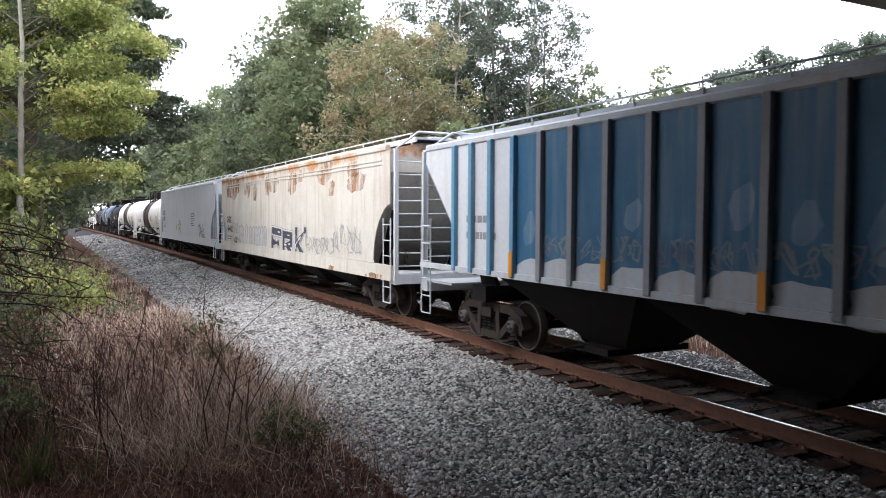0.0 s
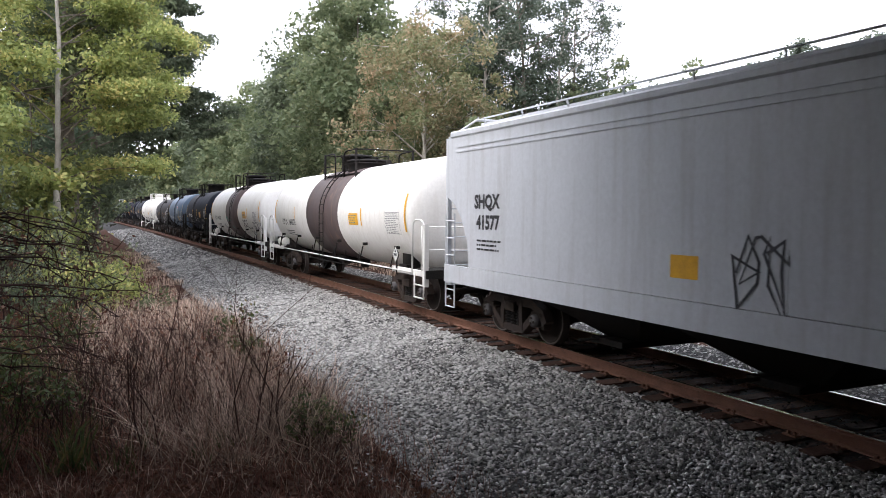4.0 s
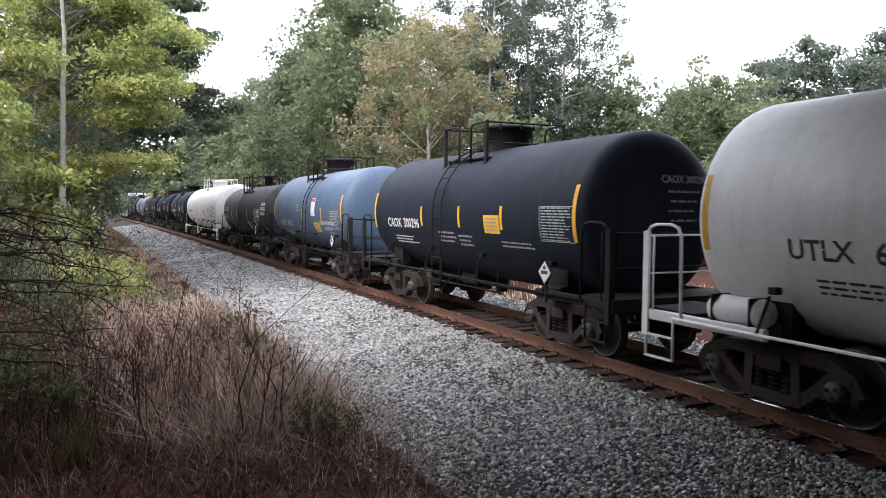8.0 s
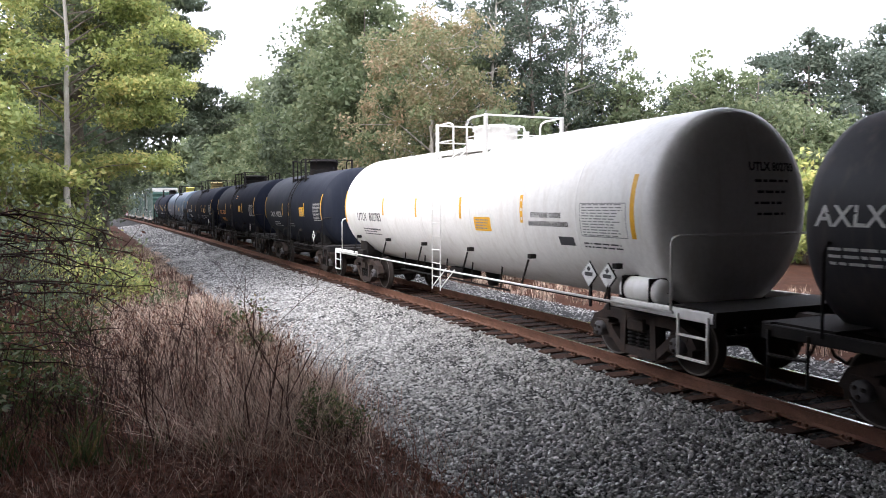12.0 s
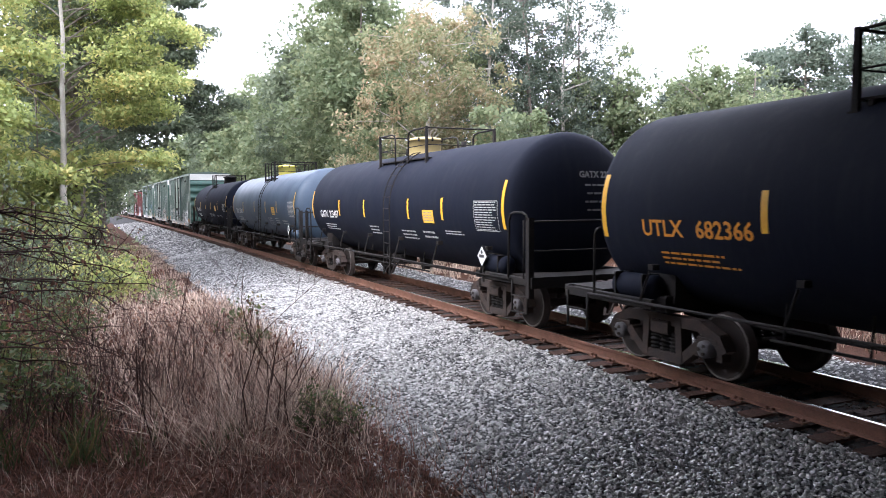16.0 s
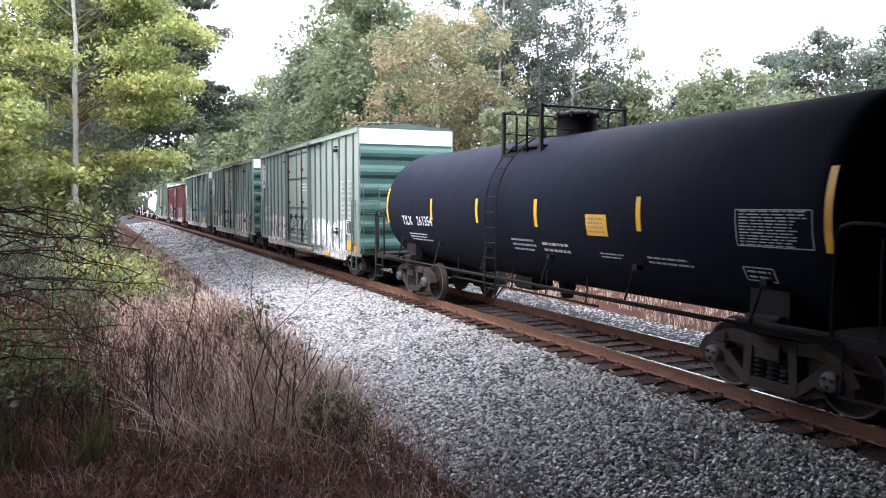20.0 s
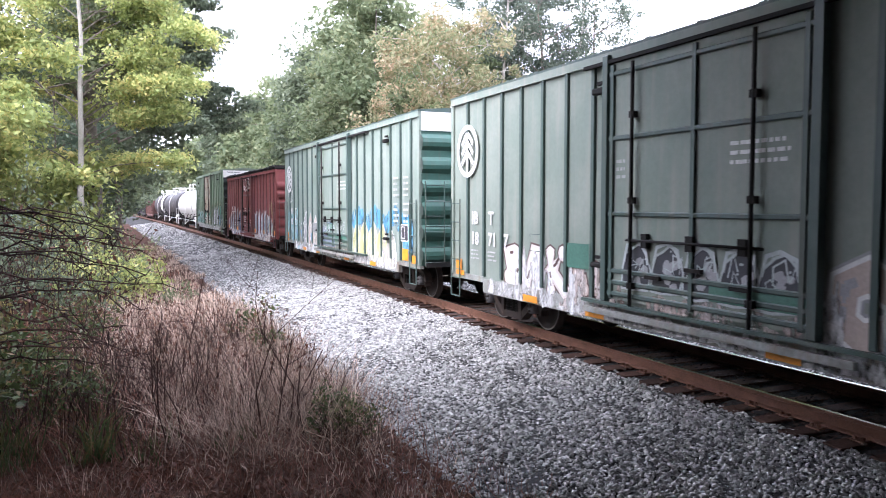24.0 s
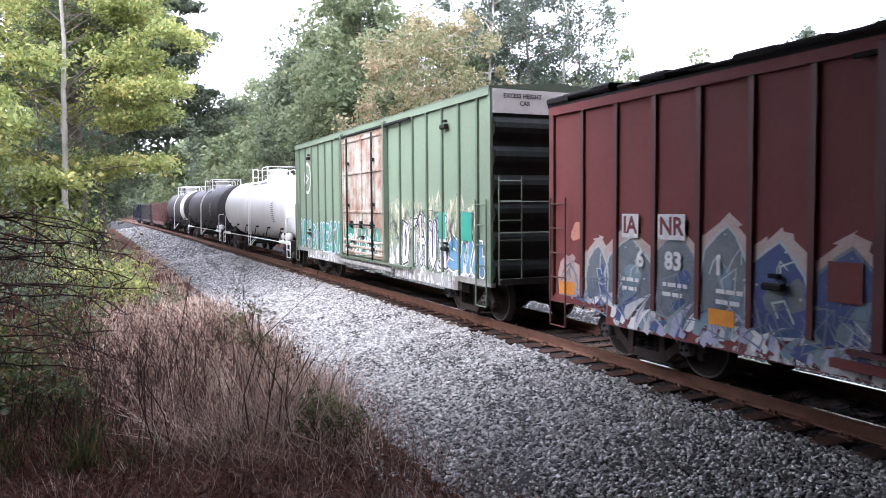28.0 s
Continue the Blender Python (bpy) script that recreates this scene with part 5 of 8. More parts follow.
# white clapboard building beyond the track
hb = thing("clapboard_building", "white clapboard building with a gable roof behind the track", "building", pose(25.1, 13.3, -0.45, 0, 0, 38))
wall = part("wall", Mesh().plate([(-5, 0), (5, 0), (5, 4.0), (0, 6.8), (-5, 4.0)], 0.0, 8.0), HOUSE, hb)
board = Mesh()
board.add([(0, -5, 0), (0, 5, 0), (-0.03, 5, 0), (-0.03, -5, 0), (0, -5, 0.24), (0, 5, 0.24)], [(0, 1, 2, 3), (3, 2, 5, 4), (0, 3, 4), (1, 5, 2)])
bm_ = board.mesh("board", HOUSE)
for i in range(16):
    part("board", bm_, None, wall, at=pose(-0.003, 0, 0.02 + 0.245 * i))
for i in range(11):
    q = 4.94 * (1 - (i + 1) / 11.6)
    strip = Mesh().add([(0, -q, 0), (0, q, 0), (-0.03, q, 0), (-0.03, -q, 0), (0, -q, 0.24), (0, q, 0.24)], [(0, 1, 2, 3), (3, 2, 5, 4), (0, 3, 4), (1, 5, 2)])
    part("board", strip, HOUSE, wall, at=pose(-0.003, 0, 3.94 + 0.245 * i))
for y in (-3.2, -1.1, 1.1, 3.2):
    part("upright_batten", Mesh().box((-0.045, y, 2.2), (0.05, 0.07, 4.4)), HOUSE, wall)
rf = part("roof", Mesh().add([(-0.5, -5.5, 3.7), (-0.5, 0, 6.85), (-0.5, 5.5, 3.7), (8.3, -5.5, 3.7), (8.3, 0, 6.85), (8.3, 5.5, 3.7), (-0.5, -5.5, 3.9), (-0.5, 0, 7.05), (-0.5, 5.5, 3.9), (8.3, -5.5, 3.9), (8.3, 0, 7.05), (8.3, 5.5, 3.9)],
                        [(0, 1, 4, 3), (1, 2, 5, 4), (6, 9, 10, 7), (7, 10, 11, 8), (0, 6, 7, 1), (1, 7, 8, 2), (3, 4, 10, 9), (4, 5, 11, 10), (0, 3, 9, 6), (2, 8, 11, 5)]), ROOF, hb)
for s_ in (-1, 1):
    part("fascia_board", Mesh().add([(-0.56, 0, 6.78), (-0.56, s_ * 5.55, 3.6), (-0.56, s_ * 5.55, 3.92), (-0.56, 0, 7.1), (-0.5, 0, 6.78), (-0.5, s_ * 5.55, 3.6), (-0.5, s_ * 5.55, 3.92), (-0.5, 0, 7.1)],
                                    [(0, 1, 2, 3), (7, 6, 5, 4), (0, 4, 5, 1), (3, 2, 6, 7), (1, 5, 6, 2), (0, 3, 7, 4)]), HOUSE, rf, "white fascia board")
    part("corner_board", Mesh().box((-0.04, s_ * 5, 2.0), (0.08, 0.16, 4.0)), HOUSE, hb)

# ---- plants ----


def leaves(centres, spread, per, size, seed, droop=0.0, flat=0.8):
    """Leaf faces scattered round the clump centres."""
    rng = np.random.default_rng(seed)
    n = len(centres) * per
    d = rng.normal(0, 1, (n, 3))
    d /= np.linalg.norm(d, axis=1, keepdims=True) + 1e-9
    c = np.repeat(centres, per, 0) + d * (rng.random((n, 1)) ** 0.5) * np.repeat(spread, per)[:, None] * np.array([1, 1, flat])
    c[:, 2] -= droop * rng.random(n)
    nrm = rng.normal(0, 1, (n, 3)) + np.array([0, 0, 0.9])
    nrm /= np.linalg.norm(nrm, axis=1, keepdims=True)
    t = np.cross(nrm, rng.normal(0, 1, (n, 3)))
    t /= np.linalg.norm(t, axis=1, keepdims=True) + 1e-9
    b = np.cross(nrm, t)
    s = size * rng.uniform(0.6, 1.3, (n, 1))
    quad = np.stack([c - t * s, c + b * s * 0.5 + nrm * s * 0.12, c + t * s, c - b * s * 0.5 + nrm * s * 0.12], 1)
    return quad.reshape(-1, 3)


rv = np.random.default_rng(91)
vy, vx = rv.uniform(-5.4, 5.4, 900), rv.uniform(-0.3, 8.0, 900)
tagged(part("roof_vines", soup("roof_vines", leaves(np.stack([vx, vy, 7.15 - 0.572 * np.abs(vy) + rv.uniform(0, 0.25, 900)], -1), np.full(900, 0.25), 14, 0.11, 92), 4, LEAF_YELLOW), None, hb, "yellow-green vines covering the roof"), kind="stuff")

TREE_GROUP = "trees beside the railway"


def tree(x, y, height, radius, base, leaf, seed, label, clumps=90, per=70, size=0.17, bark=BARK, trunk_r=0.16, lean=(0, 0), clump_r=0.75, shape=1.0, squash=1.0, name="tree", limbs=14):
    """A tapered trunk with limbs, and a crown of leaf clumps at their ends; base is the height where the crown begins."""
    rng = np.random.default_rng(seed)
    z0 = float(ground_z(x, y))
    tr = thing(name, label, "tree", pose(x, y, z0), TREE_GROUP)
    m = Mesh()
    pts = []
    for i in range(8):
        t = i / 7
        pts.append((lean[0] * t * t + rng.normal(0, 0.06) * height * 0.05, lean[1] * t * t + rng.normal(0, 0.06) * height * 0.05, -0.15 + height * 0.93 * t))
    m.tube(pts, trunk_r, 8, r2=trunk_r * 0.18)
    cs, cr = [], []
    axis = np.array(pts)
    for i in range(limbs):
        t = rng.uniform(base / height * 0.9, 0.86)
        o = np.array([np.interp(t * 7, range(8), axis[:, k]) for k in range(3)])
        a = rng.uniform(0, 6.283)
        reach = radius * rng.uniform(0.55, 1.0) * (1 - 0.55 * max(0, t - 0.45) * shape)
        end = o + np.array([math.cos(a) * reach, math.sin(a) * reach, reach * rng.uniform(0.15, 0.75)])
        mid = (o + end) / 2 + np.array([0, 0, reach * 0.1]) + rng.normal(0, 0.08 * reach, 3)
        m.tube([tuple(o), tuple(mid), tuple(end)], trunk_r * 0.34, 5, False, r2=trunk_r * 0.05)
        for q in range(3):
            p = o + (end - o) * rng.uniform(0.4, 0.8)
            e = p + rng.normal(0, 1, 3) * reach * 0.28
            m.tube([tuple(p), tuple(e)], trunk_r * 0.12, 4, False, r2=trunk_r * 0.03)
            cs.append(e)
        cs.append(end)
        cs.append(mid)
    while len(cs) < clumps:
        d = rng.normal(0, 1, 3)
        d /= np.linalg.norm(d)
        rr = rng.random() ** 0.4
        zc = base + (height - base) * 0.5
        p = np.array([d[0] * radius * rr, d[1] * radius * rr, zc + d[2] * (height - base) * 0.5 * rr])
        up = (p[2] - base) / max(0.1, height - base)
        p[:2] *= (1 - 0.45 * shape * max(0, up - 0.35))
        p[0] += lean[0] * up
        p[1] += lean[1] * up
        if noise.noise(Vector(p * 0.45 + seed)) > -0.12:
            cs.append(p)
    cs = np.array(cs[:max(clumps, 1)])
    part("trunk", m, bark, tr)
    sp = clump_r * rng.uniform(0.6, 1.25, len(cs))
    part("crown", soup("crown", leaves(cs, sp, per, size, seed + 900, 0.1), 4, leaf), None, tr)
    return tr


def layered_tree(x, y, height, radius, base, leaf, seed, label, limbs=34, per=70, size=0.085, bark=BARK, trunk_r=0.15, lean=(0, 0), rise=0.25, side=None, clump=0.5, flat=0.4, gap=0.55, clear=False):
    """A tree whose boughs reach out in separate flat sprays of leaves with gaps between them; side: (way, share) pulls boughs to one way."""
    rng = np.random.default_rng(seed)
    tr = thing("tree", label, "tree", pose(x, y, float(ground_z(x, y))), TREE_GROUP)
    m, lm, cs = Mesh(), Mesh(), []
    pts = [np.array([lean[0] * t * t + rng.normal(0, 0.09), lean[1] * t * t + rng.normal(0, 0.09), -0.15 + height * 0.95 * t]) for t in np.linspace(0, 1, 9)]
    m.tube([tuple(p) for p in pts], trunk_r, 9, r2=trunk_r * 0.15)
    axis = np.array(pts)
    for i in range(limbs):
        t = (base + (height * 0.95 - base) * (i + rng.uniform(0, 1)) / limbs) / height
        o = np.array([np.interp(t * 8, range(9), axis[:, k]) for k in range(3)])
        a = 2.4 * i + rng.normal(0, 0.3)
        if side and rng.random() < side[1]:
            a = side[0] + rng.normal(0, 0.55)
        if clear and math.sin(a) < -0.55:
            a += math.pi * 0.6
        reach = radius * rng.uniform(0.55, 1.0) * (1 - 0.6 * max(0.0, t - 0.55) / 0.45)
        bough, k_up = [], rng.uniform(0.3, 1.7)
        for q in np.linspace(0, 1, 7):
            up = rise * k_up * reach * (q - 0.6 * q * q) * 1.6
            bough.append(o + np.array([math.cos(a) * reach * q, math.sin(a) * reach * q, up]) + rng.normal(0, 0.05, 3) * q * reach * 0.5)
        lm.tube([tuple(p) for p in bough], trunk_r * 0.2, 5, False, r2=trunk_r * 0.03)
        across = np.array([-math.sin(a), math.cos(a), 0.0])
        for k in range(int(reach / gap * 1.7)):
            q = rng.uniform(0.25, 1.0) ** 0.8
            p = np.array([np.interp(q * 6, range(7), np.array(bough)[:, c]) for c in range(3)])
            e = p + across * rng.normal(0, 0.16 * reach * (1.15 - q)) + np.array([0, 0, rng.uniform(-0.12, 0.2)])
            lm.tube([tuple(p), tuple(e)], trunk_r * 0.07, 4, False, r2=trunk_r * 0.02)
            cs.append(e)
    part("trunk", m, bark, tr)
    tagged(part("branching", lm, BARK, tr), kind="stuff")
    cs = np.array(cs)
    part("crown", soup("crown", leaves(cs, clump * rng.uniform(0.6, 1.35, len(cs)), per, size, seed + 900, 0.08, flat), 4, leaf), None, tr)
    return tr


def pine(x, y, height, radius, seed, label):
    rng = np.random.default_rng(seed)
    tr = thing("pine_tree", label, "tree", pose(x, y, float(ground_z(x, y))), TREE_GROUP)
    m = Mesh().tube([(0, 0, -0.2), (0.1, 0, height * 0.5), (0, 0.1, height * 0.97)], 0.2, 8, r2=0.04)
    cs = []
    z = height * 0.35
    while z < height:
        k = 1 - (z - height * 0.35) / (height * 0.66)
        for i in range(6):
            a = rng.uniform(0, 6.283)
            rr = radius * (0.4 + 0.6 * k) * rng.uniform(0.6, 1.05)
            e = np.array([math.cos(a) * rr, math.sin(a) * rr, z + rng.uniform(-0.2, 0.5)])
            m.tube([(0, 0, z), tuple(e)], 0.05, 4, False, r2=0.012)
            cs += [e, e * np.array([0.62, 0.62, 1.0])]
        z += height * 0.055
    part("trunk", m, BARK, tr)
    cs = np.array(cs)
    part("crown", soup("crown", leaves(cs, 0.9 * rng.uniform(0.7, 1.2, len(cs)), 80, 0.17, seed + 5, 0, 0.75), 4, LEAF_PINE), None, tr)
    return tr


# tall maple with yellowing leaves beside the near side of the track, and the dark trunk behind it
layered_tree(-1.03, 30.0, 15.5, 5.6, 3.9, LEAF_YELLOW, 11, "tall slender tree with yellow-green autumn leaves and a pale trunk", 46, 100, 0.085, PALE_BARK, 0.15, side=(-0.15, 0.3), rise=0.45, clump=0.62, flat=0.55, gap=0.5, clear=True)
tree(-0.72, 33.5, 16.0, 4.4, 8.0, LEAF_GREEN, 12, "tree with a thick dark trunk and green leaves", 110, 110, 0.12, BARK, 0.36, clump_r=0.8)
layered_tree(-5.0, 27.0, 15.0, 4.6, 3.0, LEAF_YELLOW, 13, "leafy tree turning yellow-green", 44, 95, 0.1, clump=0.75, flat=0.6, rise=0.4)
tree(-4.6, 37.0, 18.0, 5.0, 3.0, LEAF_BLUE, 14, "broad blue-green tree in the wood", 170, 90, 0.15, BARK, 0.25, clump_r=1.0)
layered_tree(0.2, 44.0, 18.5, 7.4, 6.8, LEAF_DARK, 15, "tall dark green tree reaching over the track", 46, 90, 0.12, BARK, 0.26, lean=(1.2, -0.5), side=(-0.1, 0.6), clump=0.62, flat=0.6, rise=0.12)
tree(-2.4, 41.0, 8.5, 3.6, 0.6, LEAF_DARK, 16, "dark leafy understorey tree in deep shade", 120, 80, 0.15, BARK, 0.14, clump_r=0.9)
LEFT = random.Random(21)
for i, (x, y, hh) in enumerate(((-6.2, 33, 7), (-8.5, 40, 9), (-5.5, 47, 8), (-3.8, 55, 7), (-3.0, 66, 7), (-9.0, 30, 8), (-2.6, 80, 6), (-3.3, 31.5, 5.5))):
    tree(x, y, hh, 3.4, 0.3, (LEAF_YELLOW, LEAF_GREEN)[i % 3 == 2], 660 + i, "low leafy tree at the wood's edge", 110, 75, 0.16, clump_r=0.95, shape=0.5)
for i, y in enumerate((50, 57, 65, 74, 84, 95, 108, 122, 138, 156)):
    x = track_x(y) - LEFT.uniform(8.6, 10.2)
    tree(x, y, LEFT.uniform(12, 17), LEFT.uniform(4.6, 6.0), (LEFT.uniform(2.6, 3.6) if y < 60 else 0.9), (LEAF_DARK, LEAF_GREEN, LEAF_DARK)[i % 3], 30 + i, "green tree crowding the railway cutting", 150, 62, 0.2, clump_r=1.1)
# unseen trees on the camera's side and behind the bridge, added to block sky light
for i in range(16):
    x, y = -10.5 - 3.4 * (i % 3) - LEFT.uniform(0, 2), 11.5 + 3.6 * (i // 2 if i < 12 else i - 11) * 0.8
    tree(x, y, LEFT.uniform(8, 11), 4.6, 1.0, (LEAF_GREEN, LEAF_YELLOW, LEAF_DARK)[i % 3], 600 + i, "unseen tree beside the bridge, added to block sky light", 90, 28, 0.42, clump_r=1.4)
for i in range(9):
    x, y = -12 + 4.2 * i, -52 - LEFT.uniform(0, 4)
    if abs(x - TRACK_X) > 4:
        tree(x, y, LEFT.uniform(12, 16), 5.0, 1.0, LEAF_GREEN, 640 + i, "unseen tree behind the bridge, added to block sky light", 70, 26, 0.46, clump_r=1.4)
# far end of the cutting, where the track bends out of sight
for i in range(7):
    y = 190 + 14 * i
    tree(track_x(y) + LEFT.uniform(-7.5, 7.5) + (6 if i % 2 else -6), y, LEFT.uniform(12, 17), 6.0, 0.8, (LEAF_GREEN, LEAF_DARK)[i % 2], 50 + i, "distant green tree at the end of the cutting", 80, 45, 0.45, clump_r=1.8)
for i in range(5):
    tree(track_x(300) - 12 + 6 * i, 300 + 5 * (i % 2), 15, 6.0, 0.5, LEAF_DARK, 60 + i, "distant dark tree closing the view along the track", 80, 45, 0.5, clump_r=2.0)

for i in range(12):
    tree(-34 + 3.8 * i, 215 + 17 * (i % 3), LEFT.uniform(13, 18), 6.0, 0.3, (LEAF_DARK, LEAF_GREEN)[i % 2], 900 + i, "distant tree in the wood at the end of the cutting", 110, 40, 0.5, clump_r=2.0)

# wood beyond the track
RIGHT = random.Random(22)
tree(13.9, 32.0, 12.0, 4.3, 4.2, LEAF_BROWN, 70, "rounded tree with brown and green autumn leaves", 190, 120, 0.1, PALE_BARK, 0.15, clump_r=0.65, limbs=24, shape=0.6)
tree(15.6, 27.5, 7.4, 3.2, 0.8, LEAF_GREEN, 71, "small bushy yellow-green tree beyond the track", 110, 80, 0.13, BARK, 0.08, clump_r=0.6)
tree(16.2, 38.5, 12.0, 3.8, 1.0, LEAF_GREEN, 72, "dense dark green tree beyond the track", 120, 80, 0.17, BARK, 0.14, clump_r=0.8)
for i, (x, y, h, r) in enumerate(((15.4, 46, 18, 4.4), (17.2, 55, 22, 4.8), (17.0, 64, 18.5, 4.6), (17.5, 74, 18.5, 5), (17.0, 86, 17.5, 5), (17.0, 99, 17.5, 5.4), (16.5, 113, 17, 5.4), (14.5, 128, 15, 5.4), (14, 146, 15, 5.5), (13, 166, 14.5, 5.5))):
    tree(x, y, h, r, 1.2, (LEAF_GREEN, LEAF_GREEN, LEAF_DARK, LEAF_GREEN)[i % 4], 80 + i, "tall green tree in the wood beyond the track", 170, 110 if i < 4 else 60, 0.13 + (0.0014 if i < 4 else 0.0022) * y, clump_r=1.0 + 0.004 * y)
for i, (x, y, h, r, lf) in enumerate(((20.5, 44, 17, 4.5, LEAF_GREEN), (24, 40, 12, 3.8, LEAF_GREEN), (27, 37, 9.8, 3.6, LEAF_GREEN), (29.5, 39, 10.2, 3.4, LEAF_PINE), (34.5, 34, 9.6, 3.4, LEAF_GREEN), (19, 33, 6, 2.8, LEAF_DARK), (31, 35, 10.0, 3.8, LEAF_GREEN), (22.5, 30, 5.0, 2.6, LEAF_YELLOW), (27, 29, 5.2, 2.8, LEAF_GREEN), (33, 28, 7.5, 3.4, LEAF_GREEN), (38, 31, 9.0, 4, LEAF_GREEN), (29, 24.5, 4.4, 2.4, LEAF_YELLOW), (26.9, 35.5, 11.5, 3.4, LEAF_GREEN), (31, 33.0, 11.3, 3.4, LEAF_GREEN), (33.5, 31.5, 10.6, 3.6, LEAF_GREEN), (24.2, 38.0, 10.5, 3.2, LEAF_PINE), (36, 25, 7.5, 3.4, LEAF_GREEN))):
    tree(x, y, h, r, 0.6, lf, 110 + i, "green roadside tree beyond the track", 115, 66, 0.15, clump_r=0.8)
# thin open-crowned trees against the sky
for i, (x, y, h, lx) in enumerate(((19.2, 36.5, 17.5, 0.8), (22.0, 36.0, 18.0, -1.2), (24.0, 36.5, 17.0, 0.6), (25.8, 37.5, 16.5, 0.2), (20.6, 39.0, 18.5, 0.3), (23.0, 41.0, 18.5, -0.4))):
    tree(x, y, h, 3.3, 5.0, LEAF_PINE, 130 + i, "thin open-crowned tree against the sky", 150, 70, 0.095, (PALE_BARK, BARK)[i % 2], 0.15, lean=(lx, 0), clump_r=0.55, shape=0.3, limbs=18)
for i, (x, y, h, r) in enumerate(((44, 37, 13.8, 4.2), (48.5, 36.5, 13.2, 3.6), (54, 37, 16.2, 4.8), (60, 38, 17.5, 5.2), (38, 42, 11.0, 3.4), (50, 46, 15, 4))):
    pine(x, y, h, r, 150 + i, "dark green pine standing against the sky")


def blades(x, y, h, w, lean, seed):
    """Thin bent grass blades as triangles."""
    rng = np.random.default_rng(seed)
    n = len(x)
    z = ground_z(x, y)
    a, d = rng.uniform(0, 6.283, n), rng.uniform(0, 6.283, n)
    r = lean * h * rng.uniform(0.1, 1.0, n)
    bx, by = np.cos(a) * w, np.sin(a) * w
    p0 = np.stack([x - bx, y - by, z - 0.03], -1)
    p1 = np.stack([x + bx, y + by, z - 0.03], -1)
    mx, my = x + np.cos(d) * r * 0.35, y + np.sin(d) * r * 0.35
    m0 = np.stack([mx - bx * 0.7, my - by * 0.7, z + h * 0.6], -1)
    m1 = np.stack([mx + bx * 0.7, my + by * 0.7, z + h * 0.6], -1)
    tip = np.stack([x + np.cos(d) * r, y + np.sin(d) * r, z + h * rng.uniform(0.82, 1.0, n)], -1)
    v = np.stack([p0, p1, m1, m0, tip], 1).reshape(-1, 3)
    o = 5 * np.arange(n)[:, None]
    f = np.concatenate([o + np.array([[0, 1, 2]]), o + np.array([[0, 2, 3]]), o + np.array([[3, 2, 4]])])
    return v, f


def grass(name, n, region, hh, w, lean, material, seed, label, clump=1.0):
    rng = np.random.default_rng(seed)
    x0, x1, y0, y1 = region
    k = max(1, n // 14)
    cx, cy = rng.uniform(x0, x1, k), rng.uniform(y0, y1, k)
    x = np.repeat(cx, 14) + rng.normal(0, 0.12 * clump, k * 14)
    y = np.repeat(cy, 14) + rng.normal(0, 0.12 * clump, k * 14)
    h = np.repeat(rng.uniform(*hh, k), 14) * rng.uniform(0.6, 1.1, k * 14)
    tall = (y > 9.9 - 1.0 * np.clip(x - 0.8, 0, 2.2)) | (h < 0.3) | (x < -3.2)
    tall &= np.sin(x * 1.9 + seed) * np.sin(y * 1.3 + seed * 2.0) + 0.5 * np.sin(x * 4.3 + y * 3.1) > -0.45
    keep = tall & (x < np.where(y > 0, 3.45 + 0.35 * np.sin(y * 1.7) + 0.25 * np.sin(y * 4.1), 9)) if x1 < 7 else x > 12.6
    if x0 < 0 and material is STRAW:
        keep &= x > -0.25 + 0.22 * np.clip(15 - y, 0, 4) + rng.normal(0, 0.2, len(x))
    v, f = blades(x[keep], y[keep], h[keep], w, lean, seed)
    return tagged(new(name, arrays(name, v, f, material)), label, "grass", kind="stuff")


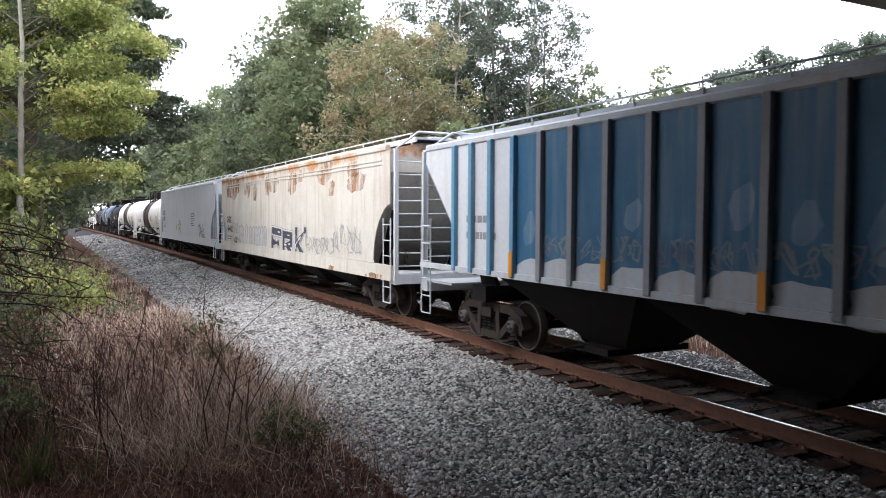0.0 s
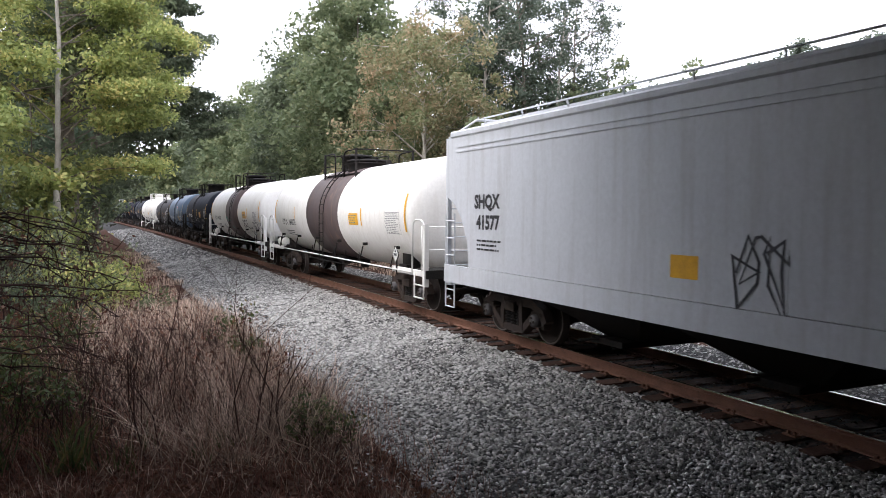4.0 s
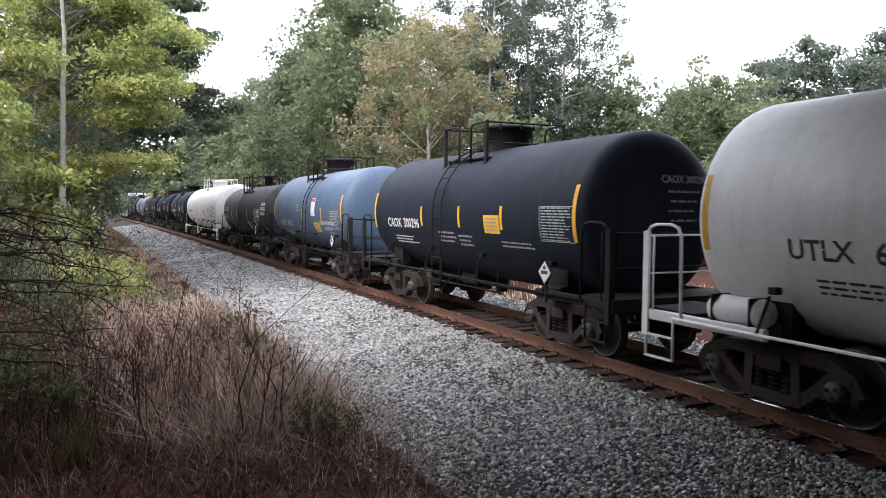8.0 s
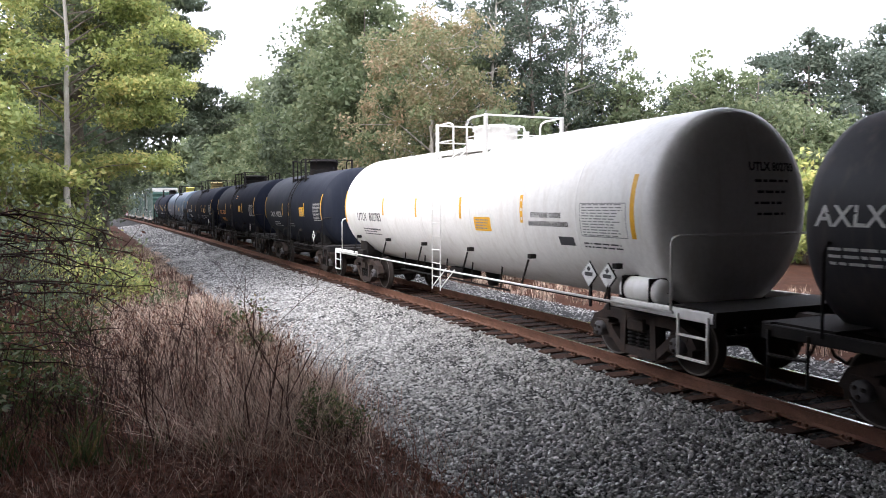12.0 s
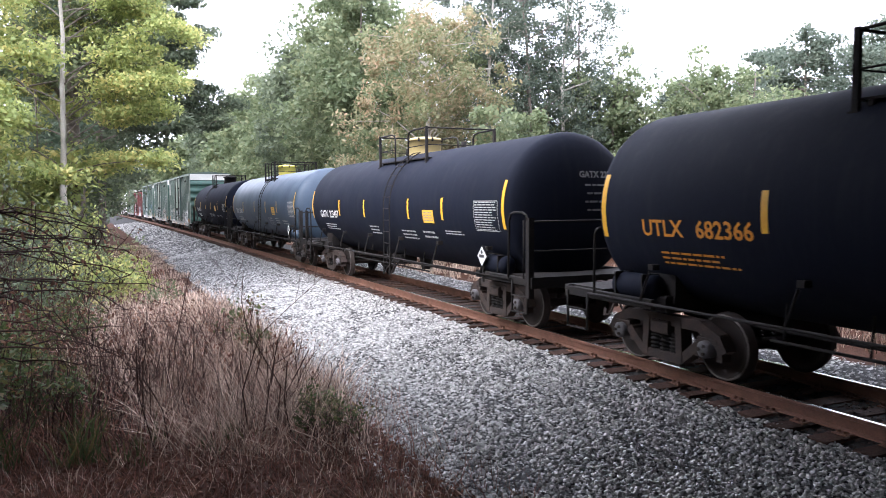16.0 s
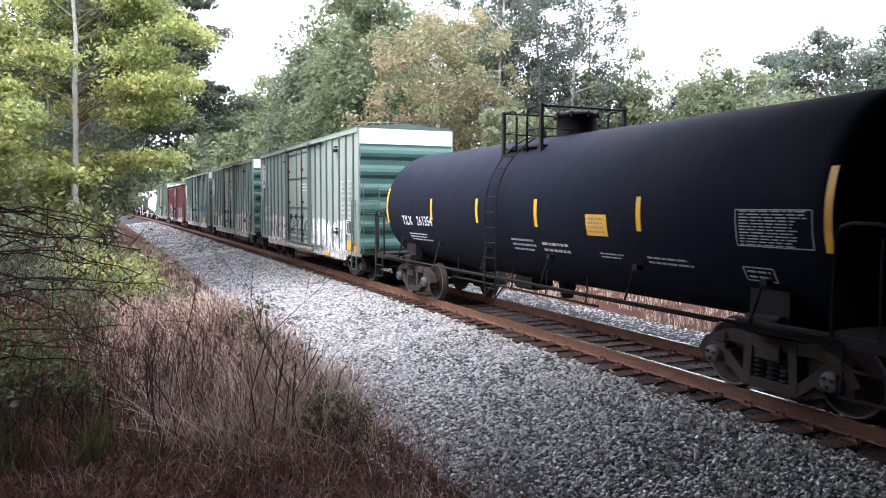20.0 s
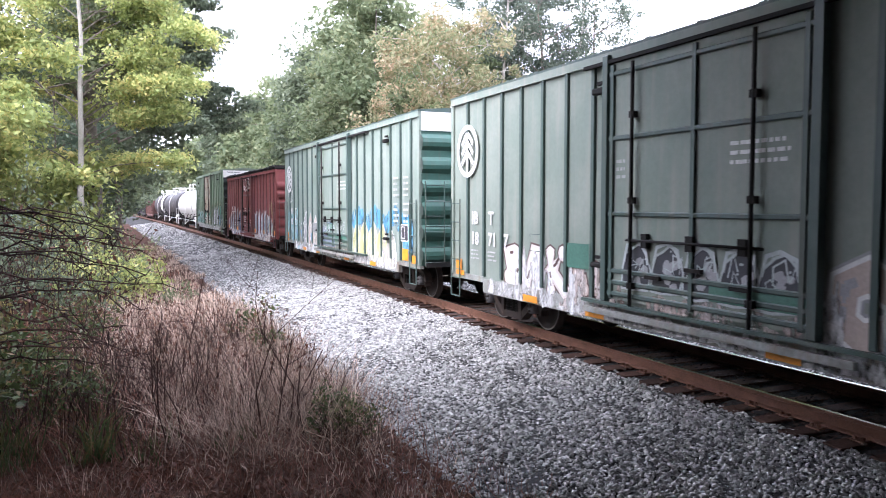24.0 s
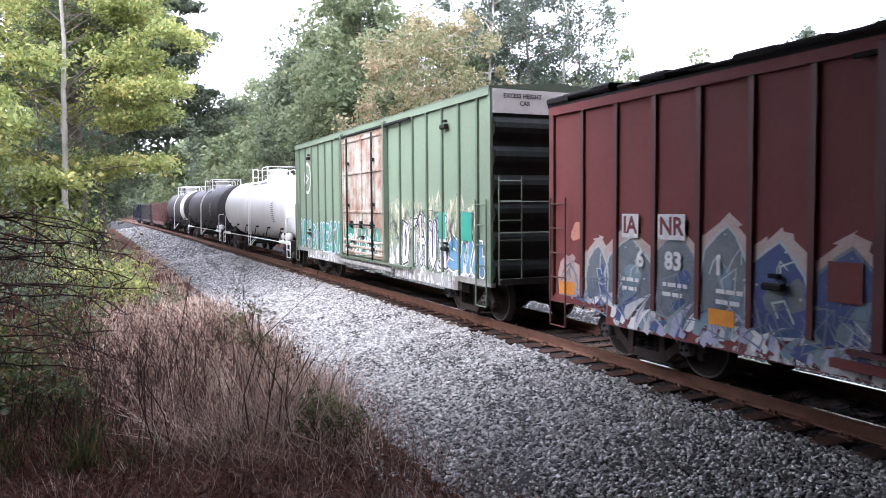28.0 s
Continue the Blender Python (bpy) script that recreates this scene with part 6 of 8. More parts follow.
def stalks(name, n, region, length, radius, lean, material, seed, label, curl=0.25, keep=None):
    """Loose dead stems that lean and arch every way, three-sided and tapering."""
    rng = np.random.default_rng(seed)
    x0, x1, y0, y1 = region
    k = max(1, n // 6)
    x = np.repeat(rng.uniform(x0, x1, k), 6) + rng.normal(0, 0.16, k * 6)
    y = np.repeat(rng.uniform(y0, y1, k), 6) + rng.normal(0, 0.16, k * 6)
    ok = (keep is not None) | (y > 9.7 - 1.0 * np.clip(x - 0.8, 0, 2.2) + rng.normal(0, 0.25, k * 6)) & (x < 3.35 + 0.35 * np.sin(y * 1.7) + 0.2 * np.sin(y * 4.1))
    if keep is None and material is STRAW:
        ok &= x > -0.25 + 0.22 * np.clip(15 - y, 0, 4) + rng.normal(0, 0.25, k * 6)
    x, y = x[ok], y[ok]
    n = len(x)
    z = ground_z(x, y) - 0.03
    ln = rng.uniform(*length, n)
    a, le = rng.uniform(0, 6.283, n), lean * rng.random(n) ** 0.8
    t = np.linspace(0, 1, 6)[None, :]
    along = ln[:, None] * (np.sin(le)[:, None] * t + curl * rng.uniform(0, 1, (n, 1)) * t * t)
    wob = rng.normal(0, 0.03, (n, 6)) * ln[:, None] * t
    cx = x[:, None] + np.cos(a)[:, None] * along - np.sin(a)[:, None] * wob
    cy = y[:, None] + np.sin(a)[:, None] * along + np.cos(a)[:, None] * wob
    cz = z[:, None] + ln[:, None] * (np.cos(le)[:, None] * t - curl * 0.5 * rng.uniform(0, 1, (n, 1)) * t * t)
    r = radius * rng.uniform(0.6, 1.3, (n, 1)) * (1 - 0.75 * t)
    ring = []
    for j in range(3):
        q = 2.094 * j
        ring.append(np.stack([cx + np.cos(q) * r, cy + np.sin(q) * r, cz + 0.3 * r * np.cos(q + 1)], -1))
    v = np.stack(ring, 2).reshape(-1, 3)
    f = []
    for i in range(5):
        for j in range(3):
            f.append([3 * i + j, 3 * i + (j + 1) % 3, 3 * i + 3 + (j + 1) % 3, 3 * i + 3 + j])
    f = (np.array(f)[None] + 18 * np.arange(n)[:, None, None]).reshape(-1, 4)
    return tagged(new(name, arrays(name, v, f, material)), label, "dead brush", kind="stuff")


grass("dry_grass", 9500, (-0.9, 3.6, 11.6, 23.0), (0.25, 0.95), 0.0075, 0.9, STRAW, 201, "tall pale straw-coloured grass beside the ballast")
grass("dead_weeds", 2200, (-2.6, 3.6, 10.4, 22.0), (0.2, 0.6), 0.008, 1.6, RUSTGRASS, 202, "dead reddish-brown weeds beside the ballast")
grass("dry_grass", 1500, (-2.0, 3.3, 7.0, 12.5), (0.06, 0.25), 0.007, 1.8, STRAW, 203, "short matted dry grass near the bridge")
grass("dry_grass", 16000, (13.3, 18.5, 6.0, 60.0), (0.15, 0.45), 0.01, 0.6, STRAW, 204, "dry grass strip beyond the far ballast")
grass("dead_weeds", 2500, (-6.0, 2.6, 23.0, 60.0), (0.2, 0.6), 0.014, 0.9, RUSTGRASS, 205, "dead weeds along the track")
grass("green_weeds", 1500, (-4.0, 2.4, 22.0, 60.0), (0.15, 0.45), 0.014, 0.9, LEAF_YELLOW, 209, "yellow-green weeds along the edge of the ballast")
grass("dry_grass", 9000, (1.0, 3.6, 19.0, 60.0), (0.08, 0.3), 0.012, 1.0, STRAW, 206, "short dry grass along the foot of the ballast")
grass("green_weeds", 2600, (-2.2, -0.2, 10.0, 18.0), (0.25, 0.8), 0.014, 1.2, LEAF_WEED, 207, "green weeds in the shade of the bridge")
grass("green_weeds", 500, (0.2, 2.2, 9.6, 11.5), (0.1, 0.3), 0.012, 1.4, LEAF_WEED, 208, "dull green weeds at the foot of the brush")
stalks("dead_brush", 3000, (-1.6, 3.6, 9.8, 20.0), (0.4, 1.2), 0.006, 1.5, RUSTGRASS, 211, "tangle of thin dead reddish stems", 0.6)
stalks("dead_brush", 1500, (-1.6, 3.3, 10.2, 19.0), (0.4, 1.1), 0.0075, 1.35, TWIG, 216, "thin dark broken twigs in the brush", 0.5)
stalks("dead_brush", 560, (-1.6, 3.0, 10.4, 18.0), (0.6, 1.5), 0.011, 0.55, TWIG, 212, "dark dead weed stalks standing in the brush", 0.25)
stalks("dead_brush", 10500, (-0.9, 3.5, 9.0, 20.0), (0.4, 1.2), 0.0065, 1.5, STRAW, 213, "pale broken stalks lying in the brush", 0.5)
stalks("ground_litter", 7000, (-2.0, 4.0, 6.5, 13.0), (0.12, 0.5), 0.0055, 1.56, RUSTGRASS, 214, "fallen twigs and dead stems on the ground", 0.1, True)
stalks("ground_litter", 3800, (-2.0, 4.0, 6.5, 13.0), (0.1, 0.4), 0.0045, 1.56, STRAW, 215, "pale fallen stems on the ground", 0.1, True)
rng = np.random.default_rng(77)
lx, ly = rng.uniform(-2.2, 4.0, 16000), rng.uniform(6, 14, 16000)
lc = np.stack([lx, ly, ground_z(lx, ly) + 0.015], -1)
tagged(new("leaf_litter", soup("leaf_litter", leaves(lc, np.full(len(lc), 0.04), 1, 0.045, 78, 0, 0.4), 4, LEAF_LITTER)), "fallen brown leaves on the ground", "leaf litter", kind="stuff")


rng = np.random.default_rng(79)
hx, hy = rng.uniform(-1.6, 3.2, 1500), rng.uniform(11, 19, 1500)
hc = np.stack([hx, hy, ground_z(hx, hy) + rng.uniform(0.35, 1.15, len(hx))], -1)
tagged(new("seed_heads", soup("seed_heads", leaves(hc, np.full(len(hc), 0.03), 2, 0.03, 80, 0.02, 1.3), 4, LEAF_LITTER)), "dark dried seed heads on the brush", "seed heads", kind="stuff")


def sapling(x, y, height, seed, n=7, spread=0.5, leaf=None, label="bare thin-stemmed shrub with dark twigs", count=0, size=0.05, clump_r=0.16):
    """A cluster of thin branching stems, some with a few leaves."""
    rng = np.random.default_rng(seed)
    sh = thing("shrub", label, "shrub", pose(x, y, float(ground_z(x, y))), "shrubs beside the ballast")
    m = Mesh()
    tips = []

    def grow(p, d, length, r, depth):
        mid = p + d * length * 0.5 + rng.normal(0, 0.05, 3) * length
        end = p + d * length + rng.normal(0, 0.08, 3) * length
        m.tube([tuple(p), tuple(mid), tuple(end)], r, 4, False, r2=r * 0.55)
        tips.append(end)
        if depth:
            for _ in range(int(rng.integers(2, 4))):
                t = rng.uniform(0.35, 1.0)
                q = p + (end - p) * t
                nd = d + rng.normal(0, 0.6, 3)
                nd[2] = abs(nd[2]) * 0.8 + 0.1
                nd /= np.linalg.norm(nd)
                grow(q, nd, length * rng.uniform(0.4, 0.65), r * 0.5, depth - 1)

    for i in range(n):
        d = np.array([rng.normal(0, 0.13), rng.normal(0, 0.13), 1.0])
        d /= np.linalg.norm(d)
        grow(np.array([rng.normal(0, spread * 0.4), rng.normal(0, spread * 0.4), -0.05]), d, height * rng.uniform(0.5, 0.8), 0.006 + 0.0028 * height, 3)
    tagged(part("woody_stem", m, TWIG, sh), kind="stuff")
    if leaf and count:
        part("foliage", soup("leaves", leaves(np.array(tips), np.full(len(tips), clump_r), count, size, seed + 1), 4, leaf), None, sh)
    return sh


for i, (x, y, h, n) in enumerate(((1.84, 10.05, 2.1, 1), (2.0, 9.9, 2.4, 1), (2.12, 9.95, 2.3, 1), (2.28, 9.8, 2.0, 1), (2.2, 10.3, 2.3, 1), (0.62, 10.3, 2.0, 1), (0.76, 10.2, 1.7, 1), (0.42, 10.5, 2.0, 1), (0.1, 10.2, 1.8, 1), (1.2, 12.6, 2.3, 2), (0.75, 12.2, 2.1, 1), (1.5, 13.4, 1.9, 1))):
    sapling(x, y, h, 301 + i, n, 0.12, label="tall bare sapling with thin dark twigs")
sapling(2.68, 9.45, 0.6, 303, 12, 0.5, LEAF_WEED, "low weed with dull green leaves and a few orange ones", 2, 0.03, 0.08)
sapling(2.74, 9.75, 0.65, 304, 6, 0.3, LEAF_BROWN, "low weed with a few orange leaves", 2, 0.03, 0.08)
sapling(0.7, 25.0, 1.5, 305, 7, 0.8, LEAF_YELLOW, "yellow-green leafy shrub at the edge of the ballast", 5, 0.07, 0.3)
sapling(0.2, 23.0, 1.6, 306, 9, 0.9, LEAF_YELLOW, "yellow-green leafy shrub at the edge of the ballast", 5, 0.07, 0.3)
sapling(1.6, 24.0, 0.7, 307, 5, 0.5, LEAF_GREEN, "low yellow-green weed at the edge of the ballast", 4, 0.06, 0.2)
SR = random.Random(31)
for i in range(16):
    y = SR.uniform(11.0, 19)
    x = SR.uniform(-0.1 * y, 2.6)
    lf = LEAF_WEED if SR.random() < 0.3 else None
    sapling(x, y, SR.uniform(0.9, 1.7), 310 + i, SR.randint(2, 4), 0.6, lf, "scraggly dead brush with reddish stems" if not lf else "brush with scattered green and orange leaves", 2 if lf else 0, 0.05)
# leafy shrubs further along the near side
for i, (x, y, h, lf) in enumerate(((-1.7, 19.5, 2.9, LEAF_DARK), (-2.3, 17.0, 2.7, LEAF_DARK), (-1.6, 24, 2.0, LEAF_DARK), (-3.0, 22, 3.0, LEAF_DARK), (-3.0, 26, 3.0, LEAF_GREEN), (-1.6, 32, 2.6, LEAF_DARK), (-1.9, 14.5, 1.3, LEAF_WEED), (-0.8, 40, 2.6, LEAF_DARK), (-1.3, 12.6, 1.0, LEAF_WEED), (-0.7, 18.6, 1.7, LEAF_DARK), (-0.9, 21.0, 2.6, LEAF_YELLOW), (-0.1, 22.8, 2.3, LEAF_GREEN), (-1.6, 22.6, 3.2, LEAF_DARK), (-2.2, 20.4, 3.3, LEAF_DARK))):
    sapling(x, y, h, 350 + i, 9, 1.0, lf, "leafy green shrub with orange-tinted leaves", 3, 0.055, 0.3)


def bramble(x, y, z, reach, rise, seed, label):
    """Long arching canes that hang out over the ground, with short side twigs and a few curled leaves."""
    rng = np.random.default_rng(seed)
    br_ = thing("bramble", label, "shrub", pose(x, y, float(ground_z(x, y))), "shrubs beside the ballast")
    m, spots = Mesh(), []
    m.tube([(0, 0, -0.1), (0.05, 0.05, z * 0.5), (0.15, 0.1, z)], 0.022, 5, False, r2=0.016)
    for i in range(4):
        a = rng.uniform(-0.55, 0.45)
        ln = reach * rng.uniform(0.6, 1.1)
        up = rise * rng.uniform(-0.3, 0.7)
        pts = []
        for j in range(9):
            t = j / 8
            pts.append(np.array([0.1 + ln * t * math.cos(a), 0.1 + ln * t * math.sin(a) * 0.8, z * rng.uniform(0.97, 1.0) + up * math.sin(t * 2.6) - 0.12 * t * t * ln]) + rng.normal(0, 0.02, 3))
        m.tube([tuple(p) for p in pts], 0.014, 5, False, r2=0.006)
        for j in range(2, 9):
            for _ in range(2):
                d = rng.normal(0, 1, 3) * np.array([0.6, 0.5, 0.7])
                e = pts[j] + d * rng.uniform(0.12, 0.3)
                m.tube([tuple(pts[j]), tuple(e)], 0.006, 4, False, r2=0.003)
                if rng.random() < 0.4:
                    spots.append(e - np.array([0, 0, 0.04]))
    tagged(part("cane", m, TWIG, br_), kind="stuff")
    part("foliage", soup("foliage", leaves(np.array(spots), np.full(len(spots), 0.05), 3, 0.035, seed + 1, 0.05), 4, LEAF_LITTER), None, br_)
    return br_


for i, (x, y, z, reach, rise) in enumerate(((-1.9, 10.0, 1.5, 2.4, 0.7), (-2.1, 8.8, 3.0, 2.3, 0.4), (-1.9, 9.6, 2.5, 2.2, 0.5), (-1.8, 10.2, 2.0, 2.3, 0.6), (-2.2, 10.8, 3.0, 2.4, 0.4))):
    bramble(x, y, z, reach, rise, 501 + i, "dark arching bramble with curled brown leaves")
for i in range(26):
    y = SR.uniform(10.6, 15.5)
    sapling(SR.uniform(-0.9, 1.5 if i % 2 else 2.5), y, SR.uniform(0.8, 1.6), 540 + i, SR.randint(1, 2), 0.2, None, "lone dark branching weed stem")
for x, y, h, k in ((-1.95, 10.6, 1.5, 601), (-1.7, 11.6, 1.3, 602), (-1.8, 12.8, 1.4, 604)):
    sapling(x, y, h, k, 9, 0.6, LEAF_WEED, "dense leafy shrub beside the bridge wall", 4, 0.06, 0.25)


# ---- the train ----


def paint(name, color, rough=0.4, second=None, streak=None, amount=0.35, sa=0.5, spec=0.5):
    return mat(name, color, rough, 0, second, 0.9, amount, 0.08, 0.04, 20, streak, sa, spec=spec)


P_WHITE = paint("grimy_white_tank_paint", (0.74, 0.73, 0.7), 0.45, (0.63, 0.61, 0.57), (0.5, 0.46, 0.4), 0.4, 0.35)
P_BROWN = paint("dark_brown_heat_band", (0.08, 0.058, 0.058), 0.6, (0.05, 0.037, 0.037), (0.2, 0.12, 0.08), 0.5, 0.4)
P_BLACK = paint("matt_navy_black_tank_paint", (0.0095, 0.0125, 0.022), 0.66, (0.016, 0.019, 0.029), (0.034, 0.035, 0.041), 0.5, 0.3, 0.18)
P_GLOSS = paint("satin_navy_black_tank_paint", (0.008, 0.01, 0.018), 0.72, (0.01, 0.012, 0.02), (0.024, 0.024, 0.027), 0.5, 0.25, 0.07)
P_BLUE = paint("blue_black_tank_paint", (0.042, 0.064, 0.095), 0.45, (0.03, 0.047, 0.072), (0.06, 0.07, 0.08), 0.5, 0.25, 0.35)
P_SLATE = paint("slate_blue_tank_paint", (0.064, 0.1, 0.155), 0.48, (0.048, 0.075, 0.118), (0.13, 0.15, 0.17), 0.5, 0.25, 0.35)
P_RUSTY = paint("sooty_brown_black_paint", (0.022, 0.021, 0.024), 0.62, (0.045, 0.036, 0.033), (0.09, 0.065, 0.055), 0.6, 0.5)
P_SOOT = paint("sooty_navy_tank_paint", (0.02, 0.021, 0.027), 0.6, (0.048, 0.041, 0.04), (0.08, 0.06, 0.052), 0.8, 0.5, 0.28)
P_HOP_W = mat("cream_hopper_paint_with_rust", (0.58, 0.555, 0.5), 0.55, 0, (0.46, 0.43, 0.37), 0.9, 0.7, 0.1, 0.04, 20, (0.34, 0.26, 0.19), 0.55, rust=(3.1, 3.9))
P_HOP_G = paint("pale_grey_hopper_paint", (0.56, 0.58, 0.61), 0.4, (0.49, 0.51, 0.54), (0.3, 0.29, 0.28), 0.4, 0.3)
P_HOP_B = paint("faded_blue_hopper_paint", (0.07, 0.17, 0.28), 0.5, (0.16, 0.26, 0.36), (0.4, 0.4, 0.42), 0.7, 0.6)
P_HOP_BG = paint("chalky_blue_grey_rib_paint", (0.46, 0.5, 0.54), 0.5, (0.5, 0.5, 0.5), (0.45, 0.2, 0.06), 0.6, 0.3)
P_GREEN = paint("weathered_pale_green_paint", (0.2, 0.24, 0.205), 0.6, (0.28, 0.3, 0.26), (0.3, 0.29, 0.25), 0.6, 0.55, 0.2)
# rib colours: body paint darkened to carry the shade on the ribs' sides
P_RIB_G = paint("shade_dark_green_rib_paint", (0.05, 0.085, 0.075), 0.5, (0.09, 0.125, 0.11), (0.12, 0.1, 0.07), 0.6, 0.5)
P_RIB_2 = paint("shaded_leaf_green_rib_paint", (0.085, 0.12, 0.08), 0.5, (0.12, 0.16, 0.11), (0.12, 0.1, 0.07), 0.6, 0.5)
P_RIB_R = paint("shade_dark_maroon_rib_paint", (0.1, 0.03, 0.03), 0.5, (0.15, 0.045, 0.042), (0.07, 0.04, 0.035), 0.5, 0.5)
P_SILL = mat("grimy_pale_sill_paint", (0.27, 0.28, 0.26), 0.65, 0, (0.14, 0.13, 0.115), 1.4, 0.9, 0.25, 0.1, 20, (0.2, 0.13, 0.08), 0.5)
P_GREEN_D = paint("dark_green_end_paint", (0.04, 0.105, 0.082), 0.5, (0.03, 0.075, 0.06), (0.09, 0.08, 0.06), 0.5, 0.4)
P_MINT = paint("faded_mint_paint", (0.185, 0.23, 0.198), 0.6, (0.25, 0.285, 0.248), (0.33, 0.33, 0.3), 0.6, 0.5, 0.2)
# green end wall painted near black, with the bridge's shade in the colour
P_GREEN_K = paint("bridge_shade_green_end_paint", (0.014, 0.018, 0.016), 0.65, (0.01, 0.014, 0.012), (0.04, 0.04, 0.036), 0.5, 0.3, 0.15)
P_GREEN_2 = paint("leaf_green_box_paint", (0.155, 0.205, 0.145), 0.6, (0.17, 0.245, 0.16), (0.2, 0.18, 0.12), 0.5, 0.4, 0.25)
P_RED = paint("oxide_red_box_paint", (0.19, 0.056, 0.052), 0.62, (0.15, 0.044, 0.042), (0.13, 0.065, 0.055), 0.5, 0.4, 0.2)
P_RUST = mat("rusted_door_paint", (0.36, 0.34, 0.28), 0.8, 0, (0.19, 0.07, 0.04), 1.6, 1.0, 0.3, 0.1, 20, (0.14, 0.06, 0.03), 0.7)
P_BAND = paint("dirty_white_band", (0.66, 0.66, 0.62), 0.6, (0.5, 0.48, 0.43))
P_YDOME = paint("yellow_dome_paint", (0.72, 0.62, 0.12), 0.5, (0.5, 0.42, 0.1))
P_TDOME = paint("tan_dome_paint", (0.42, 0.33, 0.14), 0.6, (0.3, 0.22, 0.1))
G_RUST = stain_mat("orange_rust_stain", (0.36, 0.15, 0.06), (0.5, 0.31, 0.18), 2.4, 0.38, 0.7)
G_SILVER = mat("silver_spray_paint", (0.55, 0.55, 0.57), 0.5, 0, (0.4, 0.4, 0.43), 2, 0.6, 0.15)
G_PINK = mat("pinkish_white_spray", (0.66, 0.6, 0.56), 0.6, 0, (0.5, 0.42, 0.4), 2, 0.6, 0.15)
G_BLACK = mat("black_spray_paint", (0.04, 0.042, 0.05), 0.6, 0, (0.08, 0.08, 0.09), 4, 0.5, 0.2)
G_GREY = mat("thin_grey_spray", (0.3, 0.3, 0.31), 0.6, 0, (0.42, 0.42, 0.42), 3, 0.5, 0.2)
G_BLUE = mat("blue_spray_paint", (0.09, 0.23, 0.38), 0.5, 0, (0.18, 0.34, 0.45), 2, 0.6, 0.15)
G_YEL = mat("pale_yellow_spray", (0.46, 0.45, 0.26), 0.5, 0, (0.42, 0.46, 0.38), 1.6, 0.7, 0.15)
G_TEAL = mat("teal_spray_paint", (0.03, 0.24, 0.17), 0.5, 0, (0.06, 0.3, 0.24), 2, 0.5, 0.15)
G_SLATE = mat("slate_blue_green_spray", (0.17, 0.25, 0.31), 0.5, 0, (0.26, 0.33, 0.3), 1.2, 0.8, 0.15)
G_NAVY = mat("navy_grey_spray", (0.14, 0.17, 0.24), 0.5, 0, (0.22, 0.27, 0.26), 1.2, 0.8, 0.15)
G_PALE = mat("pale_blue_grey_spray", (0.46, 0.5, 0.5), 0.6, 0, (0.36, 0.42, 0.4), 1.2, 0.7, 0.15)
G_WHITE = mat("white_spray_paint", (0.74, 0.74, 0.72), 0.55, 0, (0.58, 0.6, 0.6), 3, 0.5, 0.15)

# blue ribbed hopper
hop, w1, w2, w3 = hopper_car("faded blue ribbed covered hopper with chalky overspray", -5.0, 12.05, P_HOP_B, P_HOP_BG, LETTER_K, True)
tag(Marks(w3), -1.0, 2.0, 6.0, 0.36, 3, 0.035).fine("graffiti_tag", G_NAVY, hop, "dark sprayed scrawl")
for a in (-4.71, -2.32, 0.32):
    part("orange_mark", Mesh().box((-1.697, -a, 1.65), (0.012, 0.105, 0.42)), ORANGE, hop, "orange reflective strip on a rib")
rnd = random.Random(3)
P_DEEP = mat("deep_blue_paint", (0.022, 0.115, 0.22), 0.5, 0, (0.05, 0.16, 0.27), 1.2, 0.7, 0.12, streak=(0.2, 0.27, 0.33), streak_amount=0.5)
P_CHALK = paint("chalky_white_paint", (0.6, 0.62, 0.64), 0.55, (0.52, 0.54, 0.57), (0.5, 0.42, 0.34), 0.5, 0.3)
for i, (a0, a1) in enumerate(zip(RIBS, RIBS[1:])):
    c, wd = (a0 + a1) / 2, a1 - a0 - 0.1
    if i < 3:
        Marks(w1).rect(c, 2.6, wd + 0.08, 2.34).put("chalky_panel", P_CHALK, hop, "chalky white weathered paint")
        continue
    Marks(w1).rect(c, 2.6, wd + 0.08, 2.34).put("blue_panel", P_DEEP, hop, "deep blue paint streaked with dust")
    Marks(w2).blob(bubble_ring(c, 1.6, wd * 1.02, rnd.uniform(0.3, 0.5), rnd, 12, 5)).put("dusty_foot", P_HOP_BG, hop, "pale dusty overspray at the foot of the panel")
    if rnd.random() < 0.6:
        Marks(w2).blob(bubble_ring(c + rnd.uniform(-0.1, 0.1), rnd.uniform(2.1, 3.0), wd * 0.5, rnd.uniform(0.4, 0.8), rnd, 10, 1.6)).put("faded_patch", P_HOP_B, hop, "faded lighter patch")
Marks(w1).blob([(-6.83, 1.5), (-6.83, 3.77), (-8.1, 3.77), (-8.1, 3.52), (-6.96, 2.3), (-6.9, 1.5)]).put("chalky_panel", P_CHALK, hop, "chalky white weathered paint")
Marks(w2).block(-5.8, 2.25, 1.2, 0.6, 2, 2).fine("small_stencil", LETTER_G, hop, "faded grey stencils, too small to read")

# cream hopper with rust
hop, w1, w2, w3 = hopper_car("cream covered hopper with orange rust stains and graffiti", 13.3, 32.85, P_HOP_W, P_HOP_G, LETTER_K)
rnd = random.Random(8)
Marks(w2).text("SHPX", -7.9, 2.27, 0.36, 0.015).put("reporting_mark", LETTER_K, hop, "black reporting mark")
Marks(w2).text("464432", -7.75, 1.88, 0.36, 0.015).put("car_number", LETTER_K, hop, "black car number")
Marks(w2).block(-7.8, 1.52, 1.0, 0.2, 2).fine("small_stencil", LETTER_K, hop, "small black stencils, too small to read")
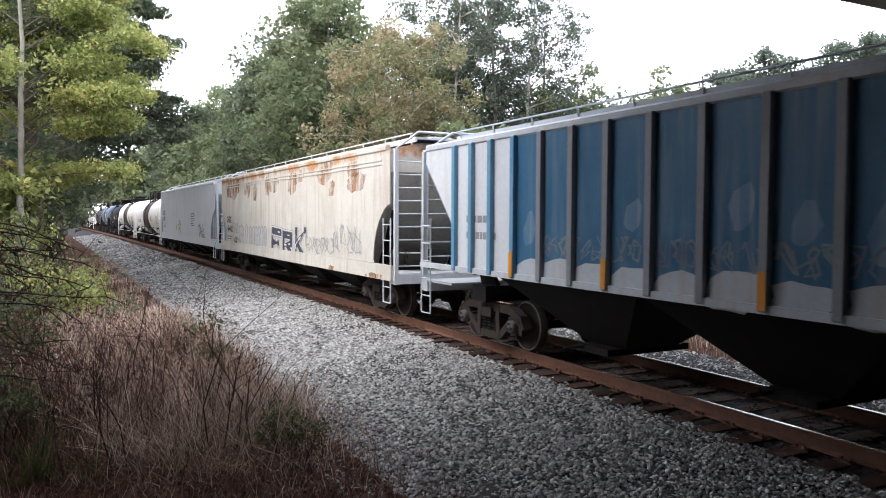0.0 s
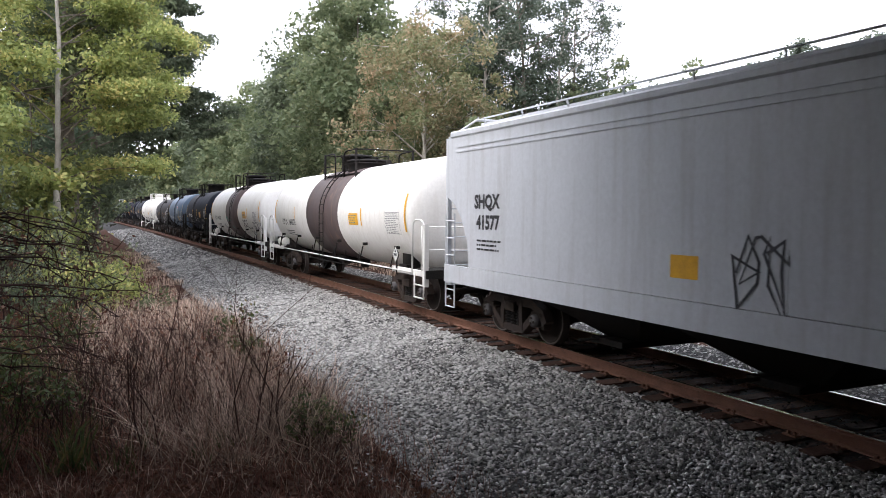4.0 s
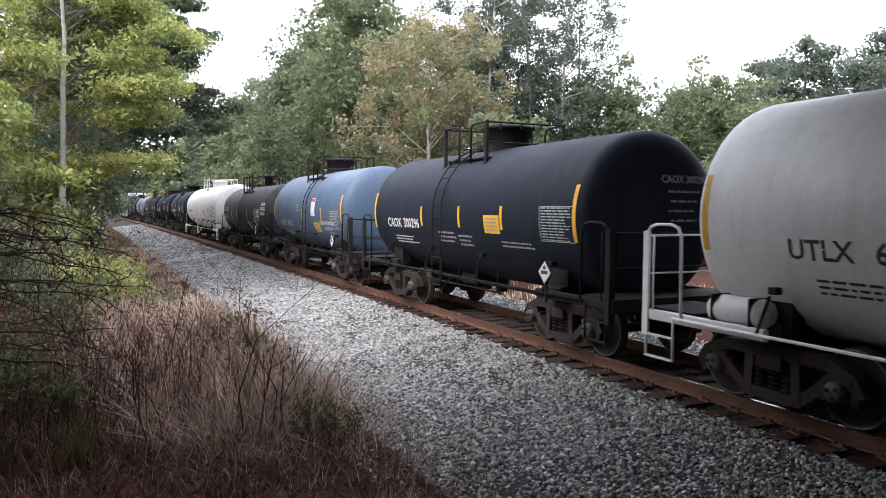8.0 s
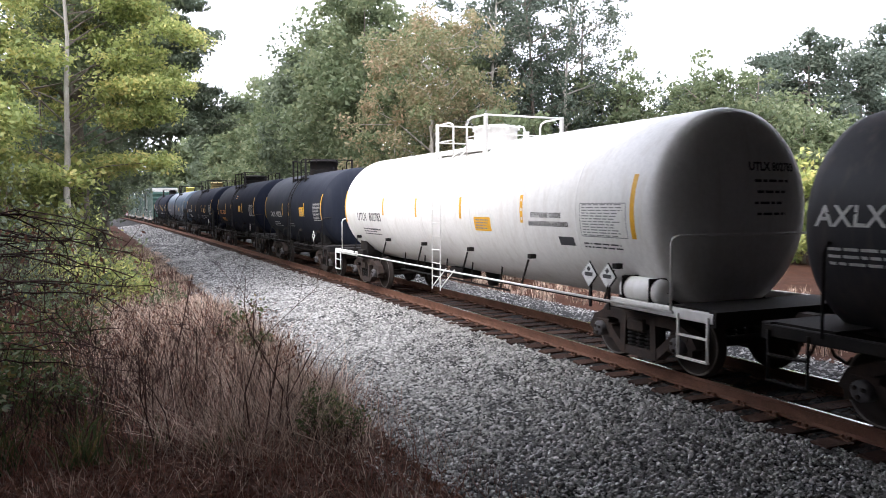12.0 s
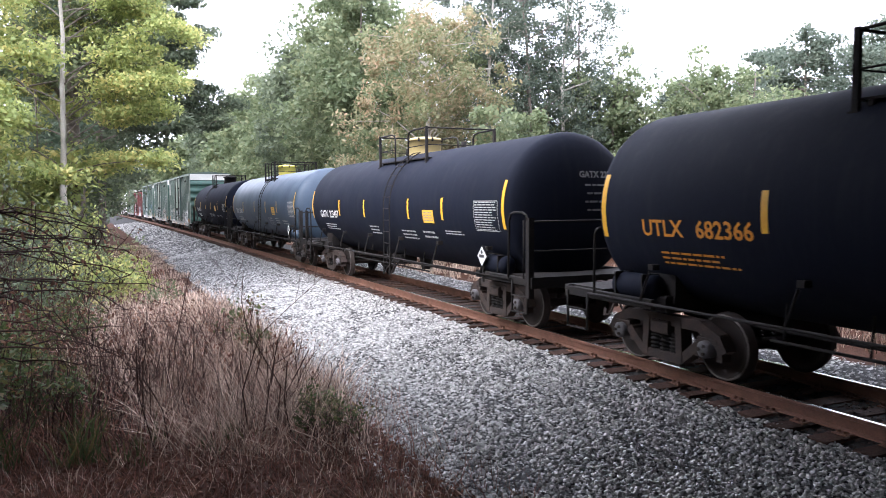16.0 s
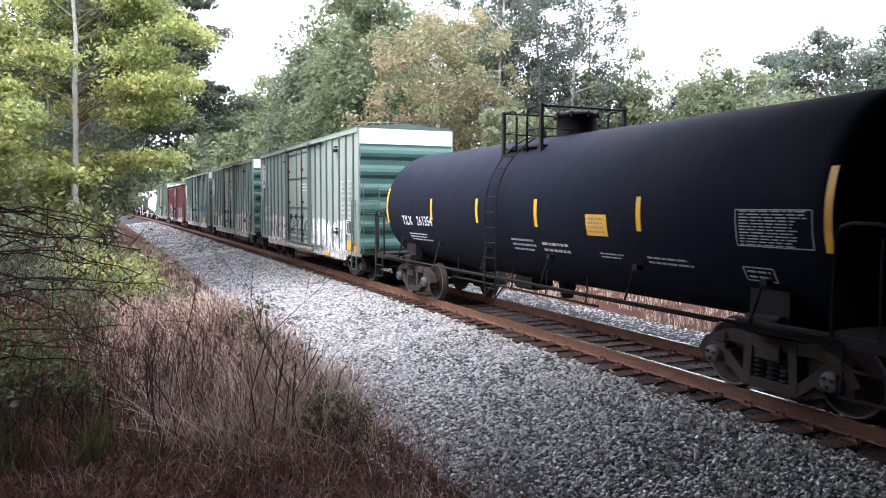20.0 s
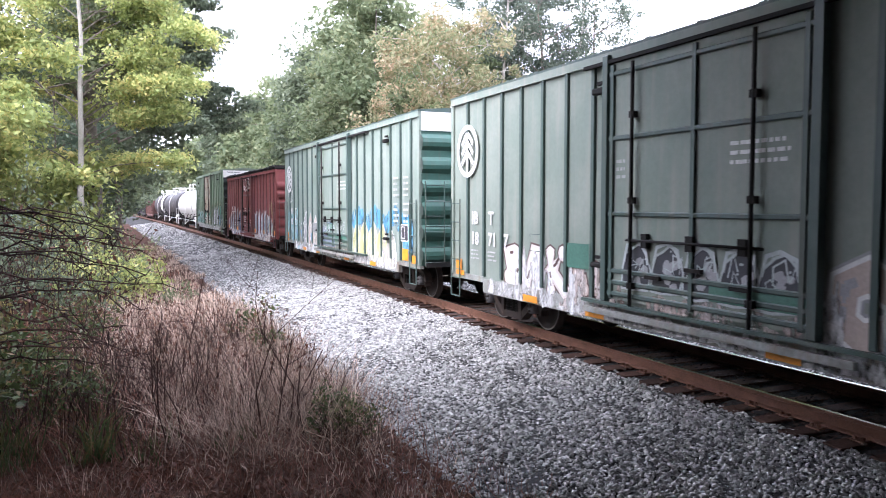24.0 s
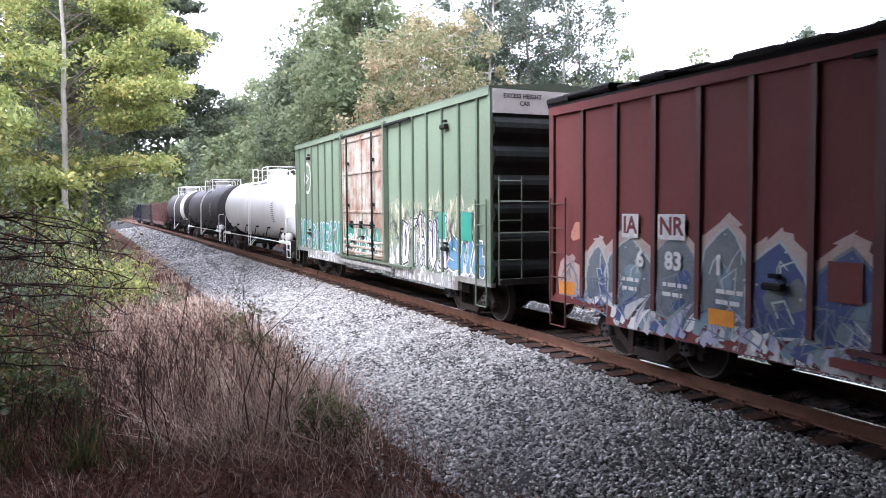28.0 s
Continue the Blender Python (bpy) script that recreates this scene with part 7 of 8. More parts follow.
Marks(w2).rect(4.9, 1.2, 0.6, 0.2).rect(-1.0, 1.25, 0.5, 0.16).put("orange_mark", ORANGE, hop, "orange reflective marks")
Marks(w1).block(-2.4, 1.12, 1.2, 0.16, 2, 71).block(-6.4, 1.12, 0.9, 0.14, 2, 72).fine("sill_stencils", LETTER_K, hop, "black stencils on the sill")
tag(Marks(w2), -6.6, 1.45, 0.9, 0.25, 73, 0.03).fine("graffiti_tag", G_BLACK, hop, "small black scrawl")
throw_up(hop, 1.6, -6.1, -1.5, 0.95, 2.1, "SIUHN", mat("thin_silver_spray", (0.5, 0.49, 0.47), 0.5, 0, (0.43, 0.42, 0.4), 2, 0.5), G_GREY, G_GREY, 5, 0.3, 0.055, 0.004, 0.08, 0.008, G_SILVER)
throw_up(hop, 1.6, -0.95, 3.3, 0.92, 2.15, "ERK", mat("dark_navy_spray", (0.05, 0.055, 0.075), 0.5, 0, (0.1, 0.1, 0.12), 2, 0.6), G_SILVER, G_GREY, 9, 0.24, 0.045, 0.02, 0.02, 0.012, G_SILVER)
tag(Marks(w2), 4.4, 1.6, 2.6, 0.5, 12, 0.035).fine("graffiti_tag", G_GREY, hop, "grey sprayed scrawl")
tag(Marks(w2), 6.7, 1.85, 2.1, 0.75, 13, 0.035, 1.5).fine("graffiti_tag", G_GREY, hop, "black sprayed scrawl")
tag(Marks(w2), -6.9, 1.95, 1.4, 0.5, 14, 0.04).fine("graffiti_tag", G_GREY, hop, "grey sprayed scrawl")

for k, (a, z, w, h) in enumerate(((-7.0, 3.6, 1.9, 0.7), (-4.9, 3.5, 0.5, 0.4), (-4.35, 3.42, 0.5, 0.5), (-3.25, 3.35, 0.6, 0.5), (-1.4, 3.55, 0.6, 0.6), (-0.5, 3.5, 0.9, 0.4), (1.7, 3.5, 0.8, 0.55), (2.6, 3.7, 0.7, 0.3), (4.9, 3.65, 1.1, 0.5), (5.5, 3.2, 0.4, 0.35), (7.2, 3.65, 0.8, 0.3), (7.4, 3.3, 1.1, 0.35))):
    rn = random.Random(80 + k)
    ring = bubble_ring(a, z, w * 1.25, h * 1.35, rn, 18, 2.6)
    Marks(on_side(1.6, 0.0022)).blob(ring).put("rust_stain", G_RUST, hop, "orange rust stain running down the side")
for a, w in ((5.5, 0.5), (8.5, 0.9), (8.9, 0.5)):
    Marks(on_side(1.62, 0.004)).blob(bubble_ring(a, 1.02, w, 0.14, random.Random(int(a * 10)), 10, 2)).put("rust_stain", G_RUST, hop, "rust on the sill")

# grey hopper
hop, w1, w2, w3 = hopper_car("clean pale grey smooth-sided covered hopper", 34.0, 53.4, P_HOP_G, P_HOP_G, LETTER_K)
Marks(w2).text("SHQX", -7.7, 2.62, 0.36, 0.015).put("reporting_mark", LETTER_K, hop, "black reporting mark")
Marks(w2).text("41577", -7.65, 2.22, 0.36, 0.015).put("car_number", LETTER_K, hop, "black car number")
Marks(w2).block(-7.6, 1.8, 1.0, 0.25, 3).block(3.4, 2.25, 1.3, 0.75, 8).fine("small_stencil", LETTER_K, hop, "small black stencils, too small to read")
tag(Marks(w2), 6.0, 1.65, 1.7, 0.75, 22, 0.045, 1.6).fine("graffiti_tag", G_BLACK, hop, "black sprayed scrawl")
tag(Marks(w2), -1.2, 1.7, 0.8, 1.0, 23, 0.04, 1.3).fine("graffiti_tag", G_BLACK, hop, "black sprayed scrawl")
Marks(w1).rect(-2.4, 1.75, 0.5, 0.3).rect(8.6, 1.22, 0.8, 0.12).put("yellow_marks", YELLOW, hop, "yellow reflective marks")

WT = dict(paint=P_WHITE, trim=P_WHITE, letters=LETTER_K)
# two white tank cars with dark bands
tank_car("white tank car with a dark brown middle band", 54.4, 70.7, **WT, band=(-2.3, 1.35), band_paint=P_BROWN, rings=(-3.6, 2.47, 5.5), mark="UTLX", number="648076", mark_at=(-4.95, 2.0),
         bars=((-1.6, 2.3, 0.1, 0.4), (1.17, 2.27, 0.1, 0.5), (3.52, 2.28, 0.1, 0.5), (-4.0, 2.35, 0.07, 0.45)), plate=(2.82, 2.21, 0.85, 0.34), chart=(5.9, 2.14, 1.0, 0.55), ladder_at=-0.1, deck=(-1.65, 1.65), dome=((-1.1, 0.5, 0.5), (0.2, 0.7, 0.26)), over=0.8, slide=0.15, tank_small=-1)
tc4, wa, wb = tank_car("white tank car with a dark band and black spray lettering", 71.6, 87.7, **WT, band=(-1.96, 1.54), band_paint=P_BROWN, rings=(-3.5, 2.6, 5.8), mark="UTLX", number="648079", mark_at=(-4.78, 2.0),
                       bars=((-1.48, 2.23, 0.1, 0.5), (1.51, 2.24, 0.1, 0.5), (3.9, 2.29, 0.1, 0.5)), plate=(3.2, 2.22, 0.85, 0.34), chart=(5.7, 2.1, 0.9, 0.55), ladder_at=0.02, deck=(-1.65, 1.65), dome=((-1.1, 0.5, 0.5), (0.2, 0.7, 0.26)), over=0.8, slide=0.2, tank_small=-1)
for k, (word, a, b, h) in enumerate((("UNCLE", 3.15, 1.78, 0.36), ("SUE", 4.1, 1.36, 0.4), ("RAILKING", 5.95, 1.68, 0.4))):
    scrawl(Marks(wb), word, a, b, h, 0.055, 33 + k, 0.66).put("graffiti_word", G_BLACK, tc4, "black hand-sprayed word")
tag(Marks(wb), -1.3, 1.75, 1.6, 0.7, 31, 0.06, 1.6).fine("graffiti_tag", G_TEAL, tc4, "teal sprayed scrawl on the band")
tag(Marks(wb), -2.9, 1.55, 1.0, 0.35, 32, 0.04).fine("graffiti_tag", G_GREY, tc4, "grey sprayed scrawl")

tank_car("black tank car with yellow bars and white stencils", 88.4, 99.9, P_BLACK, mark="CAOX", number="300296", mark_at=(-2.86, 2.06), bars=((-1.7, 2.25, 0.09, 0.45), (0.3, 2.26, 0.09, 0.45), (2.13, 2.26, 0.09, 0.45)),
         plate=(1.74, 2.13, 0.62, 0.36), chart=(4.0, 2.18, 1.0, 0.6), ladder_at=-0.6, deck=(-1.25, 0.77), dome=((0.0, 0.55, 0.5),), extra=((2.6, 1.75, 1.2, 0.16), (0.5, 1.75, 0.7, 0.3), (-0.4, 1.8, 0.9, 0.3)), r=1.45, zc=2.32, tank_small=0)
tc, wa, wb = tank_car("blue-black tank car with white stencils", 101.0, 112.4, P_SLATE, mark="NATX", number="160132", mark_at=(-2.94, 1.8), bars=((-0.39, 2.18, 0.09, 0.45), (2.17, 2.19, 0.09, 0.45)),
                      plate=(1.45, 1.73, 0.75, 0.36), chart=(3.72, 2.02, 1.0, 0.6), ladder_at=0.4, deck=(-1.05, 1.0), dome=((0.0, 0.5, 0.48),), extra=((-1.0, 2.42, 0.45, 0.3), (-0.9, 1.6, 0.7, 0.3), (3.0, 1.5, 0.6, 0.25)), r=1.45, zc=2.32, slide=0.2, tank_small=0)
Marks(wa).rect(1.17, 2.45, 0.5, 0.62).put("white_notice", LETTER_W, tc, "white notice panel")
Marks(wb).rect(1.17, 2.68, 0.42, 0.1, 2).put("notice_heading", mat("red_heading", (0.5, 0.05, 0.04), 0.5), tc)
Marks(wa).text("SODIUM HYDROXIDE", 2.75, 1.9, 0.17, 0.006).text("SOLUTION", 2.75, 1.7, 0.17, 0.006).put("contents_name", LETTER_W, tc)

tc, wa, wb = tank_car("sooty brown-black tank car with white stencils", 113.3, 125.9, P_SOOT, marks_back=0.13, mark="AXLX 3009", mark_at=(-5.0, 2.3), bars=((-3.3, 1.99, 0.1, 0.5), (-1.75, 2.0, 0.1, 0.5), (1.17, 2.01, 0.1, 0.5), (3.07, 2.01, 0.1, 0.5)),
                      chart=(3.72, 2.05, 1.2, 0.52), ladder_at=-0.4, deck=(-1.3, 1.06), dome=((0.55, 0.21, 0.52),), extra=((2.0, 1.55, 0.5, 0.3), (4.9, 1.35, 1.0, 0.1)), r=1.33, zc=2.2, slide=0.3, tank_small=0, letters=LETTER_W, end_stripe=False, rear_more=0.45, end_cage=False)
Marks(wb).rect(3.95, 2.2, 0.5, 0.06).rect(3.95, 1.98, 0.5, 0.08).rect(3.8, 2.1, 0.06, 0.36).rect(3.98, 2.1, 0.06, 0.36).rect(4.14, 2.1, 0.06, 0.36).put("data_panel", LETTER_W, tc, "white grid of stencilled data")
Marks(wa).rect(1.25, 1.5, 0.4, 0.4, 3, -0.3).outline(2.65, 1.6, 0.5, 0.36).rect(3.05, 1.62, 0.2, 0.24).put("white_notice", LETTER_W, tc, "white painted panel")
Marks(wa).text("SODIUM", 5.0, 2.56, 0.2, 0.008).text("HYDROXIDE", 5.0, 2.34, 0.2, 0.008).text("SOLUTION", 5.0, 2.12, 0.2, 0.008).put("contents_name", LETTER_W, tc)

tc, wa, wb = tank_car("long white jacketed tank car with yellow bars", 126.5, 143.2, **WT, rings=(-5.6, -3.9, -1.5, 1.1, 3.2, 4.9), mark="UTLX", number="802783", mark_at=(-5.3, 2.1),
                      bars=((-4.1, 2.4, 0.1, 0.45), (-1.8, 2.38, 0.1, 0.45), (0.66, 2.38, 0.1, 0.45), (3.2, 2.37, 0.1, 0.5)), plate=(1.63, 2.06, 0.7, 0.28), chart=(5.6, 2.2, 1.15, 0.52), ladder_at=-0.35, deck=(-1.3, 1.2), dome=((-0.1, 0.5, 0.4),), over=0.9, slide=0.42, tank_small=1, ladder_paint=P_WHITE, end_cage=False, stripe_at=6.32, placard=2)
Marks(wa).text("ETHYLENE OXIDE", 4.0, 2.26, 0.12, 0.003).text("INHALATION HAZARD", 4.06, 2.11, 0.12, 0.003).put("contents_name", LETTER_K, tc)
Marks(wa).rect(4.55, 1.83, 0.44, 0.15).put("black_panel", LETTER_K, tc, "small black stencil panel")
Marks(wa).block(5.53, 1.79, 1.04, 0.12, 2, 71).block(-5.0, 1.75, 0.9, 0.1, 1, 72).fine("small_stencil", LETTER_K, tc, "small black stencilled lines")

tank_car("black tank car with yellow bars and white stencils", 144.1, 155.5, P_BLACK, end_cage=False, mark="CAOX", number="300224", mark_at=(-2.67, 2.07), bars=((-1.42, 2.28, 0.1, 0.5), (-0.39, 2.29, 0.1, 0.5), (2.1, 2.28, 0.1, 0.5)), plate=(1.7, 2.2, 0.6, 0.34),
         chart=(3.9, 2.2, 1.0, 0.6), ladder_at=0.2, deck=(-1.25, 0.77), dome=((0.0, 0.55, 0.5),), extra=((-0.2, 1.65, 0.8, 0.2),), r=1.45, zc=2.32, slide=0.2, tank_small=0)
tank_car("plain black tank car with orange lettering", 156.3, 170.1, P_GLOSS, end_cage=False, mark="UTLX", number="682366", mark_at=(-4.03, 2.05), letters=ORANGE, bars=((-2.88, 2.3, 0.1, 0.5), (-1.02, 2.3, 0.1, 0.5), (2.45, 2.31, 0.1, 0.5)), plate=(1.71, 2.28, 0.6, 0.3),
         chart=(4.93, 2.2, 1.05, 0.55), stripe_at=5.65, ladder_at=-0.13, deck=(-2.08, 0.9), dome=((-1.1, 0.66, 0.38),), r=1.45, zc=2.32, slide=0.05, tank_small=-1, extra=((0.5, 2.9, 0.5, 0.25),))
tank_car("long black tank car with a tan dome", 171.0, 186.7, P_GLOSS, mark="GATX", number="223457", mark_at=(-5.02, 2.05), bars=((-3.89, 2.26, 0.1, 0.5), (-1.5, 2.26, 0.1, 0.5), (1.84, 2.27, 0.1, 0.5), (3.84, 2.28, 0.1, 0.5)), plate=(3.05, 2.1, 0.62, 0.3),
         chart=(5.9, 2.15, 1.0, 0.6), ladder_at=0.62, deck=(-1.25, 2.07), dome=((-0.2, 0.45, 0.42),), dome_paint=P_TDOME, extra=((-0.9, 1.65, 0.8, 0.3), (1.6, 1.6, 1.0, 0.3), (2.9, 1.65, 0.8, 0.25), (4.3, 1.75, 1.0, 0.12)), r=1.46, zc=2.33, slide=0.2, tank_small=1)
tank_car("long blue-black tank car with a yellow dome", 187.4, 203.2, P_BLUE, mark="TILX", number="265031", mark_at=(-5.18, 2.02), bars=((-4.06, 2.25, 0.1, 0.5), (-1.15, 2.27, 0.1, 0.5), (1.35, 2.25, 0.1, 0.5), (3.59, 2.25, 0.1, 0.5)), plate=(2.86, 2.08, 0.62, 0.34),
         chart=(6.1, 2.17, 1.0, 0.6), ladder_at=0.61, deck=(-0.62, 1.4), dome=((-0.27, 0.4, 0.42),), dome_paint=P_YDOME, extra=((-0.9, 1.65, 0.8, 0.3), (1.9, 1.6, 0.9, 0.4), (3.2, 1.65, 0.8, 0.3), (4.6, 1.6, 1.0, 0.25)), r=1.46, zc=2.33, slide=0.2, tank_small=1)
tank_car("black tank car with yellow bars beside a box car", 204.0, 219.7, P_GLOSS, mark="TILX", number="261354", mark_at=(-4.82, 2.0), bars=((-3.81, 2.3, 0.1, 0.5), (-1.42, 2.29, 0.1, 0.5), (0.93, 2.27, 0.1, 0.5), (3.79, 2.29, 0.1, 0.5)), plate=(2.75, 2.1, 0.55, 0.34),
         chart=(6.19, 2.15, 1.1, 0.44), ladder_at=-0.6, deck=(-1.17, 0.3), dome=((0.03, 0.38, 0.42),), extra=((0.3, 1.65, 0.9, 0.3), (1.4, 1.65, 0.9, 0.25), (3.0, 1.6, 0.7, 0.12), (4.3, 1.6, 1.0, 0.16)), r=1.46, zc=2.33, slide=0.02, tank_small=0, placard=0, stripe_at=6.94)
Marks(on_tank(1.46, 2.33, 0.005, 0.02)).outline(5.86, 1.55, 0.46, 0.19, 0.02).block(5.86, 1.55, 0.4, 0.15, 2, 73).fine("stencil_panel", LETTER_M, CARS[-1][0], "small outlined stencil panel")


def tree_badge(where, parent, a, b, r=0.5):
    """A white oval badge with a plain conifer shape."""
    ring = [(a + r * 0.92 * math.cos(2 * math.pi * i / 24), b + r * math.sin(2 * math.pi * i / 24)) for i in range(24)]
    badge = Marks(where).stroke(ring + ring[:1], 0.11).put("oval_badge", LETTER_W, parent, "white oval badge with a tree shape")
    Marks(where).stroke([(a, b - r * 0.8), (a, b + r * 0.7)], 0.09).put("tree_trunk", LETTER_W, badge)
    for k in (0.5, 0.1, -0.3):
        for s in (-1, 1):
            Marks(where).stroke([(a + s * 0.05, b + r * (k + 0.2)), (a + s * r * 0.5, b + r * (k - 0.2))], 0.1).put("tree_branch", LETTER_W, badge)


P_PATCH = mat("fresh_green_patch", (0.06, 0.16, 0.12), 0.5, 0, (0.1, 0.2, 0.15), 2, 0.5)


S_WHITE = stain_mat("worn_white_overspray", (0.62, 0.62, 0.62), (0.46, 0.44, 0.42), 5.0, 0.4, 0.58)
S_PINK = stain_mat("worn_pinkish_overspray", (0.56, 0.5, 0.47), (0.3, 0.22, 0.19), 6.0, 0.42, 0.58)
S_YEL = stain_mat("thin_yellow_overspray", (0.46, 0.45, 0.3), (0.42, 0.46, 0.38), 4.0, 0.4, 0.62)
S_TEAL = stain_mat("worn_teal_paint", (0.05, 0.22, 0.17), (0.1, 0.3, 0.24), 4.0, 0.36, 0.52)
S_BLUE = stain_mat("worn_blue_overspray", (0.09, 0.25, 0.4), (0.18, 0.38, 0.48), 3.5, 0.34, 0.54)
S_CYAN = stain_mat("worn_cyan_overspray", (0.3, 0.5, 0.52), (0.48, 0.6, 0.6), 4.0, 0.36, 0.54)
S_BEIGE = stain_mat("worn_beige_overspray", (0.4, 0.38, 0.33), (0.3, 0.29, 0.27), 4.0, 0.3, 0.5)


def green_box(label, front, rear, pieces, number, zpaint=P_GREEN, badge_z=3.55, seed=401, door_word=True):
    """A pale green box car; pieces: sprayed lettering as (from, to, low, high, word, fill, outline, rim, thickness)."""
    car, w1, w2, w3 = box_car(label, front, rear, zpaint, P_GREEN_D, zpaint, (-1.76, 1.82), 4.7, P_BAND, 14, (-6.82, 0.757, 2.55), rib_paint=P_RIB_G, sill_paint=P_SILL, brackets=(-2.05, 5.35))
    tree_badge(on_side(1.52, 0.05), car, -6.8, badge_z, 0.5)
    for word, a, b in [("IB", -6.47, 2.14), ("T", -5.75, 2.14)] + [(g, -6.47 + 0.78 * i if i < 2 else -5.12, 1.72) for i, g in enumerate(number)]:
        Marks(on_side(1.52, 0.03)).text(word, a, b, 0.36, 0.012).put("reporting_mark", LETTER_W, car, "white stencilled lettering")
    for i in range(4):
        Marks(on_side(1.52, 0.03)).block(6.0 + (i % 2) * 0.75, 2.9 - 0.34 * (i // 2) * 2, 0.42, 0.6, 4, 40 + i).fine("stencil_block", LETTER_M, car, "small stencilled lines, too small to read")
    for i, a in enumerate((-6.47, -5.7)):
        Marks(on_side(1.52, 0.03)).block(a, 1.4, 0.4, 0.24, 3, 47 + i).fine("stencil_block", LETTER_M, car, "small stencilled lines, too small to read")
    for a, b, w, h in ((-7.25, 1.15, 0.28, 0.22), (-7.15, 0.97, 0.4, 0.1), (-4.17, 0.73, 0.5, 0.12), (-2.17, 0.72, 0.5, 0.12), (1.47, 0.72, 0.5, 0.12), (4.1, 0.73, 0.5, 0.12), (6.69, 1.14, 0.44, 0.3), (7.3, 1.05, 0.28, 0.2)):
        Marks(on_side(1.535 if b < 1 else 1.52, 0.032)).rect(a, b, w, h, 1).put("reflective_plate", ORANGE, car, "orange reflective plate")
    frame_ = Marks(on_side(1.52, 0.031)).rect(6.64, 1.7, 0.5, 0.42).put("inspection_panel", LETTER_K, car, "black inspection panel")
    Marks(on_side(1.52, 0.033)).outline(6.64, 1.7, 0.5, 0.42, 0.03).outline(6.55, 1.7, 0.2, 0.3, 0.02).put("panel_border", LETTER_W, frame_, "white border")
    for a in (-3.95, 5.75):
        Marks(on_side(1.52, 0.031)).outline(a, 1.75, 0.5, 0.3, 0.012).put("sheet_patch", P_RIB_G, car, "welded patch outline")
    for k, (a0, a1, z0, z1, word, fill, mid, outer, thick) in enumerate(pieces):
        throw_up(car, 1.52, a0, a1, z0, z1, word, fill, mid, outer, seed + k, thick)
        splatter(car, on_side(1.52, 0.015), a0 - 0.3, a1 + 0.3, 0.64, 1.75, (S_WHITE, S_PINK)[k % 2], seed + 20 + k, 9)
    if door_word:
        for i, a in enumerate((-1.1, -0.45, 0.2, 0.85, 1.45)):
            mural_letter(car, 1.6, a, 0.62, 1.22, 1.9, G_BLACK, G_GREY, G_PALE, None, seed + 50 + i, 0.003 + 0.003 * i, 0.1)
            Marks(on_side(1.6, 0.021)).stroke([(a - 0.26, 1.62), (a - 0.2, 1.84), (a, 1.9), (a + 0.22, 1.82), (a + 0.26, 1.6)], 0.05).put("letter_highlight", G_PALE, car, "pale sprayed top edge")
    splatter(car, on_side(1.6, 0.002), -1.7, 1.75, 0.95, 1.4, S_PINK, seed + 60, 9)
    splatter(car, on_side(1.535, 0.004), -5.9, 5.9, 0.66, 0.98, S_WHITE, seed + 61, 13)
    Marks(on_side(1.6, 0.004)).block(1.1, 3.05, 0.95, 0.34, 3, 44).fine("door_stencils", LETTER_W, car, "faded stencils on the door")
    Marks(on_side(1.6, 0.004)).block(-1.5, 2.95, 0.24, 0.34, 3, 45).fine("door_stencils", LETTER_M, car, "faded stencils on the door")
    Marks(on_side(1.6, 0.018)).rect(1.1, 1.34, 1.5, 0.24).put("repaint_patch", P_PATCH, car, "darker green repainted patch on the door")
    return car, w1, w2, w3


G_FLESH = mat("pinkish_beige_spray", (0.5, 0.41, 0.36), 0.6, 0, (0.4, 0.32, 0.27), 1.6, 0.7, 0.15)
G_OLIVE = mat("olive_yellow_spray", (0.36, 0.36, 0.17), 0.6, 0, (0.42, 0.42, 0.36), 1.2, 0.8, 0.15)
G_BROWN = mat("dark_brown_spray_line", (0.09, 0.05, 0.045), 0.6, 0, (0.14, 0.08, 0.07), 3, 0.5, 0.2)
G_CYAN = mat("pale_cyan_spray", (0.36, 0.52, 0.57), 0.6, 0, (0.5, 0.6, 0.6), 1.5, 0.7, 0.15)
green_box("pale green steel box car with white-topped end and graffiti", 221.0, 236.2, ((-5.2, -1.8, 0.78, 2.05, "SNAKER", G_PINK, G_FLESH, G_BROWN, 0.2), (2.0, 6.5, 0.85, 1.95, "HOUSNEK", G_WHITE, G_PALE, G_GREY, 0.2)), ("18", "67", "4"), badge_z=3.7, seed=401)
bc, w1, w2, w3 = green_box("green steel box car with pinkish white graffiti letters", 238.4, 253.65, ((-5.25, -2.95, 0.8, 1.8, "SAK", G_WHITE, G_PINK, G_BROWN, 0.17), (-2.95, -1.8, 0.9, 1.6, "AL", G_PINK, G_FLESH, G_BROWN, 0.12), (1.95, 5.75, 0.78, 1.9, "CTPO", G_FLESH, G_WHITE, G_GREY, 0.3)), ("18", "71", "7"), seed=411)
Marks(on_side(1.52, 0.034)).rect(-2.7, 1.6, 0.69, 0.4).put("repaint_patch", P_PATCH, bc, "square of darker green repaint")
tag(Marks(on_side(1.52, 0.034)), 5.9, 2.1, 0.9, 0.7, 415, 0.03, 1.0).fine("graffiti_tag", LETTER_G, bc, "thin grey sprayed scrawl")
bc, w1, w2, w3 = green_box("pale green box car with blue and yellow graffiti", 255.6, 270.9, (), ("18", "71"), P_MINT, 3.48, 421, False)
Marks(on_side(1.52, 0.034)).rect(-2.68, 1.58, 0.68, 0.36).put("repaint_patch", LETTER_G, bc, "grey repainted panel")
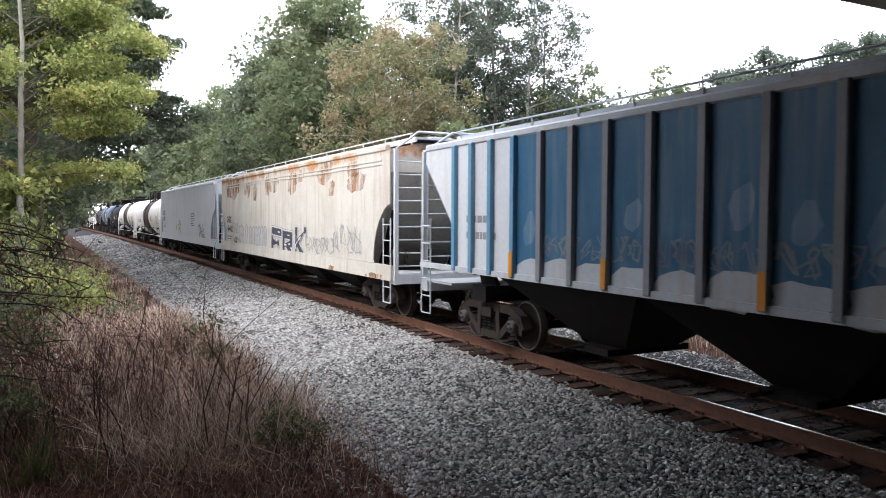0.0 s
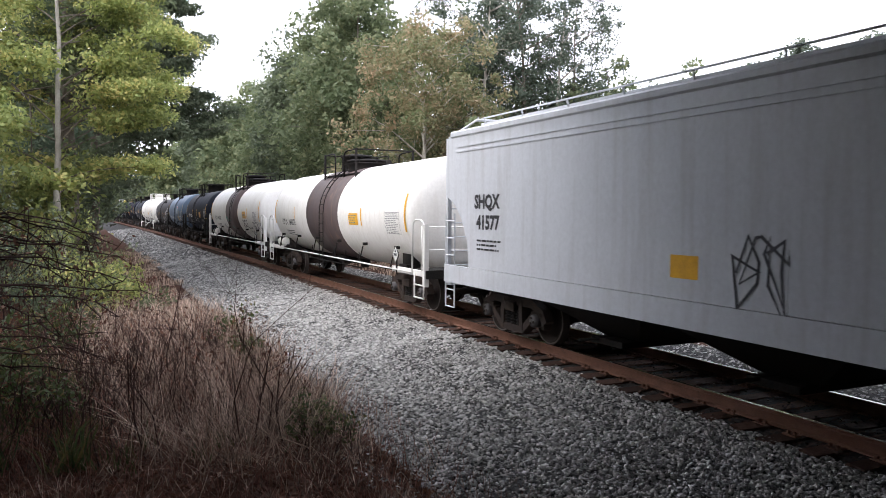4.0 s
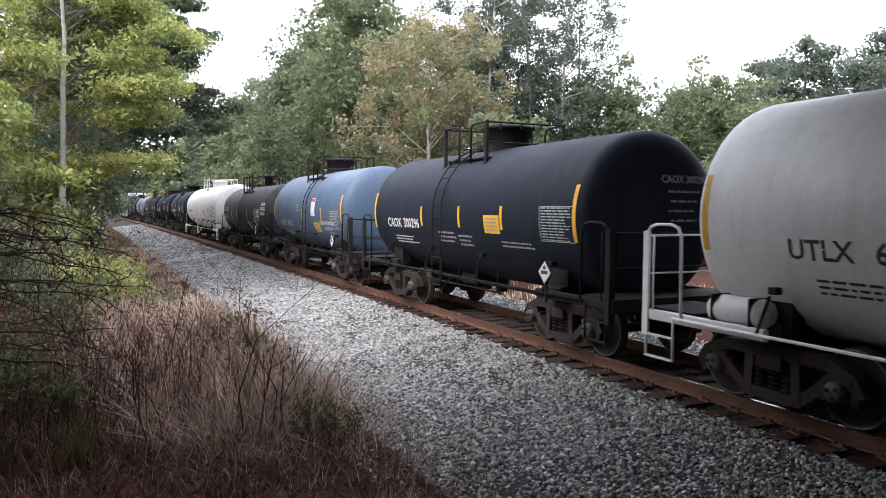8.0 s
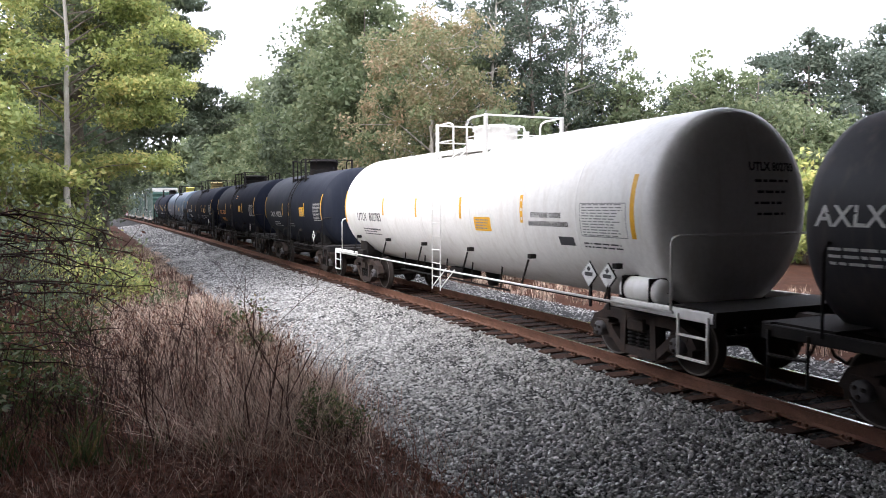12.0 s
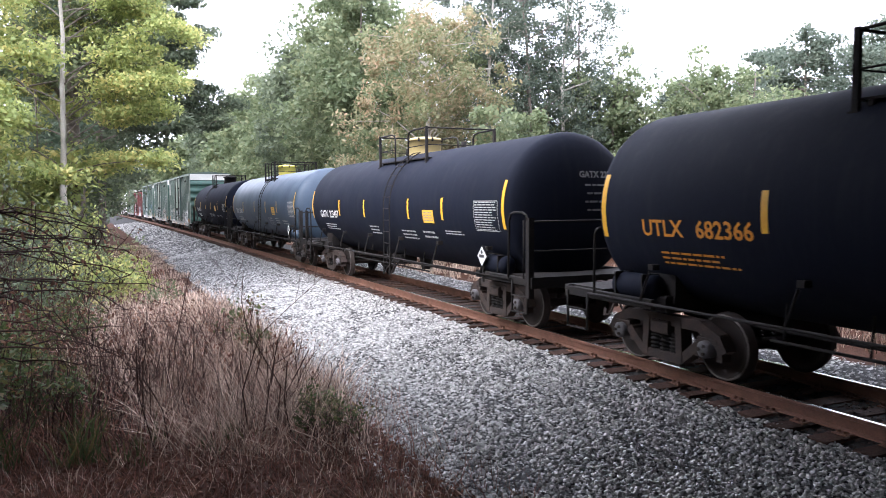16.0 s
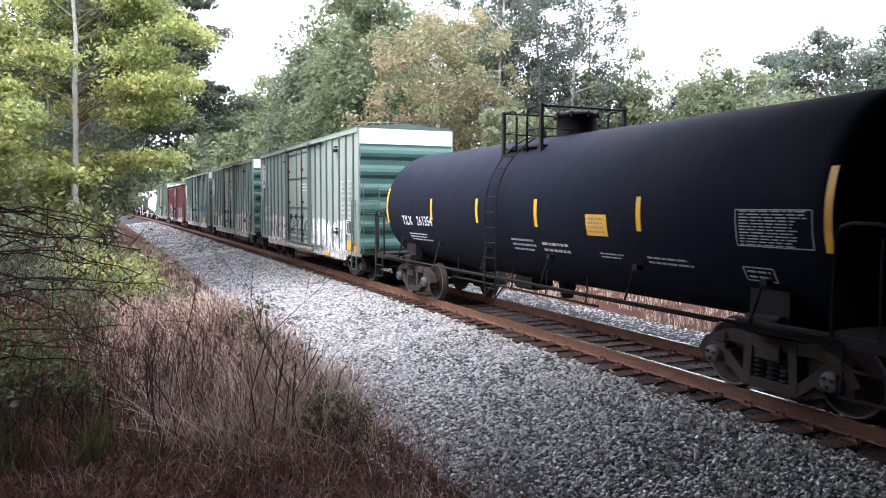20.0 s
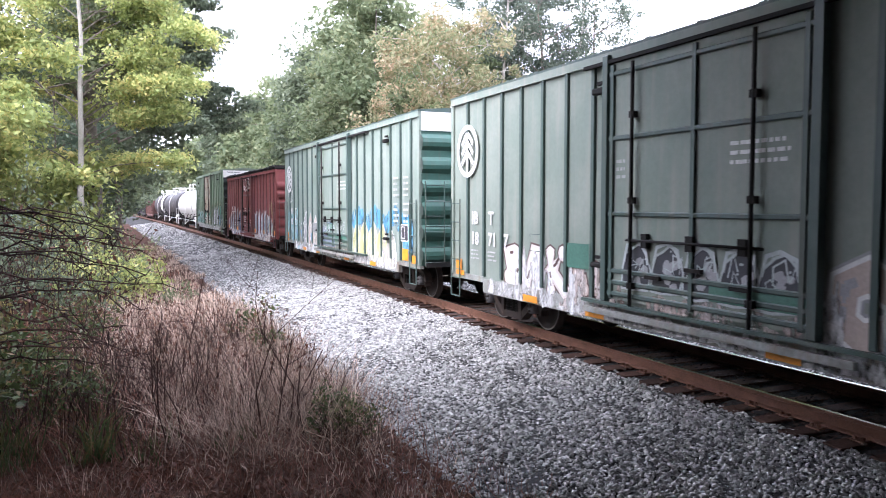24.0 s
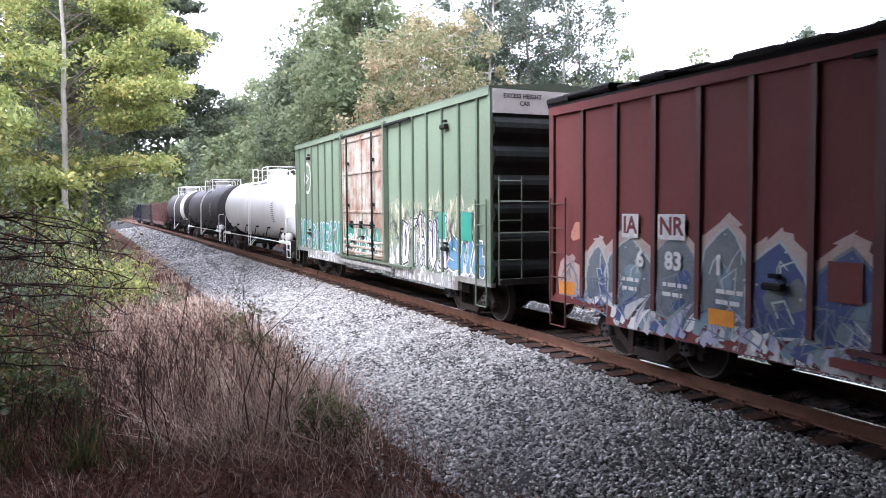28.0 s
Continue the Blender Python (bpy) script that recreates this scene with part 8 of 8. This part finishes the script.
for i, (a, z, w, h) in enumerate(((-6.95, 1.6, 0.7, 1.25), (-6.3, 1.62, 0.75, 1.3), (-5.62, 1.62, 0.7, 1.3))):
    Marks(on_side(1.52, 0.003 + 0.0008 * i)).blob(bubble_ring(a, z, w, h, rnd, 16, 5)).put("graffiti_ground", S_CYAN, bc, "patchy cyan sprayed ground")
for i, (a, w, z1, f, sh) in enumerate(((2.45, 0.8, 1.9, G_OLIVE, G_YEL), (3.2, 0.9, 2.0, G_OLIVE, G_YEL), (4.05, 0.9, 1.95, G_YEL, G_OLIVE), (4.85, 0.85, 1.9, G_OLIVE, S_BEIGE), (5.6, 0.7, 1.75, S_BEIGE, S_WHITE))):
    mural_letter(bc, 1.52, a, w, 0.72, z1, f, sh, (G_PALE, G_FLESH)[i % 2], None, 490 + i, 0.006 + 0.003 * i, 0.06)
splatter(bc, on_side(1.52, 0.024), 2.0, 5.9, 0.66, 1.3, S_WHITE, 495, 8)
for i, (a, w, z1, f) in enumerate(((-4.85, 0.6, 1.75, S_BEIGE), (-4.1, 0.8, 2.2, G_GREY), (-3.37, 0.66, 2.19, G_FLESH), (-2.62, 0.72, 2.03, G_FLESH), (-2.05, 0.4, 1.6, G_GREY))):
    mural_letter(bc, 1.52, a, w, 0.68, z1, f, S_BEIGE, (G_SLATE, G_WHITE)[i % 2], None, 470 + i, 0.006 + 0.003 * i)
for i, (a, z, q) in enumerate(((-5.6, 1.24, 0.3), (-4.85, 1.3, 0.22), (-3.2, 1.2, 0.26), (-1.95, 0.85, 0.24), (-6.3, 0.98, 0.2))):
    Marks(on_side(1.52, 0.026)).blob([(a - q / 2, z + q * 0.6), (a + q / 2, z + q * 0.6), (a + 0.1 * q, z - q * 0.8)]).put("graffiti_shard", G_BLUE, bc, "blue sprayed wedge")
tag(Marks(on_side(1.52, 0.027)), -3.4, 1.35, 2.8, 1.0, 475, 0.03, 1.0).fine("graffiti_line", G_WHITE, bc, "thin white sprayed lines")
tag(Marks(on_side(1.52, 0.027)), -6.7, 2.8, 0.9, 0.6, 476, 0.03, 1.2).fine("graffiti_tag", LETTER_W, bc, "white sprayed scrawl")
shards(bc, 1.535, -5.9, -1.7, 0.66, 1.02, (G_SILVER, G_WHITE, G_CYAN, G_GREY), 477, 0.3, 0.006)
Marks(on_side(1.6, 0.003)).blob([(-1.6, 1.0), (0.3, 1.0), (0.1, 1.5), (-0.5, 1.62), (-1.2, 1.76), (-1.5, 1.5)]).put("graffiti_ground", G_NAVY, bc, "dark navy sprayed ground on the door")
teal = Marks(on_side(1.6, 0.005)).rect(-0.3, 1.55, 0.85, 0.44).put("repaint_patch", P_PATCH, bc, "teal repainted panel on the door")
Marks(on_side(1.6, 0.007)).rect(-0.52, 1.5, 0.22, 0.2).put("stencil_panel", LETTER_K, teal, "black stencil panel")
Marks(on_side(1.6, 0.007)).rect(-0.4, 1.81, 0.6, 0.05, 1).put("graffiti_line", G_BLUE, teal, "blue sprayed bar")
tag(Marks(on_side(1.6, 0.009)), 0.1, 1.65, 2.6, 0.5, 478, 0.03, 1.4).fine("graffiti_line", G_PALE, bc, "thin white sprayed lines")
for i in range(15):
    Marks(on_side(1.52, 0.001 + 0.0003 * i)).blob(bubble_ring(2.2 + 0.33 * i, 1.98 + 0.14 * math.sin(i * 1.3), 0.6, 0.6, rnd, 11, 2)).put("graffiti_cloud", S_BLUE, bc, "blue sprayed cloud")
Marks(on_side(1.52, 0.03)).blob(bubble_ring(6.9, 1.5, 0.7, 1.2, rnd, 12, 2)).put("graffiti_cloud", S_BLUE, bc, "blue sprayed cloud")

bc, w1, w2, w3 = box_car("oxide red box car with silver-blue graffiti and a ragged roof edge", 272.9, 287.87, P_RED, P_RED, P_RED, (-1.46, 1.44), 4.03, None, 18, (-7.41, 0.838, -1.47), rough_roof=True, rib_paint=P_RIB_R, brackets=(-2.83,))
G_HALO = mat("pinkish_beige_halo_spray", (0.46, 0.33, 0.29), 0.6, 0, (0.56, 0.47, 0.42), 3.0, 0.8, 0.2)
G_ASH = mat("greenish_slate_spray", (0.17, 0.19, 0.2), 0.6, 0, (0.11, 0.13, 0.16), 2.5, 0.8, 0.2)
G_LILAC = mat("pale_lilac_spray", (0.42, 0.42, 0.55), 0.6, 0, (0.3, 0.29, 0.45), 2.5, 0.8, 0.2)
G_SALMON = mat("salmon_orange_spray", (0.55, 0.24, 0.16), 0.6, 0, (0.45, 0.2, 0.14), 2, 0.5)
G_MIST = mat("grey_green_mist_spray", (0.3, 0.34, 0.35), 0.6, 0, (0.18, 0.22, 0.27), 3.0, 0.9, 0.25)
G_ROYAL = mat("royal_blue_spray", (0.07, 0.09, 0.24), 0.6, 0, (0.05, 0.12, 0.2), 2.5, 0.8, 0.2)
# broad letters, rear half then front half: place, width, top
for i, (a, w, z1, f, sh) in enumerate(((-6.95, 0.45, 1.5, G_HALO, G_LILAC), (-6.2, 0.55, 1.85, G_ASH, G_ROYAL), (-5.45, 1.05, 1.98, G_ASH, G_SLATE), (-4.5, 0.92, 2.04, G_ASH, G_ROYAL), (-3.62, 0.8, 2.2, G_ASH, G_SLATE), (-2.85, 0.85, 2.03, G_ROYAL, G_ASH), (-1.95, 0.85, 1.98, G_ROYAL, G_SLATE),
                                       (1.95, 0.6, 2.0, G_MIST, S_WHITE), (2.65, 0.85, 2.15, G_MIST, G_ASH), (3.45, 0.85, 2.2, G_SILVER, G_MIST), (4.25, 0.9, 2.1, G_MIST, G_ROYAL), (5.05, 0.85, 2.15, G_ASH, G_MIST), (5.85, 0.85, 1.85, G_MIST, G_OLIVE), (6.55, 0.6, 1.5, G_OLIVE, G_SALMON))):
    mural_letter(bc, 1.52, a, w, 0.95, z1, f, sh, (G_PALE, G_NAVY)[i % 3 == 0] if i < 7 else G_PALE, (G_HALO, G_FLESH)[i % 2] if i < 7 else S_WHITE, 431 + i, 0.008 + 0.0005 * i)
for a0, a1, k in ((-6.9, -5.75, 451), (-5.85, -1.5, 452), (1.6, 5.85, 453), (5.75, 7.1, 454)):
    shards(bc, 1.52, a0, a1, 0.93 if a0 < -6 or a1 > 6 else 0.66, 1.14, (G_LILAC, G_WHITE, G_SLATE, G_LILAC, G_ROYAL, G_SILVER) if a0 < 0 else (G_PINK, G_WHITE, G_SILVER, G_FLESH), k, 0.12, 0.026)
    tag(Marks(on_side(1.52, 0.032)), (a0 + a1) / 2, 1.05, a1 - a0 - 0.3, 0.6, k + 20, 0.022, 1.6).fine("graffiti_line", G_NAVY, bc, "thin dark blue sprayed lines")
splatter(bc, on_side(1.52, 0.02), -5.9, 5.9, 0.65, 1.0, S_WHITE, 439, 12)
for i, (a, z, w, h) in enumerate(((-1.98, 1.62, 0.4, 0.42), (6.9, 1.9, 0.4, 0.35))):
    Marks(on_side(1.52, 0.031)).rect(a, z, w, h).put("repaint_patch", P_RED, bc, "square of oxide red repaint")
for a, z in ((-6.98, 1.09), (-3.65, 1.04), (2.1, 1.08), (4.4, 1.08), (6.9, 1.1)):
    Marks(on_side(1.52, 0.034)).rect(a, z, 0.42, 0.2, 1).put("reflective_plate", ORANGE, bc, "orange reflective plate")
for a, z, q in ((-6.75, 2.0, 0.3), (6.7, 1.75, 0.5), (6.95, 1.3, 0.4)):
    Marks(on_side(1.52, 0.006)).blob(bubble_ring(a, z, q, q, rnd, 12, 2.4)).put("graffiti_patch", G_SALMON, bc, "salmon orange sprayed patch")
tag(Marks(w3), 6.15, 2.25, 0.7, 0.8, 447, 0.06, 1.6).fine("graffiti_tag", mat("mustard_spray", (0.3, 0.26, 0.1), 0.6, 0, (0.24, 0.2, 0.1), 2, 0.5), bc, "mustard sprayed scrawl")
w4, w5 = on_side(1.52, 0.04), on_side(1.52, 0.043)
for a, w, word in ((-5.39, 0.36, "IA"), (-4.54, 0.52, "NR")):
    panel = Marks(w4).rect(a, 2.13, w, 0.34).put("lettering_panel", LETTER_W, bc, "white panel behind the lettering")
    Marks(w5).text(word, a, 2.13, 0.33, 0.01).put("reporting_mark", P_RED, panel, "red reporting mark")
for word, a in (("6", -5.17), ("83", -4.5), ("1", -3.7)):
    Marks(w4).text(word, a, 1.67, 0.33, 0.012).put("car_number", LETTER_W, bc, "white stencilled number")
for i, (a, w) in enumerate(((-5.37, 0.4), (-4.47, 0.5), (-3.5, 0.5))):
    Marks(w4).block(a, 1.3, w, 0.26, 2, 90 + i).fine("stencil_block", LETTER_W, bc, "small white stencils, too small to read")
Marks(on_side(1.6)).text("E", 0, 1.3, 0.01).block(-0.5, 2.15, 0.5, 0.25, 2).block(0.7, 2.15, 0.5, 0.25, 2).block(-0.7, 1.5, 0.5, 0.6, 5).block(1.1, 1.4, 0.4, 0.5, 4).fine("door_stencils", LETTER_W, bc, "white stencils on the door")
tag(Marks(on_side(1.61)), 0.0, 3.5, 1.9, 0.75, 51, 0.06, 2.4).fine("graffiti_tag", G_WHITE, bc, "white sprayed scrawl on the door")

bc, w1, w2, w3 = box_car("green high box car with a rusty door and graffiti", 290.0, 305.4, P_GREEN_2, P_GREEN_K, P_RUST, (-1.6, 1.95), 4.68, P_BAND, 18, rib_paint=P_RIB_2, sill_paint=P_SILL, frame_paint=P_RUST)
ring = [(-6.1 + 0.42 * math.cos(2 * math.pi * i / 20), 3.45 + 0.52 * math.sin(2 * math.pi * i / 20)) for i in range(21)]
Marks(w2).stroke(ring, 0.1).stroke([(-6.3, 3.6), (-5.95, 3.45), (-6.25, 3.3)], 0.09).put("oval_badge", LETTER_W, bc, "white oval badge")
Marks(lambda a, b: (a, -7.748, b)).text("EXCESS HEIGHT", -0.85, 4.54, 0.12, 0.004).text("CAR", -0.8, 4.4, 0.12, 0.004).put("end_lettering", LETTER_K, bc, "black lettering on the white end band")
for i in range(14):
    Marks(on_side(1.52, 0.001 + 0.0007 * i)).blob(bubble_ring(2.3 + 0.36 * i, 2.0 + 0.2 * math.sin(i * 1.9), 0.55, 1.3, rnd, 12, 1.5)).put("graffiti_glow", S_YEL, bc, "pale yellow sprayed glow")
throw_up(bc, 1.52, 3.0, 5.75, 0.95, 2.25, "DTHUH", G_SILVER, G_BLACK, G_WHITE, 451, 0.15, 0.05, 0.012, 0.02, 0.012, G_GREY)
throw_up(bc, 1.52, 5.7, 7.5, 0.95, 1.75, "SNA", G_BLUE, G_NAVY, G_WHITE, 455, 0.16, 0.03, 0.03, 0.1, 0.012, G_TEAL)
throw_up(bc, 1.52, -7.3, -1.8, 0.9, 1.95, "UHDNEKA", G_TEAL, G_BLUE, G_PALE, 459, 0.15, 0.04, 0.05, 0.08, 0.006, G_WHITE)
splatter(bc, on_side(1.52, 0.0115), 2.1, 7.3, 0.93, 1.6, S_WHITE, 461, 9)
splatter(bc, on_side(1.535, 0.004), -5.9, 5.9, 0.66, 1.0, S_WHITE, 462, 12)
for i, (a, z, w, h) in enumerate(((-1.0, 1.55, 0.9, 0.85), (0.1, 1.45, 1.0, 0.8), (1.2, 1.5, 0.9, 0.7))):
    Marks(on_side(1.6, 0.003 + 0.001 * i)).blob(bubble_ring(a, z, w, h, rnd, 16, 4)).put("graffiti_ground", S_TEAL, bc, "worn teal paint low on the rusty door")
tag(Marks(on_side(1.6, 0.008)), 0.1, 1.35, 3.0, 0.6, 479, 0.04, 1.2).fine("graffiti_line", G_WHITE, bc, "thin white sprayed lines")
tag(Marks(on_side(1.52, 0.026)), 4.6, 1.9, 5.0, 0.9, 480, 0.03, 1.0).fine("graffiti_line", G_BLACK, bc, "thin black spiky sprayed lines")
for a, z, w, h in ((5.45, 2.0, 0.36, 0.6), (6.65, 2.0, 0.5, 0.6), (-2.0, 1.9, 0.4, 0.4)):
    Marks(on_side(1.52, 0.028)).rect(a, z, w, h).put("teal_patch", G_TEAL, bc, "teal painted panel")

tank_car("clean white tank car behind the box cars", 306.6, 323.4, **WT, end_cage=False, rings=(-5.5, -2.5, 2.5, 5.5), end_stripe=False, extra=((5.0, 2.2, 0.5, 0.9),), ladder_paint=P_WHITE, deck=(-1.6, 1.9), placard=0)
tank_car("grimy dark tank car", 324.3, 341.2, P_RUSTY, end_cage=False, end_stripe=False, trim=P_WHITE, ladder_paint=P_WHITE, deck=(-1.6, 1.9), placard=0, extra=((4.0, 2.3, 0.5, 0.9),))
tank_car("stained tank car with pale ends", 342.1, 358.9, P_RUSTY, end_cage=False, end_stripe=False, band=(4.0, 6.6), band_paint=P_WHITE, ladder_paint=P_WHITE, deck=(-1.6, 1.9), placard=0)
for a0, a1, pp, lab in ((360.2, 376.0, mat("dark_rusty_gondola_paint", (0.13, 0.055, 0.045), 0.8, 0, (0.06, 0.04, 0.035), 1.0, 0.7), "rusty red open gondola car"), (377.6, 393.4, P_RUSTY, "dark open gondola car"), (395.0, 410.0, P_BLACK, "dark open gondola car at the train's end")):
    box_car(lab, a0, a1, pp, pp, pp, None, 3.0, None, 15, None, True)


# ---- what moves ----


def motions():
    times = [0.0, 2.0, 4.0, 6.0, 8.0, 10.0, 12.0, 14.0, 16.0, 18.0, 20.0, 22.0, 24.0, 26.0, 28.0]
    for car, middle in CARS:
        rows = []
        for t in times:
            y = middle - run(t)
            turn = math.degrees(math.atan(BEND * max(0.0, y)))
            rows.append((t, pose(track_x(y), y, 0, 0, 0, turn)))
        walk(car, rows)
    # the wheels roll: one turn in 2.87 m
    turns = [i / 15 for i in range(421)]
    for w in WHEELSETS:
        y = w.matrix_basis.translation.y
        walk(w, [(t, pose(0, y, 0.457, math.degrees(run(t) / 0.457) % 360)) for t in turns])


motions()
